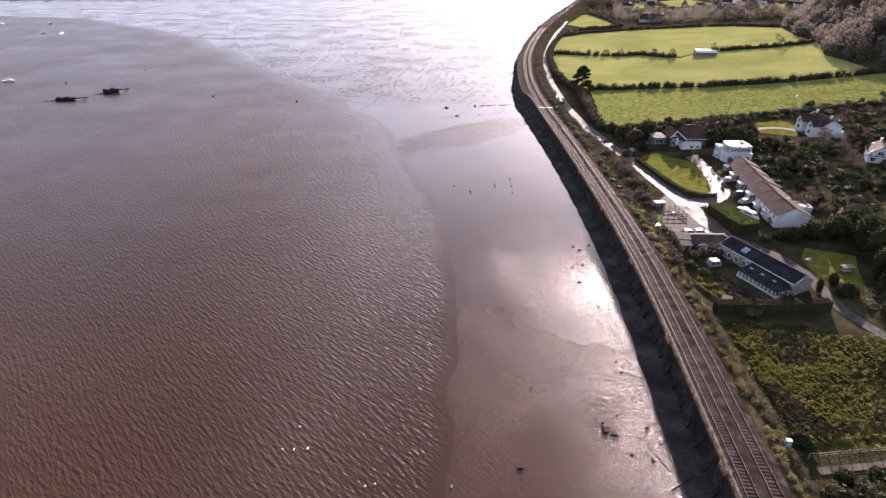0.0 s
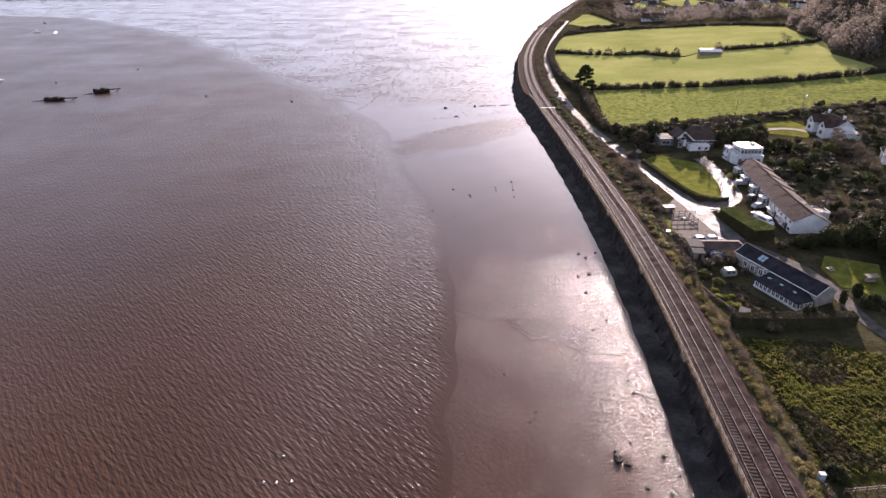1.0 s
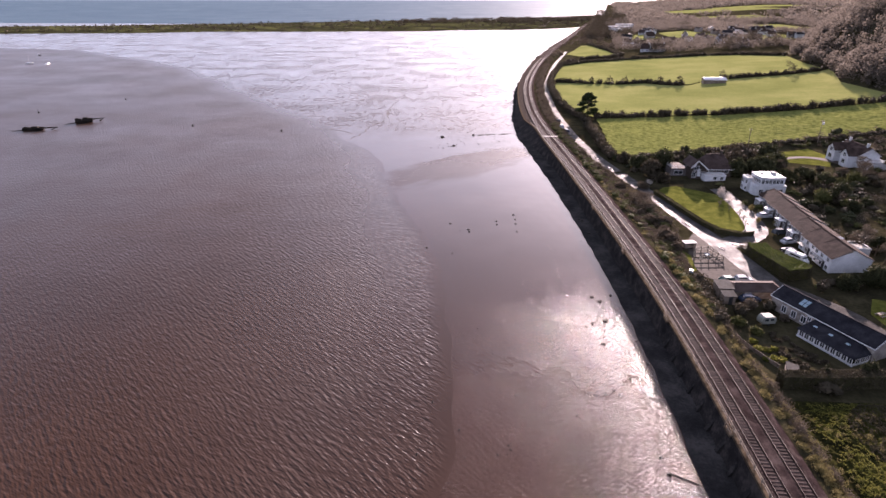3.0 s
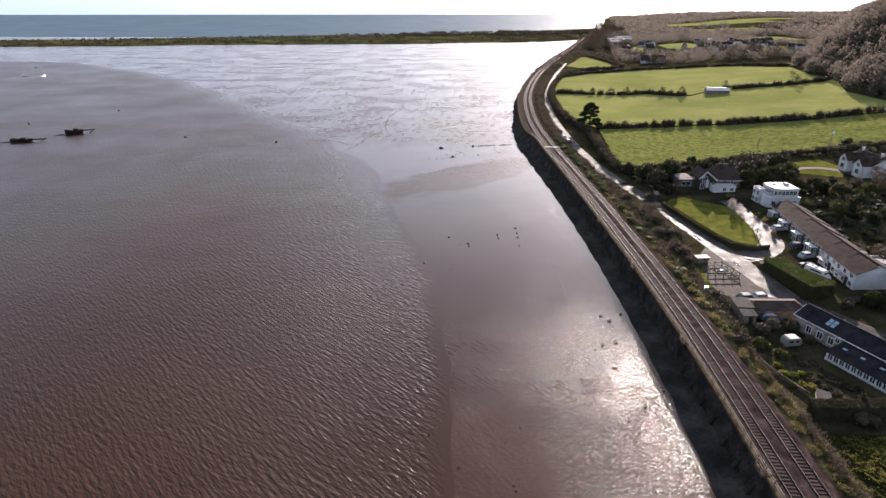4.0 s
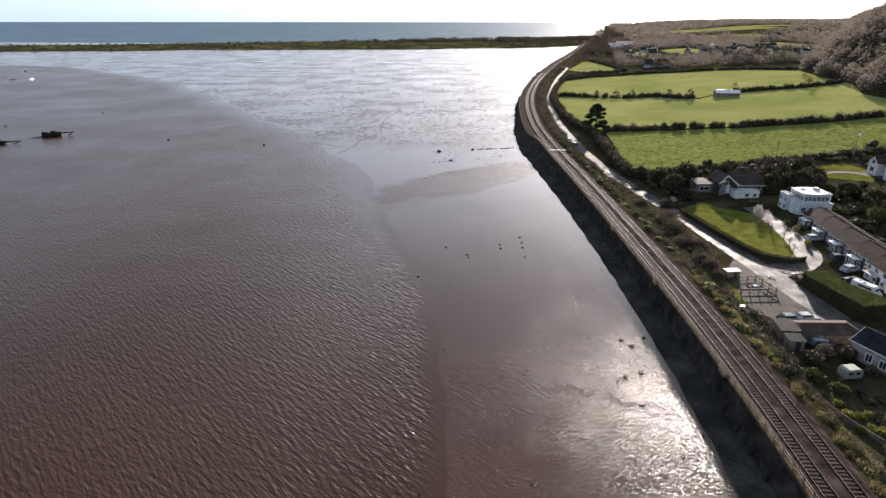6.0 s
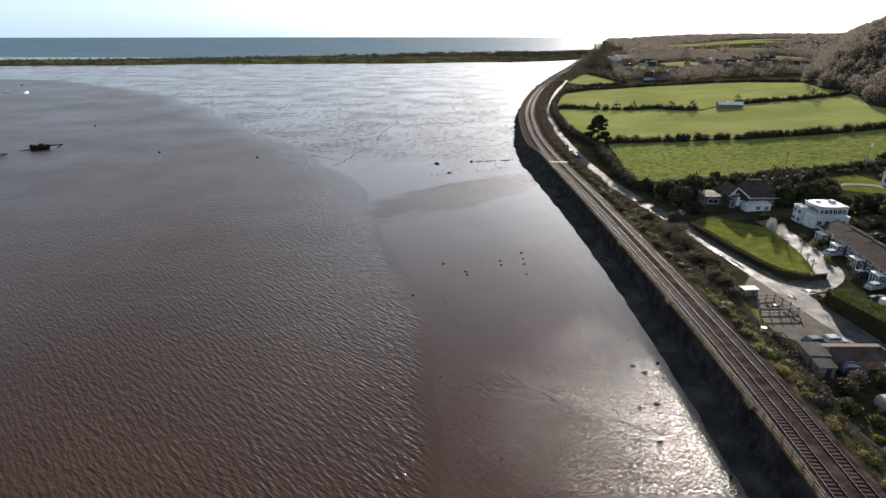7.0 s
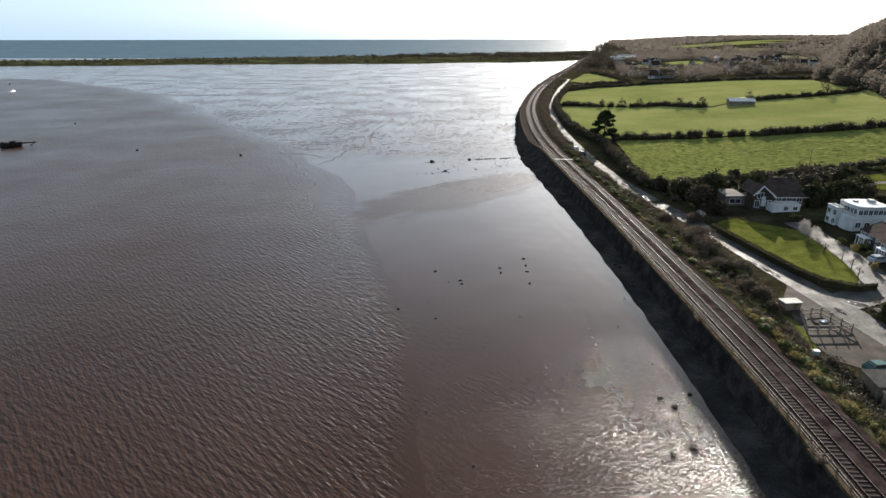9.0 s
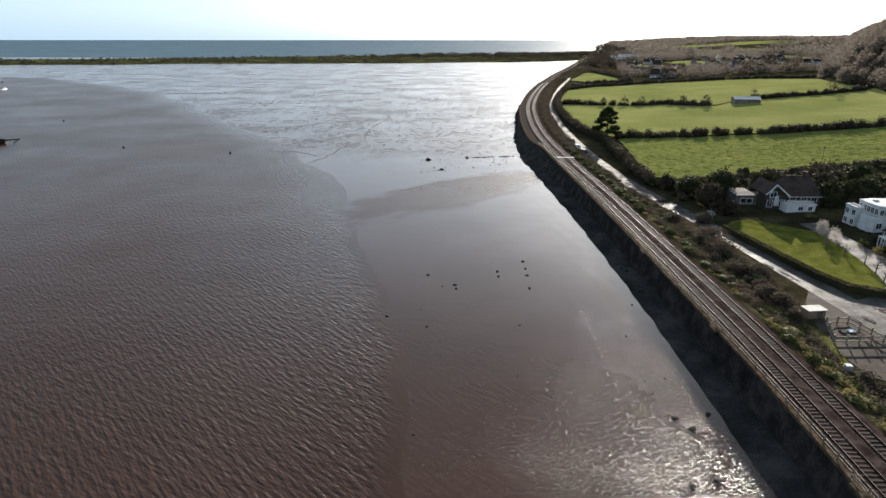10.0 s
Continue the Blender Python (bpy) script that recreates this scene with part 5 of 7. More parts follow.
# white flat-roofed modernist house
zf_ = 2.9
fh = thing("flat_roofed_house", Matrix.Translation((91.2, 201.6, zf_)) @ Matrix.Rotation(radians(4), 4, "Z"), "white flat-roofed modernist house with glazed upper floor", "house")
flat_block(fh, "wall", (0.8, 0, 0), (9.0, 8.0, 3.0), M_white)
up = flat_block(fh, "upper_storey", (1.2, 0.2, 3.0), (7.4, 6.8, 2.5), M_white)
bm = bmesh.new()
prism(bm, [(0.9 + 3.9 * math.copysign(abs(math.cos(q)) ** 0.7, math.cos(q)), 3.9 * math.copysign(abs(math.sin(q)) ** 0.7, math.sin(q))) for q in np.arange(24) * math.tau / 24], 5.67, 5.9)
part("roof_slab", bm, M_wet_roof, up, "bright wet rounded roof slab")
flat_block(fh, "side_wing", (-4.0, 2.6, 0), (1.6, 3.6, 4.3), M_white)
bay = bmesh.new()
prism(bay, [(-3.4, -4.0), (-4.2, -3.2), (-4.5, -1.4), (-4.2, 0.3), (-3.4, 0.6)], -0.6, 3.4)
part("bay", bay, M_white, fh)
for k in range(6):
    window(fh, (-2.0 + k * 1.18, -3.21, 4.4), 0.95, 1.2, (0, -1))
for k in range(5):
    window(fh, (-2.52, -2.3 + k * 1.25, 4.4), 1.0, 1.2, (-1, 0))
for k in range(4):
    window(fh, (-2.6 + k * 2.1, -4.02, 1.6), 1.2, 1.2, (0, -1))
for q in (1.4, 3.6):
    window(fh, (-4.82, q, 3.2), 1.1, 1.2, (-1, 0))
    window(fh, (-4.82, q, 1.0), 1.1, 1.2, (-1, 0))
bm = bmesh.new()
for q in np.linspace(-4.7, -3.4, 5):
    rod(bm, (q, 0.75, 4.4), (q, 0.75, 5.2), 0.03)
rod(bm, (-4.8, 0.75, 5.2), (-3.3, 0.75, 5.2), 0.035)
part("terrace_railing", bm, M_trim, fh)
part("roof_tank", boxes(((3.0, 1.0, 6.2), (1.2, 1.6, 0.6), 0, 0.04)), M_concrete, fh)
part("roof_hatch", boxes(((-0.5, 1.4, 6.05), (0.9, 0.9, 0.35), 0, 0.04)), M_concrete, fh)

# dark-roofed gabled house above the lawn
M_boards = mat("dark_boarding", [(0.03, 0.024, 0.02), (0.05, 0.04, 0.033), (0.08, 0.066, 0.055)], 0.8, 6, (0.75, 0.9), 0.3, 7, spec=0.05)
gh = gable_house("gabled_house", 82.5, 222.5, 3, 9.6, 8.8, 3.5, 7.3, M_boards, M_dark_tile, "dark-tiled house with a white gable and low white annex", 0.6, 2.7, (2.0,), [("s", u, 2.2, 1.4, 1.1) for u in (-2.4, 0.4, 3.0)], 2.4)
gh_base = set(gh.children)
bm = bmesh.new()
lo = [bm.verts.new(p) for p in ((-10.2, -5.2, -0.6), (-5.0, -5.2, -0.6), (-5.0, 1.0, -0.6), (-10.2, 1.0, -0.6))]
hi = [bm.verts.new(p) for p in ((-10.2, -5.2, 4.3), (-5.0, -5.2, 3.6), (-5.0, 1.0, 3.6), (-10.2, 1.0, 4.3))]
tp = [bm.verts.new((-8.4, -5.2, 6.2)), bm.verts.new((-8.4, 1.0, 6.2))]
bm.faces.new(lo)
bm.faces.new((lo[0], lo[1], hi[1], tp[0], hi[0]))
bm.faces.new((lo[2], lo[3], hi[3], tp[1], hi[2]))
bm.faces.new((lo[1], lo[2], hi[2], hi[1]))
bm.faces.new((lo[3], lo[0], hi[0], hi[3]))
bm.faces.new((hi[1], hi[2], tp[1], tp[0]))
bm.faces.new((hi[3], hi[0], tp[0], tp[1]))
part("gable_wall", bm, M_boards, gh, "dark boarded gable")
part("gable_panel", boxes(((-7.6, -5.24, 2.0), (1.0, 0.06, 2.6)), ((-9.3, -5.24, 4.5), (0.9, 0.06, 0.9))), M_white, gh, "white rendered panels")
bm = bmesh.new()
slab(bm, [(-10.8, -5.8, 3.85), (-8.4, -5.8, 6.4), (-8.4, 3.0, 6.4), (-10.8, 3.0, 3.85)], 0.15)
slab(bm, [(-8.4, -5.8, 6.4), (-4.4, -5.8, 3.2), (-4.4, 0.0, 3.2), (-8.4, 3.0, 6.4)], 0.15)
gr = part("gable_roof", bm, M_dark_tile, gh)
bm = bmesh.new()
slab(bm, [(-10.85, -5.88, 3.8), (-8.4, -5.88, 6.45), (-8.4, -5.78, 6.45), (-10.85, -5.78, 3.8)], 0.3)
slab(bm, [(-8.4, -5.88, 6.45), (-4.35, -5.88, 3.2), (-4.35, -5.78, 3.2), (-8.4, -5.78, 6.45)], 0.3)
part("bargeboard", bm, M_trim, gr)
window(gh, (-8.6, -5.22, 3.6), 1.6, 1.4, (0, -1))
window(gh, (-9.2, -5.22, 1.3), 1.2, 1.8, (0, -1))
window(gh, (-6.2, -5.22, 1.5), 1.4, 1.4, (0, -1))
flat_block(gh, "annex", (-2.9, -6.6, -0.4), (7.2, 3.4, 2.1), M_white)
part("white_panel", boxes(((-5.2, -8.34, 0.65), (2.2, 0.08, 1.9))), M_white, gh, "white rendered end panel")
for q in (-3.0, -0.6):
    window(gh, (q, -8.32, 0.9), 1.1, 1.0, (0, -1))
tr_ = flat_block(gh, "terrace_block", (-13.0, 3.0, -0.4), (5.4, 8.0, 2.6), M_brick, False)
part("terrace_deck", boxes(((-13.0, 3.0, 2.26), (5.7, 8.3, 0.14))), M_gravel, tr_)
bm = bmesh.new()
for p, q in (((-15.7, -1.0), (-10.4, -1.0)), ((-15.7, -1.0), (-15.7, 7.0))):
    n_ = 9
    for k in range(n_ + 1):
        u = k / n_
        a_ = (p[0] + (q[0] - p[0]) * u, p[1] + (q[1] - p[1]) * u)
        rod(bm, (*a_, 2.3), (*a_, 3.25), 0.04)
    rod(bm, (*p, 3.25), (*q, 3.25), 0.05)
    rod(bm, (*p, 2.75), (*q, 2.75), 0.03)
part("railing", bm, M_trim, tr_)
window(gh, (-13.0, -1.02, 0.9), 3.0, 1.2, (0, -1))
for ch in gh.children:
    if ch not in gh_base:
        ch.location.x += 0.7

# villa and half-timbered house on the slope
vl = gable_house("villa", 137.5, 233.5, 90, 15, 7, 4.3, 6.7, M_white, M_tile, "white gabled villa with pale tiled roofs on the slope", 0.4, 5.3, (-5, 6), [("n", u, h, 1.2, 1.3) for u in (-3, 0, 3) for h in (1.6, 3.9)])
for q in (-4.6, 4.2):
    bm = bmesh.new()
    lo = [bm.verts.new(p) for p in ((q - 2.4, 3.4, -0.6), (q + 2.4, 3.4, -0.6), (q + 2.4, 7.0, -0.6), (q - 2.4, 7.0, -0.6))]
    hi = [bm.verts.new(p) for p in ((q - 2.4, 3.8, 4.2), (q + 2.4, 3.8, 4.2), (q + 2.4, 7.0, 4.2), (q - 2.4, 7.0, 4.2))]
    t0, t1 = bm.verts.new((q, 3.4, 6.1)), bm.verts.new((q, 7.0, 6.1))
    for f_ in ((lo[0], lo[1], hi[1], t0, hi[0]), (lo[2], lo[3], hi[3], t1, hi[2]), (lo[1], lo[2], hi[2], hi[1]), (lo[3], lo[0], hi[0], hi[3]), lo):
        bm.faces.new(f_)
    part("cross_gable", bm, M_white, vl)
    bm = bmesh.new()
    slab(bm, [(q - 2.9, 1.0, 3.9), (q, 1.0, 6.3), (q, 7.4, 6.3), (q - 2.9, 7.4, 3.9)], 0.14)
    slab(bm, [(q, 1.0, 6.3), (q + 2.9, 1.0, 3.9), (q + 2.9, 7.4, 3.9), (q, 7.4, 6.3)], 0.14)
    part("cross_gable_roof", bm, M_tile, vl)
    window(vl, (q, 7.02, 3.9), 1.5, 1.3, (0, 1))
    window(vl, (q, 7.02, 1.5), 1.9, 1.5, (0, 1))
flat_block(vl, "annex", (-9.8, -0.6, 0), (4.6, 6.0, 2.7), M_white)
td = gable_house("half_timbered_house", 138.8, 197, 65, 9, 7, 3.6, 6.2, M_white, M_tile, "white half-timbered house with clay tiled roof", 0.4, 5.2, (3,), [("w", 0, 3.6, 1.5, 1.2), ("w", -1.8, 1.4, 1.2, 1.3), ("w", 1.8, 1.4, 1.2, 1.3), ("n", 0, 2.0, 1.3, 1.2), ("s", 0, 2.0, 1.3, 1.2)])
for q in (-2.6, -1.0, 1.0, 2.6):
    part("timber_stud", boxes(((-4.53, q, 2.4), (0.06, 0.18, 2.2))), M_dark, td)
part("timber_beam", boxes(((-4.53, 0, 2.55), (0.07, 6.9, 0.2))), M_dark, td)

# barn in the pasture
gable_house("barn", 151.5, 422, -4, 13.5, 7, 3.0, 4.2, M_timber, M_steel, "open field barn with pale metal roof", 0.5, None, (), (), category="barn")

# long pale buildings at the far end of the village
for x, y, L, W in ((206, 985, 34, 12), (224, 1040, 26, 12), (188, 930, 16, 9)):
    lb = thing("long_building", Matrix.Translation((x, y, gz(x, y))) @ Matrix.Rotation(radians(6), 4, "Z"), "long pale flat-roofed building beyond the village", "building", "far pale buildings")
    w_ = flat_block(lb, "wall", (0, 0, 0), (L, W, 8.5), M_white)
    for q in np.arange(-L / 2 + 2.5, L / 2 - 1.5, 4.0):
        for h in (2.0, 5.8):
            window(lb, (q, -W / 2 - 0.01, h), 1.8, 1.4, (0, -1))

# far town houses
rt = np.random.default_rng(77)
n_made = 0
while n_made < 46:
    x, y = rt.uniform(150, 420), rt.uniform(662, 960)
    if east_of(x, y) > -12 or x < 0.19 * y + 24:
        continue
    L, W = rt.uniform(8, 15), rt.uniform(6, 8)
    white = rt.random() < 0.55
    gable_house("house", x, y, rt.uniform(-25, 25) + (90 if rt.random() < 0.3 else 0), L, W, rt.uniform(3, 5), rt.uniform(6, 8.2), M_white if white else M_stone, (M_tile, M_slate, M_dark_tile)[n_made % 3],
                "far white house in the village" if white else "far stone house in the village", 0.3, None, (L / 2 - 1,), [("s", -L / 4, 1.6, 1.3, 1.3), ("s", L / 4, 1.6, 1.3, 1.3)], group="village houses")
    n_made += 1

M_felt_pale = mat("pale_wet_felt", [(0.2, 0.195, 0.18), (0.3, 0.29, 0.28), (0.38, 0.37, 0.36)], 0.9, 5, (0.35, 0.6), 0.2, 6, spec=0.4)
M_felt = mat("roof_felt", [(0.035, 0.032, 0.03), (0.055, 0.052, 0.048), (0.085, 0.08, 0.075)], 0.7, 4, (0.75, 0.9), 0.4, 6, spec=0.02)
# sheds and yard below the lane
gable_house("long_shed", 59.3, 130.2, 3, 10.5, 4.6, 2.0, 2.7, M_timber, M_dark_tile, "long dark shed with low brown roof", 0.3, 2.2, (), [("s", -2, 1.1, 1.2, 0.7)], 1.5, "shed")
for x, y, w, d, h in ((52.9, 129.8, 3.0, 3.6, 2.2), (52.6, 126.0, 2.4, 2.0, 1.9)):
    s_ = thing("garden_shed", Matrix.Translation((x, y, gz(x, y))), "small timber shed with pale flat roof", "shed")
    part("wall", boxes(((0, 0, h / 2 - 0.1), (w, d, h + 0.2))), M_timber, s_)
    bm = bmesh.new()
    slab(bm, [(-w / 2 - 0.2, -d / 2 - 0.2, h + 0.05), (w / 2 + 0.2, -d / 2 - 0.2, h + 0.05), (w / 2 + 0.2, d / 2 + 0.2, h + 0.3), (-w / 2 - 0.2, d / 2 + 0.2, h + 0.3)], 0.1)
    part("roof", bm, M_felt, s_)
    part("door", boxes(((0.2, -d / 2 - 0.03, 0.85), (0.8, 0.06, 1.7))), M_dark, s_)
hut = thing("lineside_hut", Matrix.Translation((53.7, 155.3, gz(53.7, 155.3))) @ Matrix.Rotation(radians(10), 4, "Z"), "small pale hut with bright flat roof", "hut")
part("wall", boxes(((0, 0, 0.65), (2.9, 1.7, 1.5))), M_timber, hut)
part("roof", boxes(((0, 0, 1.45), (3.3, 2.1, 0.12), 0, 0.04)), M_concrete, hut)
part("door", boxes(((0.4, -0.82, 0.62), (0.7, 0.06, 1.25))), M_dark, hut)

# timber enclosure in the yard
en = thing("timber_enclosure", Matrix.Translation((0, 0, 0)), "low timber post and rail enclosure round a concrete plinth", "fence")
ring = [(52.2, 146.6), (54.2, 152.4), (57.7, 153.0), (59.4, 147.2), (52.2, 146.6)]
for p, q in zip(ring[:-1], ring[1:]):
    d_ = math.dist(p, q)
    n_ = max(2, round(d_ / 1.9))
    for k in range(n_):
        u = k / n_
        px, py = p[0] + (q[0] - p[0]) * u, p[1] + (q[1] - p[1]) * u
        part("post", boxes(((px, py, gz(px, py) + 0.6), (0.17, 0.17, 1.7))), M_pale_timber, en)
    bm = bmesh.new()
    for h in (0.4, 1.08):
        a_, b_ = Vector((*p, gz(*p) + h)), Vector((*q, gz(*q) + h))
        m_ = Matrix.Translation((a_ + b_) / 2) @ (b_ - a_).to_track_quat("X", "Z").to_matrix().to_4x4() @ Matrix.Diagonal((d_, 0.08, 0.17, 1))
        bmesh.ops.create_cube(bm, size=1, matrix=m_)
    part("rail", bm, M_pale_timber, en)
pl = thing("concrete_plinth", Matrix.Translation((56.2, 149.8, gz(56.2, 149.8))), "concrete plinth with pale metal cover", "plinth")
part("base", boxes(((0, 0, 0.1), (2.2, 2.0, 0.24), 12, 0.03)), M_gravel, pl)
part("cover", boxes(((0.4, 0.3, 0.33), (1.1, 0.8, 0.22), 12, 0.02)), M_trim, pl)


# ---- vehicles ----
def car(x, y, turn, col, label, van=False, z=None):
    """A parked car or van, nose towards its own +x."""
    L, W, H = (5.4, 1.95, 2.3) if van else (4.2, 1.75, 1.45)
    c = thing("camper_van" if van else "car", Matrix.Translation((x, y, (gz(x, y) + 0.12) if z is None else z)) @ Matrix.Rotation(radians(turn), 4, "Z"), label, "van" if van else "car", "" if van else "parked cars")
    m = bpy.data.materials.get("paint_" + col) or plain("paint_" + col, {"white": (0.6, 0.6, 0.6), "silver": (0.3, 0.31, 0.33), "dark": (0.04, 0.045, 0.05), "blue": (0.035, 0.05, 0.08), "green": (0.05, 0.1, 0.09)}[col], 0.25)
    prof = [(-0.5, 0.14), (0.5, 0.14), (0.5, 0.42), (0.47, 0.5), (0.24, 0.58), (-0.48, 0.6), (-0.5, 0.45)] if not van else [(-0.5, 0.12), (0.5, 0.12), (0.5, 0.38), (0.44, 0.48), (0.36, 0.5), (-0.5, 0.5)]
    cab = [(0.26, 0.56), (0.10, 1.0), (-0.32, 1.0), (-0.47, 0.58)] if not van else [(0.44, 0.46), (0.33, 0.97), (0.28, 1.0), (-0.48, 1.0), (-0.5, 0.48)]

    def extr(pr, w, taper):
        bm = bmesh.new()
        lo = [bm.verts.new((px * L, -w / 2 * (taper if pz > 0.8 else 1), pz * H)) for px, pz in pr]
        hi = [bm.verts.new((px * L, w / 2 * (taper if pz > 0.8 else 1), pz * H)) for px, pz in pr]
        bm.faces.new(lo)
        bm.faces.new(hi)
        for k in range(len(pr)):
            j = (k + 1) % len(pr)
            bm.faces.new((lo[k], lo[j], hi[j], hi[k]))
        bmesh.ops.bevel(bm, geom=bm.edges[:], offset=0.05, segments=2, affect="EDGES")
        return bm
    body = part("body", extr(prof, W, 1), m, c, smooth=False)
    part("cabin", extr(cab, W * 0.92, 0.86), m, c)
    gl = bmesh.new()
    if van:
        box(gl, (0.36 * L, 0, 0.72 * H), (0.35, W * 0.8, 0.5), 0, 0.05)
        box(gl, (0.0, 0, 0.74 * H), (0.5 * L, W * 0.9, 0.4), 0, 0.03)
    else:
        box(gl, (-0.1 * L, 0, 0.79 * H), (0.46 * L, W * 0.9, 0.3), 0, 0.03)
        box(gl, (-0.1 * L, 0, 0.78 * H), (0.62 * L, W * 0.7, 0.28), 0, 0.03)
    part("window_glass", gl, M_glass, c)
    for sx in (-0.31, 0.31):
        for sy in (-1, 1):
            bm = bmesh.new()
            rod(bm, (sx * L, sy * (W / 2 - 0.2), 0.32), (sx * L, sy * (W / 2 + 0.01), 0.32), 0.32, 14)
            wh = part("wheel", bm, M_tyre, c)
            bm = bmesh.new()
            rod(bm, (sx * L, sy * (W / 2), 0.32), (sx * L, sy * (W / 2 + 0.03), 0.32), 0.19, 10)
            part("hubcap", bm, M_steel, wh)
    for sy in (-0.36, 0.36):
        part("headlight", boxes(((0.49 * L, sy * W, 0.4 * H * (0.7 if van else 1)), (0.08, 0.3, 0.14))), M_glass, c)
    if van:
        part("roof_vent", boxes(((-0.1 * L, 0, H + 0.05), (0.6, 0.6, 0.12), 0, 0.02), ((-0.3 * L, 0.2, H + 0.04), (0.4, 0.4, 0.1), 0, 0.02)), M_dark, c)
    return c


car(76.6, 147.4, -62, "white", "white camper van parked behind the hedge", True)
car(77.2, 152.2, 115, "dark", "dark car parked before the terrace")
car(80.0, 158.6, 20, "silver", "silver car parked before the terrace")
car(81.8, 177.5, 10, "silver", "silver car parked before the terrace")
car(56.4, 135.4, 10, "green", "green car parked behind the shed")
car(59.6, 135.9, 8, "silver", "silver car parked behind the shed")
car(57.4, 126.6, 5, "blue", "blue car parked beside the shed")
car(36.9, 307, 100, "dark", "dark car parked on the lane")
car(37.2, 293.5, 98, "silver", "silver car parked on the lane")
car(38.2, 284, 102, "blue", "blue car parked on the lane")
car(80.8, 165.0, 12, "dark", "dark car parked before the terrace")

# caravan, greenhouse and vegetable garden by the cottage
cv = thing("caravan", Matrix.Translation((56.9, 117.6, gz(56.9, 117.6))) @ Matrix.Rotation(radians(12), 4, "Z") @ Matrix.Diagonal((0.74, 0.85, 0.8, 1)), "old cream touring caravan with rounded ends", "caravan")
bm = bmesh.new()
prof = [(-1.9, 0.45), (1.9, 0.45), (2.1, 1.2), (1.85, 2.1), (1.2, 2.4), (-1.2, 2.4), (-1.85, 2.1), (-2.1, 1.2)]
lo, hi = [bm.verts.new((a_, -1.05, b_)) for a_, b_ in prof], [bm.verts.new((a_, 1.05, b_)) for a_, b_ in prof]
bm.faces.new(lo), bm.faces.new(hi)
for k in range(8):
    bm.faces.new((lo[k], lo[(k + 1) % 8], hi[(k + 1) % 8], hi[k]))
bmesh.ops.bevel(bm, geom=bm.edges[:], offset=0.08, segments=2, affect="EDGES")
part("body", bm, plain("cream_panel", (0.17, 0.18, 0.155), 0.5), cv)
part("window_glass", boxes(((-0.8, 0, 1.6), (1.1, 2.14, 0.55), 0, 0.02), ((0.8, 0, 1.6), (0.9, 2.14, 0.55), 0, 0.02)), M_glass, cv)
for s_ in (-1, 1):
    bm = bmesh.new()
    rod(bm, (0, s_ * 0.85, 0.3), (0, s_ * 1.05, 0.3), 0.3, 14)
    part("wheel", bm, M_tyre, cv)
part("drawbar", boxes(((2.5, 0, 0.4), (1.0, 0.12, 0.1))), M_steel, cv)
gn = thing("greenhouse", Matrix.Translation((54.2, 101.2, gz(54.2, 101.2))) @ Matrix.Rotation(radians(-25), 4, "Z") @ Matrix.Diagonal((0.75, 0.8, 0.9, 1)), "small lean-to greenhouse with pale glazing bars", "greenhouse")
part("wall", boxes(((0, 0, 0.4), (2.6, 3.2, 1.2))), M_timber, gn)
bm = bmesh.new()
slab(bm, [(-1.4, -1.7, 1.35), (1.4, -1.7, 1.05), (1.4, 1.7, 1.05), (-1.4, 1.7, 1.35)], 0.06)
part("roof", bm, M_felt, gn)
part("glazing_bar", boxes(*[((-1.2 + 0.4 * k, 1.2, 1.28 - 0.043 * k), (0.06, 1.0, 0.08)) for k in range(7)]), M_trim, gn)
gf = thing("garden_fence", Matrix.Identity(4), "low weathered board fence round the vegetable garden", "fence")
pts_ = [(48.9, 111.5), (50.6, 106.5), (52.6, 102.2)]
for p, q in zip(pts_[:-1], pts_[1:]):
    n_ = 12
    for k in range(n_):
        u = (k + 0.5) / n_
        px, py = p[0] + (q[0] - p[0]) * u, p[1] + (q[1] - p[1]) * u
        part("board", boxes(((px, py, gz(px, py) + 0.35), (0.05, 0.42, 0.8), math.degrees(math.atan2(q[1] - p[1], q[0] - p[0])) - 90)), M_timber, gf)
for k in range(7):
    x, y = 51.5 + 0.8 * (k % 3) * 1.8, 104.5 + 3.0 * (k // 3) + 0.6 * (k % 2)
    clump([(x, y, 0.9, 0.6)], L_bramble, "small leafy green vegetable bed", "vegetable_bed", "vegetable bed", 420, 0.16, 400 + k)
clipped_hedge([(50.4, 96.2), (58.8, 96.6), (66.5, 97.4), (74.6, 98.6), (74.4, 100.6), (66, 99.6), (58.6, 98.8), (50.2, 98.2)], 2.4, "tall dark clipped hedge beside the cottage garden", 410, 15000, L_hedge, M_wood)
for k, (x, y, w, h) in enumerate([(58.4, 98.8, 0.6, 3.6), (64.9, 99.4, 0.8, 4.6), (66.4, 99.8, 0.8, 4.2)]):
    clump([(x, y, w, h)], L_green, "narrow dark conifer standing over the garden hedge", "conifer", "tree", 900, 0.16, 412 + k)
hedge([(47.5, 116), (48.5, 124), (49.5, 130), (49.8, 137)], 3.0, 1.7, L_hedge, "dark garden shrubs along the railway bank", 120, 0.24, 0.05, 411)
for k, (x, y, w, h) in enumerate([(53, 121, 1.8, 2.2), (51, 117, 1.6, 1.9), (56, 123.5, 1.5, 2.0), (60, 123.5, 1.6, 2.0), (53.5, 113.5, 1.3, 1.3), (61, 119, 1.1, 1.3), (50.6, 132.5, 1.6, 1.8)]):
    clump([(x, y, w, h)], (L_hedge, L_olive, L_brown)[k % 3], "garden shrub beside the caravan", "garden_shrub", "shrub", 900, 0.22, 420 + k)

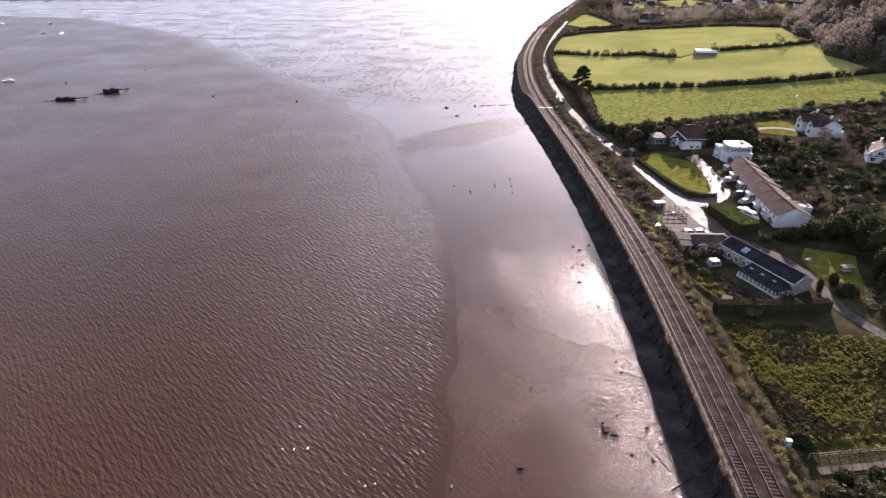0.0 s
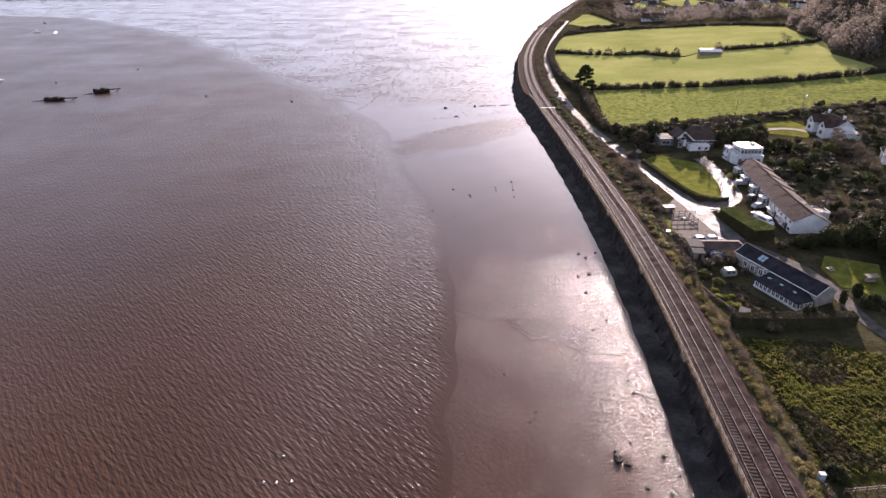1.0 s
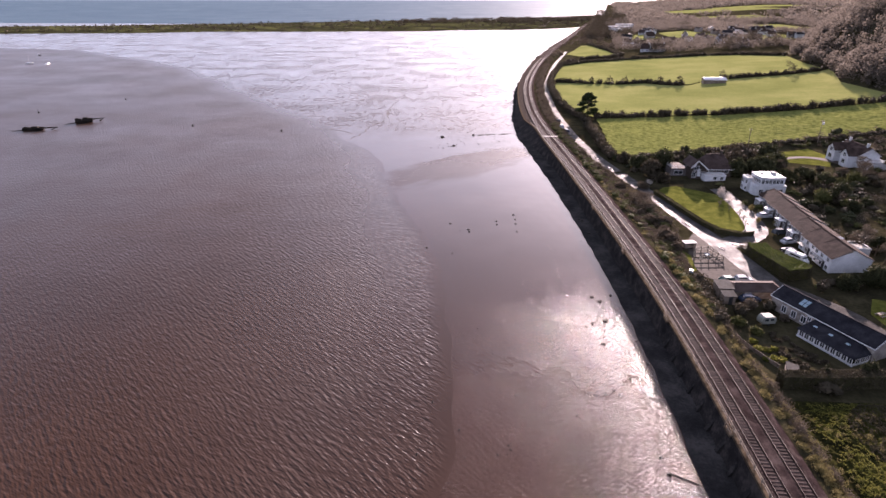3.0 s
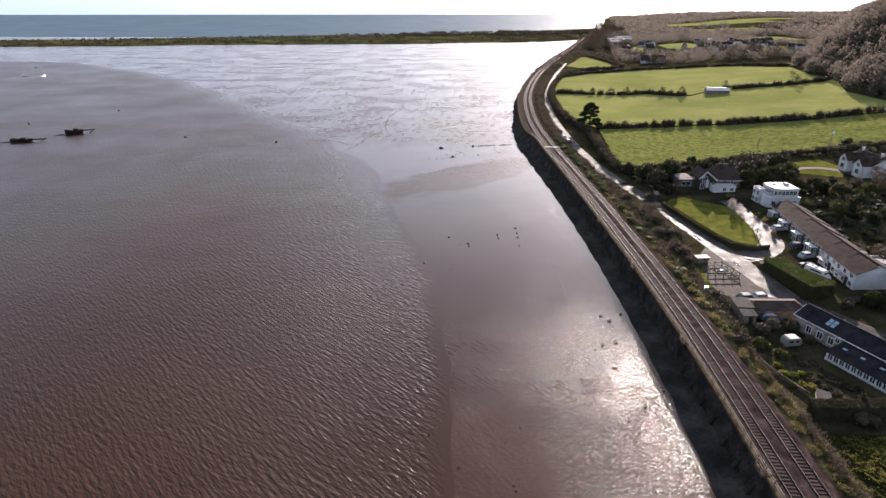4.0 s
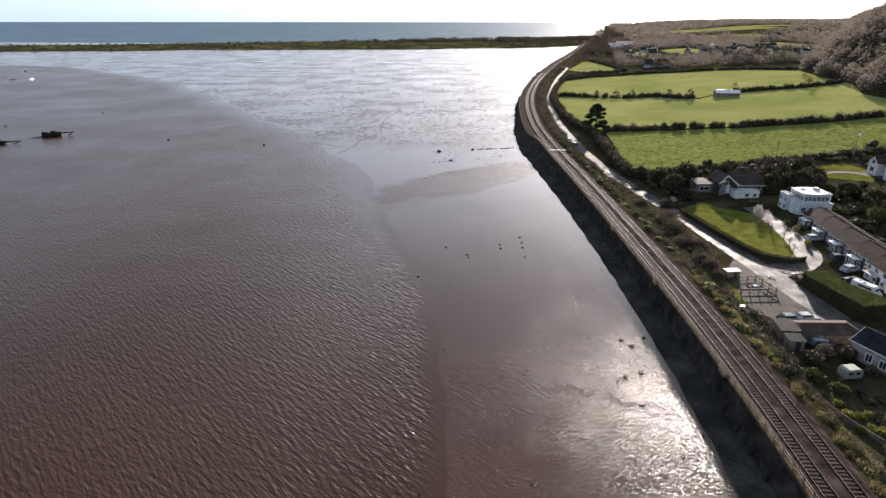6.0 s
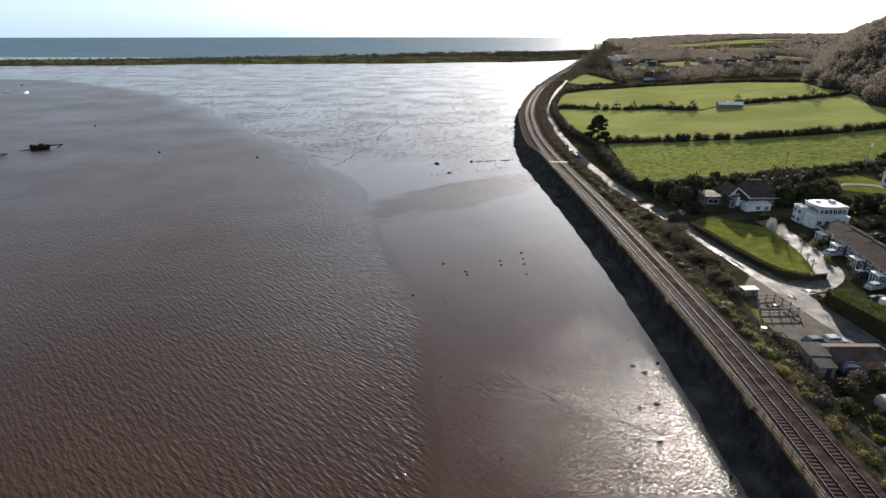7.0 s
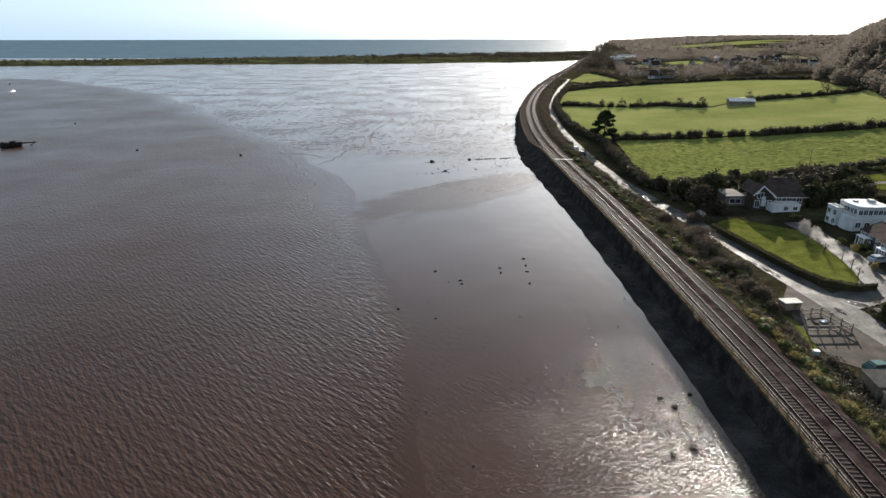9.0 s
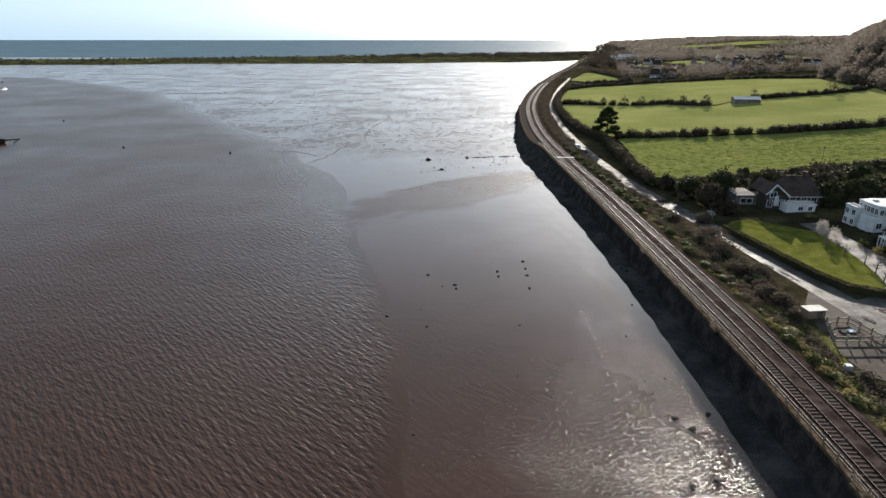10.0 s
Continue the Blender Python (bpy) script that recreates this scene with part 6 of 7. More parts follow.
garden_ = [(r_.uniform(54.5, 62.5), r_.uniform(100.5, 114), r_.uniform(0.5, 1.0), r_.uniform(0.3, 0.8)) for _ in range(46)]
garden_ = [q for q in garden_ if q[0] < 59.5 - 0.42 * (q[1] - 112) or q[1] < 101.5]
clump(garden_, L_hedge, "low dark plants in the cottage garden", "garden_plants", "plants", 9000, 0.16, 431, kind="stuff")
# lineside things
for x, y, h in ((48.5, 137.2, 1.9), (47.6, 58.0, 1.8)):
    cb = thing("lineside_cabinet", Matrix.Translation((x, y, gz(x, y))), "grey metal lineside cabinet on the bank", "cabinet", "lineside cabinets")
    part("body", boxes(((0, 0, h / 2 - 0.1), (0.75, 0.6, h + 0.2), 0, 0.03)), plain("cabinet_grey", (0.24, 0.29, 0.31), 0.5), cb)
    part("roof", boxes(((0, 0, h + 0.04), (0.82, 0.68, 0.08), 0, 0.02)), M_steel, cb)
    part("door", boxes(((-0.46, 0, h / 2), (0.04, 0.5, h * 0.8))), M_steel, cb)
fc = thing("foot_crossing", Matrix.Identity(4), "pale timber foot crossing over the tracks", "crossing")
for k in range(9):
    part("board", boxes(((float(xr(270.5)) - 0.6 + k * 0.78, 270.5, RZ - 0.03), (0.55, 1.3, 0.07))), M_concrete, fc)
lane = strip("farm_track", [(50.8, 54.6, 1.5), (56, 55.8, 1.3), (63, 57.0, 1.3), (75, 59.0, 1.4)], 2, M_gravel, "pale farm track beside the field", "track")
ff = thing("field_fence", Matrix.Identity(4), "post and rail fence along the farm track", "fence")
for k in range(14):
    px, py = 50.5 + 1.6 * k, 57.0 + 0.29 * k
    part("post", boxes(((px, py, gz(px, py) + 0.5), (0.12, 0.12, 1.3))), M_timber, ff)
for h in (0.5, 0.95):
    a_, b_ = Vector((50.5, 57.0, gz(50.5, 57) + h)), Vector((71.3, 60.8, gz(71.3, 60.8) + h))
    bm = bmesh.new()
    rod(bm, a_, b_, 0.05)
    part("rail", bm, M_timber, ff)
for k, (x, y, w, h) in enumerate([(54, 47.5, 3.4, 5), (60, 49, 3.6, 5.5), (66, 50, 3.6, 5.5), (50, 48, 2.4, 3.4), (57, 43, 3.6, 5), (64, 44, 3.8, 5.5), (71, 52, 3.4, 5.5), (50.4, 60.2, 1.6, 2.2), (76, 54, 3.4, 5.5), (70, 46, 3.8, 6), (53, 52.3, 1.6, 2.4), (58, 53.2, 1.6, 2.2), (63, 54.2, 1.6, 2.4)]):
    clump([(x, y, w, h)], L_green, "dark evergreen thicket beside the farm track", "thicket", "shrub", 2200, 0.3, 440 + k)


# ---- the foreshore ----
def rock(x, y, r, label="dark weed-covered boulder on the mud", seed=0, z=None):
    rr = np.random.default_rng(seed)
    bm = bmesh.new()
    bmesh.ops.create_icosphere(bm, subdivisions=2, radius=r)
    ph = rr.uniform(0, 6, 3)
    for v in bm.verts:
        d = v.co.normalized()
        v.co *= 1 + 0.25 * math.sin(3 * d.x + ph[0]) + 0.2 * math.sin(4 * d.y + ph[1]) + 0.1 * math.sin(9 * d.z + ph[2])
        v.co.z *= 0.6
    ob = part("boulder", bm, M_rock)
    ob.location = (x, y, (float(mud_z(np.array(x), np.array(y))) if z is None else z) + r * 0.12)
    return tagged(ob, label, "boulder", "boulders on the mud")


M_rock = mat("weedy_rock", [(0.008, 0.008, 0.007), (0.02, 0.017, 0.014), (0.036, 0.03, 0.025)], 1.0, 7, (0.6, 0.9), 0.5, spec=0.04)
for k, (x, y, r) in enumerate([(22.2, 63.0, 0.7), (23.2, 62.2, 0.5), (21.8, 64.6, 0.3), (29.6, 131.3, 0.35), (26.6, 128.2, 0.4), (26.3, 120, 0.4), (27.0, 100.5, 0.3), (31.2, 105.1, 0.3), (24.3, 111.3, 0.35), (23.6, 118.7, 0.35), (25.3, 130.3, 0.35), (30.5, 168.1, 0.5), (30.1, 177.7, 0.5), (29.4, 179, 0.45), (31, 170, 0.4),
                              (10.0, 181.8, 0.3), (10.2, 178, 0.28), (10.3, 174.5, 0.28), (10.4, 168.3, 0.28), (4.6, 176.1, 0.3), (4.8, 173.6, 0.3), (-3.5, 169.0, 0.3), (-3.2, 167.5, 0.28), (-9, 173.5, 0.3), (-14.2, 155.5, 0.28), (-13, 269, 0.6), (-4.7, 290.4, 0.7), (-19.1, 286.2, 0.9), (7.8, 54.0, 0.4), (27.5, 78.2, 0.35), (27.3, 81.5, 0.25), (23.6, 96.9, 0.25), (29.0, 64.0, 0.35), (25.2, 58.0, 0.3), (28.3, 57.0, 0.3), (30.2, 60.5, 0.25), (24.6, 66.5, 0.25)]):
    rock(x, y, r, seed=500 + k)
rk = np.random.default_rng(9)
for k in range(75):
    u = rk.random()
    rock(-30 + 44 * u + rk.normal(0, 3), 262 + 40 * rk.random() ** 1.3 + 6 * u, rk.uniform(0.1, 0.26), "small dark boulder on the wet sand", 560 + k)
for k in range(50):
    rock(rk.uniform(-10, 30), rk.uniform(60, 170), rk.uniform(0.08, 0.2), "small stone on the wet mud", 640 + k)
for k, (x, y) in enumerate([(-2.3, 49.9), (-15, 49), (-13.6, 49.4), (-25.3, 55.5), (-27.4, 55.1), (-29.2, 55.0), (-28, 60)]):
    rock(x, y, 0.22, "pale stone standing out of the shallow water", 700 + k, 0.02).data.materials[0] = M_concrete
# driftwood on the mud
for a_, b_ in (((27.6, 78.6, 0.12), (31.2, 76.6, 0.15)), ((28.6, 58.5, 0.1), (30.6, 54.5, 0.12)), ((29.5, 51.6, 0.1), (33.0, 54.0, 0.3))):
    bm = bmesh.new()
    rod(bm, a_, b_, 0.1, 7, 0.05)
    rod(bm, Vector(a_).lerp(Vector(b_), 0.6), Vector(a_).lerp(Vector(b_), 0.6) + Vector((0.5, 0.7, 0.25)), 0.05, 5, 0.02)
    tagged(part("driftwood", bm, M_rock), "dark driftwood branch lying on the mud", "driftwood", "driftwood")


def hulk(name, x, y, turn, L, W, H, label, mast):
    """The black remains of a timber hull, half sunk."""
    h = thing(name, Matrix.Translation((x, y, -0.15)) @ Matrix.Rotation(radians(turn), 4, "Z"), label, "wreck", "wrecks")
    bm = bmesh.new()
    n_ = 12
    rings = []
    for k in range(n_ + 1):
        u = k / n_
        w = W / 2 * max(0.12, math.sin(math.pi * min(0.98, 0.12 + 0.8 * u)) ** 0.6)
        hh = H * (0.75 + 0.35 * (u - 0.5) ** 2 * 4) * (1 + 0.12 * math.sin(11 * u))
        xx = (u - 0.5) * L
        rings.append([bm.verts.new(p) for p in ((xx, -w * 0.8, 0), (xx, -w, hh * 0.6), (xx, -w * 0.97, hh), (xx, -w * 0.8, hh), (xx, -w * 0.75, hh * 0.55), (xx, w * 0.75, hh * 0.55), (xx, w * 0.8, hh), (xx, w * 0.97, hh), (xx, w, hh * 0.6), (xx, w * 0.8, 0))])
    for p, q in zip(rings[:-1], rings[1:]):
        for k in range(9):
            bm.faces.new((p[k], p[k + 1], q[k + 1], q[k]))
    bm.faces.new(rings[0])
    bm.faces.new(rings[-1])
    part("hull", bm, M_rock, h)
    part("deck_house", boxes(((L * 0.1, 0, H * 1.0), (L * 0.3, W * 0.6, H * 0.5), 0, 0.1), ((-L * 0.22, 0, H * 0.85), (L * 0.2, W * 0.5, H * 0.3), 0, 0.08)), M_rock, h)
    bm = bmesh.new()
    rod(bm, (L * 0.45, 0, H * 0.7), (L * 0.45 + mast, 0.6, H * 0.75), 0.35, 8, 0.18)
    rod(bm, (L * 0.45 + mast * 0.5, 0.3, 0), (L * 0.45 + mast * 0.9, 0.5, H * 0.7), 0.2, 6, 0.15)
    part("fallen_mast", bm, M_rock, h)
    bm = bmesh.new()
    rod(bm, (-L * 0.5, 0, H * 0.2), (-L * 0.5 - mast * 0.8, -1.5, 0.1), 0.2, 6, 0.1)
    part("timber", bm, M_rock, h)
    return h


hulk("wreck", -211, 307.5, 30, 8.0, 4.2, 2.2, "black rotting timber hulk lying in shallow water", 6)
hulk("wreck", -224, 287.3, 12, 9.5, 3.6, 1.6, "low black rotting timber hulk half sunk", 7)
M_hull = plain("boat_white", (0.75, 0.75, 0.75), 0.35)
for k, (x, y, L) in enumerate([(-293, 334, 6.5), (-445, 575, 7), (-424, 572, 8), (-497, 658, 7), (-554, 655, 7)]):
    b_ = thing("moored_boat", Matrix.Translation((x, y, -0.1)) @ Matrix.Rotation(radians(20 + 40 * k), 4, "Z"), "small white moored boat on the tidal water" if k != 3 else "dark moored boat on the tidal water", "boat", "moored boats")
    bm = bmesh.new()
    rings = []
    for j in range(9):
        u = j / 8
        w = 1.1 * math.sin(math.pi * (0.25 + 0.72 * u)) ** 0.8
        rings.append([bm.verts.new(((u - 0.5) * L, s_ * w * f_, z_)) for s_, f_, z_ in ((-1, 0.4, -0.2), (-1, 1.0, 0.9 + 0.3 * u), (1, 1.0, 0.9 + 0.3 * u), (1, 0.4, -0.2))])
    for p, q in zip(rings[:-1], rings[1:]):
        for j in range(4):
            bm.faces.new((p[j], p[(j + 1) % 4], q[(j + 1) % 4], q[j]))
    bm.faces.new(rings[0]), bm.faces.new(rings[-1])
    part("hull", bm, M_hull if k != 3 else M_dark, b_)
    part("cabin", boxes(((0.3, 0, 1.3), (L * 0.35, 1.3, 0.9), 0, 0.1)), M_trim, b_)
    bm = bmesh.new()
    rod(bm, (0, 0, 1.0), (0, 0, 1.2 + L * (1.0 if k else 0.3)), 0.06)
    part("mast", bm, M_steel, b_)
for k, (x, y) in enumerate([(-253.9, 330.9), (-230.7, 379.1), (-149.2, 302.1), (-99.6, 293.4)]):
    bm = bmesh.new()
    bmesh.ops.create_uvsphere(bm, u_segments=12, v_segments=8, radius=0.5)
    rod(bm, (0, 0, 0.3), (0, 0, 2.2 if k == 0 else 0.9), 0.06)
    ob = tagged(part("buoy", bm, M_rock), "dark mooring buoy floating on shallow water", "buoy", "buoys")
    ob.location = (x, y, 0.12)

# water-filled ruts across the mud
M_puddle = wet_sheet("still_puddle", [(0.035, 0.02, 0.014), (0.05, 0.03, 0.022)], (0.06, 0.12), [(1.6, 0.28, (1, 1, 1), 0), (5, 0.06, (1, 1, 1), 0)], 0.1, 0.2, spec=0.7)
ru = np.random.default_rng(15)
pv, pf = [], []
for line in ([(18.5, 162), (19.2, 142), (19.9, 120), (19.7, 95)], [(10.4, 137), (12.6, 116), (13.5, 103), (13.7, 92)]):
    P = np.array(line)
    s_ = np.r_[0, np.cumsum(np.hypot(*np.diff(P, axis=0).T))]
    t = 0.0
    while t < s_[-1]:
        cx, cy = np.interp(t, s_, P[:, 0]) + ru.normal(0, 0.25), np.interp(t, s_, P[:, 1])
        a_, b_ = ru.uniform(0.1, 0.26), ru.uniform(0.2, 0.55)
        n0 = len(pv)
        for k in range(8):
            q = k * math.tau / 8
            x, y = cx + a_ * math.cos(q) * ru.uniform(0.7, 1.2), cy + b_ * math.sin(q) * ru.uniform(0.7, 1.2)
            pv.append((x, y, float(mud_z(np.array(x), np.array(y))) + 0.03))
        pf.append(list(range(n0, n0 + 8)))
        t += ru.uniform(1.0, 3.6)
tagged(raw("rut_puddles", pv, pf, M_puddle), "shining water in old wheel ruts across the mud", "puddles", kind="stuff")

# drainage creeks winding over the far flats
M_creek = mat("creek_mud", [(0.016, 0.011, 0.009), (0.026, 0.018, 0.014), (0.04, 0.028, 0.022)], 0.3, 2.0, (0.45, 0.75), 0.5, 3, spec=0.15)
CREEKS = [([(-63, 276), (-60, 290), (-57, 306), (-52, 330), (-57, 362), (-52, 395), (-56, 425)], 0.9), ([(-95, 305), (-84, 298), (-74, 300), (-64, 290)], 0.9), ([(-330, 545), (-270, 552), (-220, 547), (-171, 551), (-125, 563), (-70, 560)], 1.6), ([(-420, 690), (-330, 668), (-250, 676), (-180, 690), (-90, 700)], 2.2),
          ([(-112, 345), (-100, 352), (-92, 372), (-70, 392)], 0.8), ([(-60, 640), (-20, 600), (-8, 560), (-22, 520)], 1.2), ([(-250, 860), (-120, 840), (-20, 850), (60, 830)], 2.5), ([(-560, 800), (-420, 790), (-300, 806), (-200, 800)], 2.4), ([(-30, 430), (-18, 455), (-24, 480), (-10, 500)], 0.7)]
for k, (line, w) in enumerate(CREEKS):
    P = np.array(line, float)
    s_ = np.r_[0, np.cumsum(np.hypot(*np.diff(P, axis=0).T))]
    t = np.arange(0, s_[-1], 1.5)
    X = np.interp(t, s_, P[:, 0]) + 1.8 * soft_noise(t, t * 0, 0.12, 40 + k) + 0.8 * soft_noise(t, t * 0, 0.5, 60 + k)
    Y = np.interp(t, s_, P[:, 1]) + 1.8 * soft_noise(t, t * 0 + 9, 0.12, 50 + k)
    half = 0.5 * w * np.clip(0.5 + 0.35 * soft_noise(t, t * 0, 0.3, 70 + k), 0.12, 1) * np.minimum(1, np.minimum(t, s_[-1] - t) / 12 + 0.1)
    dx, dy = np.gradient(X), np.gradient(Y)
    q = np.hypot(dx, dy) + 1e-6
    VX_, VY_ = (X[:, None] + np.array([-1, 0, 1]) * (half * dy / q)[:, None], Y[:, None] - np.array([-1, 0, 1]) * (half * dx / q)[:, None])
    VZ_ = np.maximum(mud_z(VX_, VY_), 0.0) + np.array([0.035, 0.02, 0.035])
    i = np.arange(VX_.size).reshape(VX_.shape)
    tagged(raw("creek", np.stack([VX_, VY_, VZ_], -1).reshape(-1, 3), np.stack([i[:-1, :-1], i[:-1, 1:], i[1:, 1:], i[1:, :-1]], -1).reshape(-1, 4), M_creek, smooth=True), "narrow dark drainage creek in the mudflat", "creek", kind="structure")
# low groyne of weedy stones running out from the wall
for k in range(46):
    u = rk.random()
    rock(-3 + 17 * u + rk.normal(0, 0.3), 291 + 4.6 * u + rk.normal(0, 0.5), rk.uniform(0.14, 0.34), "dark weedy stone in a low groyne", 800 + k)

# rain puddles on the lane's verge
for x, y, a_, b_, w in ((58.0, 171.5, 0.5, 2.6, 14), (56.6, 176.5, 0.35, 1.4, 14), (61.8, 154.5, 0.5, 1.3, 10), (66.5, 157.5, 0.9, 1.6, 60), (47.2, 229, 0.6, 2.2, 20), (45.0, 241, 0.5, 2.0, 14)):
    bm = bmesh.new()
    c_, s2 = math.cos(radians(w)), math.sin(radians(w))
    ring_ = []
    for k in range(18):
        q = k * math.tau / 18
        u, v_ = a_ * math.cos(q) * ru.uniform(0.75, 1.2), b_ * math.sin(q) * ru.uniform(0.8, 1.15)
        px_, py_ = x + u * c_ - v_ * s2, y + u * s2 + v_ * c_
        ring_.append(bm.verts.new((px_, py_, gz(px_, py_) + 0.15)))
    bm.faces.new(ring_)
    tagged(part("puddle", bm, M_puddle), "shallow rain puddle shining beside the lane", "puddle", "puddles", "structure")

# scrub on the far spit
rs = np.random.default_rng(33)
n_ = 3600
t = rs.random(n_)
px = np.interp(t, np.linspace(0, 1, 120), sx_)
pw = np.interp(t, np.linspace(0, 1, 120), sw_)
u = np.clip(rs.normal(0.45, 0.28, n_), 0.05, 0.92)
py = np.interp(t, np.linspace(0, 1, 120), sy_) + u * pw
ok = px > -1150
px, py, u = px[ok], py[ok], u[ok]
hgt = rs.uniform(0.5, 2.6, len(px)) * (1 + 1.7 * smooth(-420, -60, px) * (u > 0.5))
rad = np.stack([hgt * 1.5, hgt * 1.3, hgt * 0.5], -1)
v, f = leaves(np.stack([px, py, 2.4 + hgt * 0.4], -1), rad, 60000, 1.3, 34)
v[:, 2] = np.maximum(v[:, 2], 1.5)
tagged(raw("spit_scrub", v, f, L_hedge), "dark low scrub and trees along the spit", "scrub", kind="stuff")

# planting before the terrace
for k, (x, y, w, h) in enumerate([(80.6, 184.0, 1.1, 1.9), (80.9, 188.5, 1.2, 1.6), (78.4, 173.6, 0.8, 1.7), (81.8, 181.0, 0.9, 1.3), (82.4, 171.8, 0.9, 1.4)]):
    clump([(x, y, w, h)], (L_straw, L_olive)[k % 2], "spiky garden shrub beside the drive", "garden_shrub", "shrub", 420, 0.24, 770 + k, thin=0.3)
# poles carrying wires


def utility_pole(x, y, h, label, lamp=False):
    p = thing("utility_pole", Matrix.Translation((x, y, gz(x, y))), label, "pole", "utility poles")
    bm = bmesh.new()
    rod(bm, (0, 0, -0.3), (0, 0, h), 0.14, 8, 0.1)
    part("mast", bm, M_timber, p)
    part("crossarm", boxes(((0, 0, h - 0.5), (1.8, 0.1, 0.12), 20)), M_timber, p)
    for q in (-0.75, 0, 0.75):
        bm = bmesh.new()
        rod(bm, (q * 0.94, q * 0.34, h - 0.44), (q * 0.94, q * 0.34, h - 0.25), 0.05)
        part("insulator", bm, M_trim, p)
    if lamp:
        part("transformer", boxes(((0.3, -0.2, h - 1.3), (0.7, 0.6, 0.9), 20, 0.05)), M_trim, p, "pale grey transformer box")
    return p


utility_pole(112.2, 265.3, 6.5, "dark timber utility pole at the pasture's edge")
utility_pole(138.4, 262.0, 9.5, "tall timber utility pole with a pale box", True)


def picnic_table(x, y, turn):
    t = thing("picnic_table", Matrix.Translation((x, y, gz(x, y) + 0.07)) @ Matrix.Rotation(radians(turn), 4, "Z"), "weathered timber picnic table on the cottage lawn", "table")
    for q in (-0.3, -0.1, 0.1, 0.3):
        part("board", boxes(((0, q, 0.74), (1.8, 0.17, 0.04))), M_pale_timber, t)
    for q in (-0.7, 0.7):
        part("seat", boxes(((0, q, 0.44), (1.8, 0.26, 0.04))), M_pale_timber, t)
    for u in (-0.6, 0.6):
        bm = bmesh.new()
        rod(bm, (u, -0.8, 0), (u, -0.25, 0.72), 0.045)
        rod(bm, (u, 0.8, 0), (u, 0.25, 0.72), 0.045)
        rod(bm, (u, -0.8, 0.4), (u, 0.8, 0.4), 0.04)
        part("leg_frame", bm, M_timber, t)
    return t


def swing_seat(x, y, turn):
    t = thing("garden_swing_seat", Matrix.Translation((x, y, gz(x, y) + 0.07)) @ Matrix.Rotation(radians(turn), 4, "Z"), "pale garden swing seat under a canopy frame", "garden seat")
    for u in (-1.3, 1.3):
        bm = bmesh.new()
        rod(bm, (u, -0.8, 0), (u, 0, 1.8), 0.05)
        rod(bm, (u, 0.8, 0), (u, 0, 1.8), 0.05)
        part("side_frame", bm, M_dark, t)
    part("seat", boxes(((0, 0, 0.5), (2.2, 0.6, 0.12), 0, 0.03)), M_concrete, t)
    part("backrest", boxes(((0, 0.32, 0.85), (2.2, 0.12, 0.6), 0, 0.03)), M_concrete, t)
    bm = bmesh.new()
    slab(bm, [(-1.5, -0.7, 1.75), (1.5, -0.7, 1.75), (1.5, 0.7, 1.95), (-1.5, 0.7, 1.95)], 0.05)
    part("canopy", bm, M_timber, t)
    return t

picnic_table(80.6, 121.0, 25)
swing_seat(86.2, 115.2, 10)
clump([(76.2, 106.8, 0.9, 3.2)], L_green, "narrow dark conifer beside the cottage", "conifer", "tree", 900, 0.2, 781)
clump([(81.2, 105.6, 2.4, 2.6)], L_green, "large round dark garden bush", "garden_shrub", "shrub", 2200, 0.22, 782)

# ---- undergrowth between the houses, lanes and fields ----
ROADP = np.array([(p[0], p[1]) for p in ROAD])


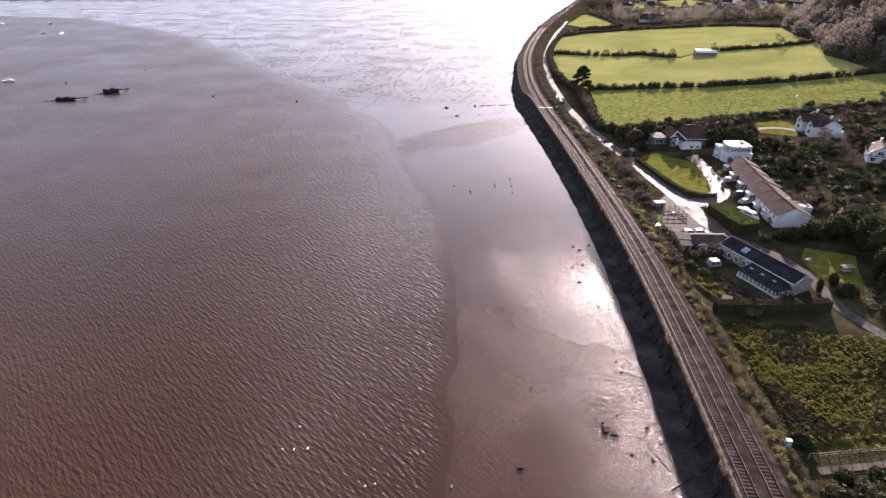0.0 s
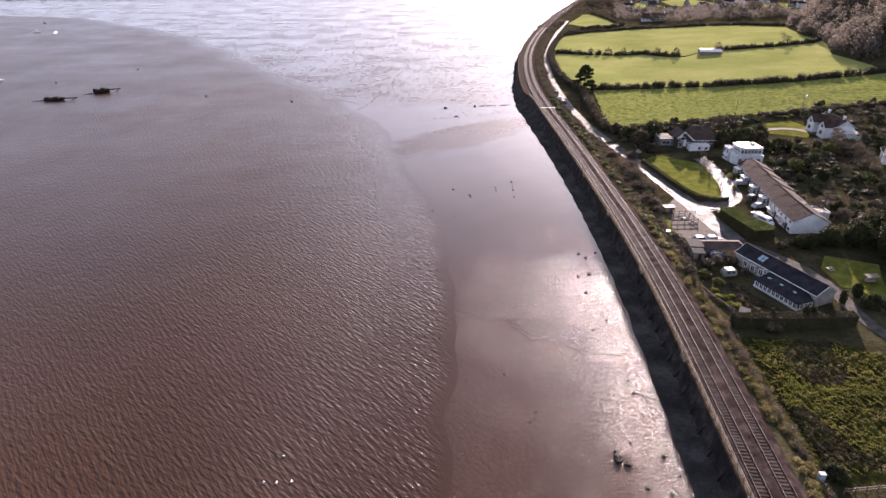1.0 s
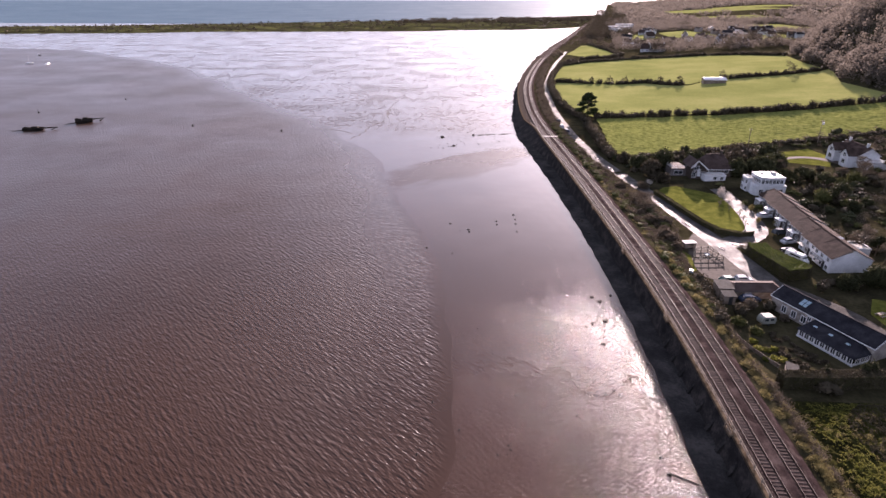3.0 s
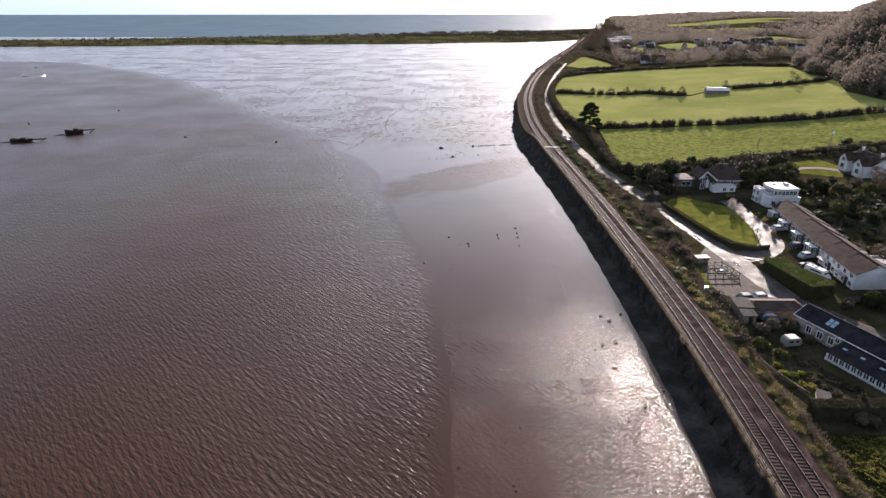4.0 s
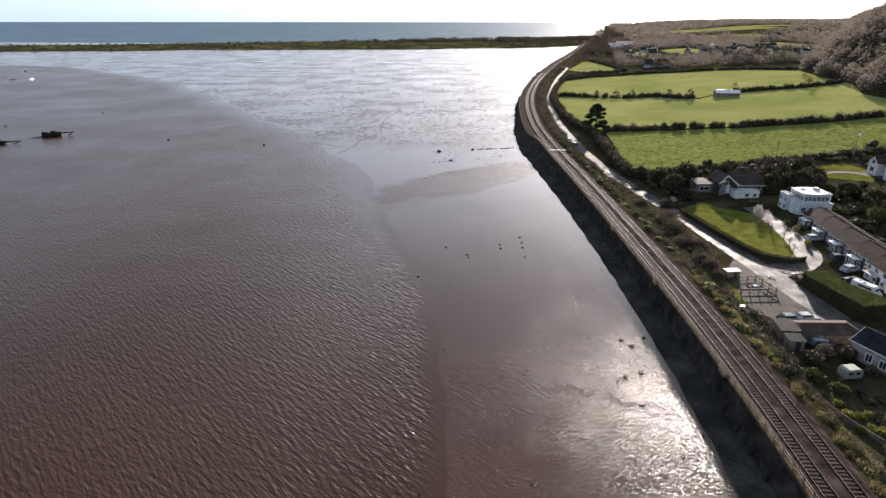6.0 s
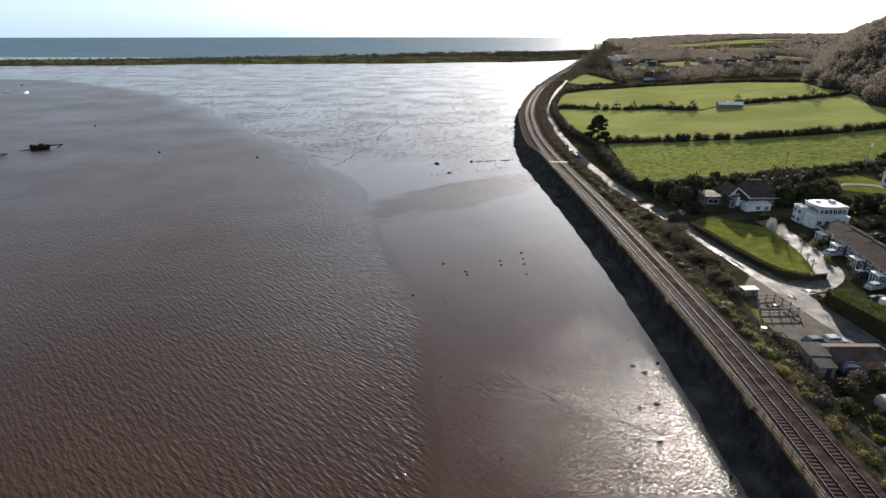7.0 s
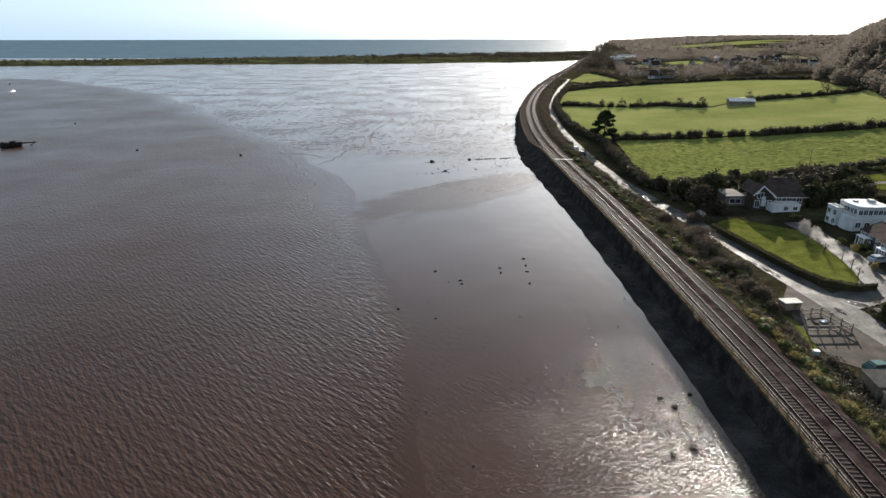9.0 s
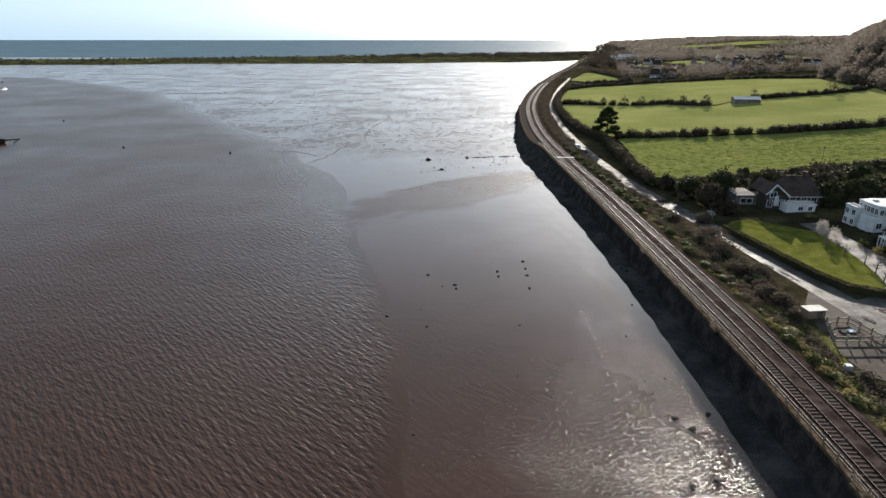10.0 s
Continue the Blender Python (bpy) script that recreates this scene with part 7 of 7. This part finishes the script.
def clear_of(x, y):
    """True where rough undergrowth may grow."""
    ok = np.ones(len(x), bool)
    for p, q in zip(ROADP[:-1], ROADP[1:]):
        d = q - p
        t = np.clip(((x - p[0]) * d[0] + (y - p[1]) * d[1]) / (d @ d), 0, 1)
        ok &= np.hypot(x - p[0] - t * d[0], y - p[1] - t * d[1]) > 4.2
    for x0, x1, y0, y1 in ((54, 80, 158, 213), (70, 93, 136, 182), (81, 98, 193, 208), (64, 92, 210, 230), (59, 80, 99, 128), (49, 65, 99, 139), (48, 66, 138, 168), (123, 144, 220, 246), (132, 147, 190, 204), (112, 136, 226, 256), (76, 97, 106, 133), (49, 90, 50, 96)):
        ok &= ~((x > x0) & (x < x1) & (y > y0) & (y < y1))
    ok &= x > xr(y) + 15
    ok &= y < 243 + 0.32 * (x - 53)
    return ok


ru2 = np.random.default_rng(91)
for k, (lm, label, n_, hr, wr, cnt, sz) in enumerate([(L_hedge, "dark winter undergrowth between the gardens", 760, (0.8, 2.6), (1.2, 3.0), 130000, 0.21), (L_brown, "brown leafless undergrowth between the gardens", 640, (0.8, 3.0), (1.2, 3.0), 110000, 0.2), (L_olive, "olive-green undergrowth between the gardens", 420, (0.6, 1.8), (1.0, 2.4), 90000, 0.18), (L_green, "dark green undergrowth between the gardens", 420, (1.0, 3.0), (1.2, 2.8), 80000, 0.21)]):
    x, y = ru2.uniform(45, 230, n_ * 2), ru2.uniform(40, 300, n_ * 2)
    ok = clear_of(x, y)
    x, y = x[ok][:n_], y[ok][:n_]
    clump(np.stack([x, y, ru2.uniform(*wr, len(x)), ru2.uniform(*hr, len(x))], -1), lm, label, "undergrowth", "undergrowth", cnt, sz, 900 + k, thin=0.5 if k == 1 else 1.0, kind="stuff")
n_ = 0
while n_ < 60:
    x, y = ru2.uniform(90, 230), ru2.uniform(95, 235)
    if not clear_of(np.array([x]), np.array([y]))[0] or x > 128 + 0.35 * (y - 60):
        continue
    bare = n_ % 2 == 0
    h = ru2.uniform(4, 8)
    tree(x, y, h, h * 0.42, L_brown if bare else L_green, "bare winter garden tree on the slope" if bare else "dark evergreen garden tree on the slope", 960 + n_, 0.24, 2600, bare)
    n_ += 1
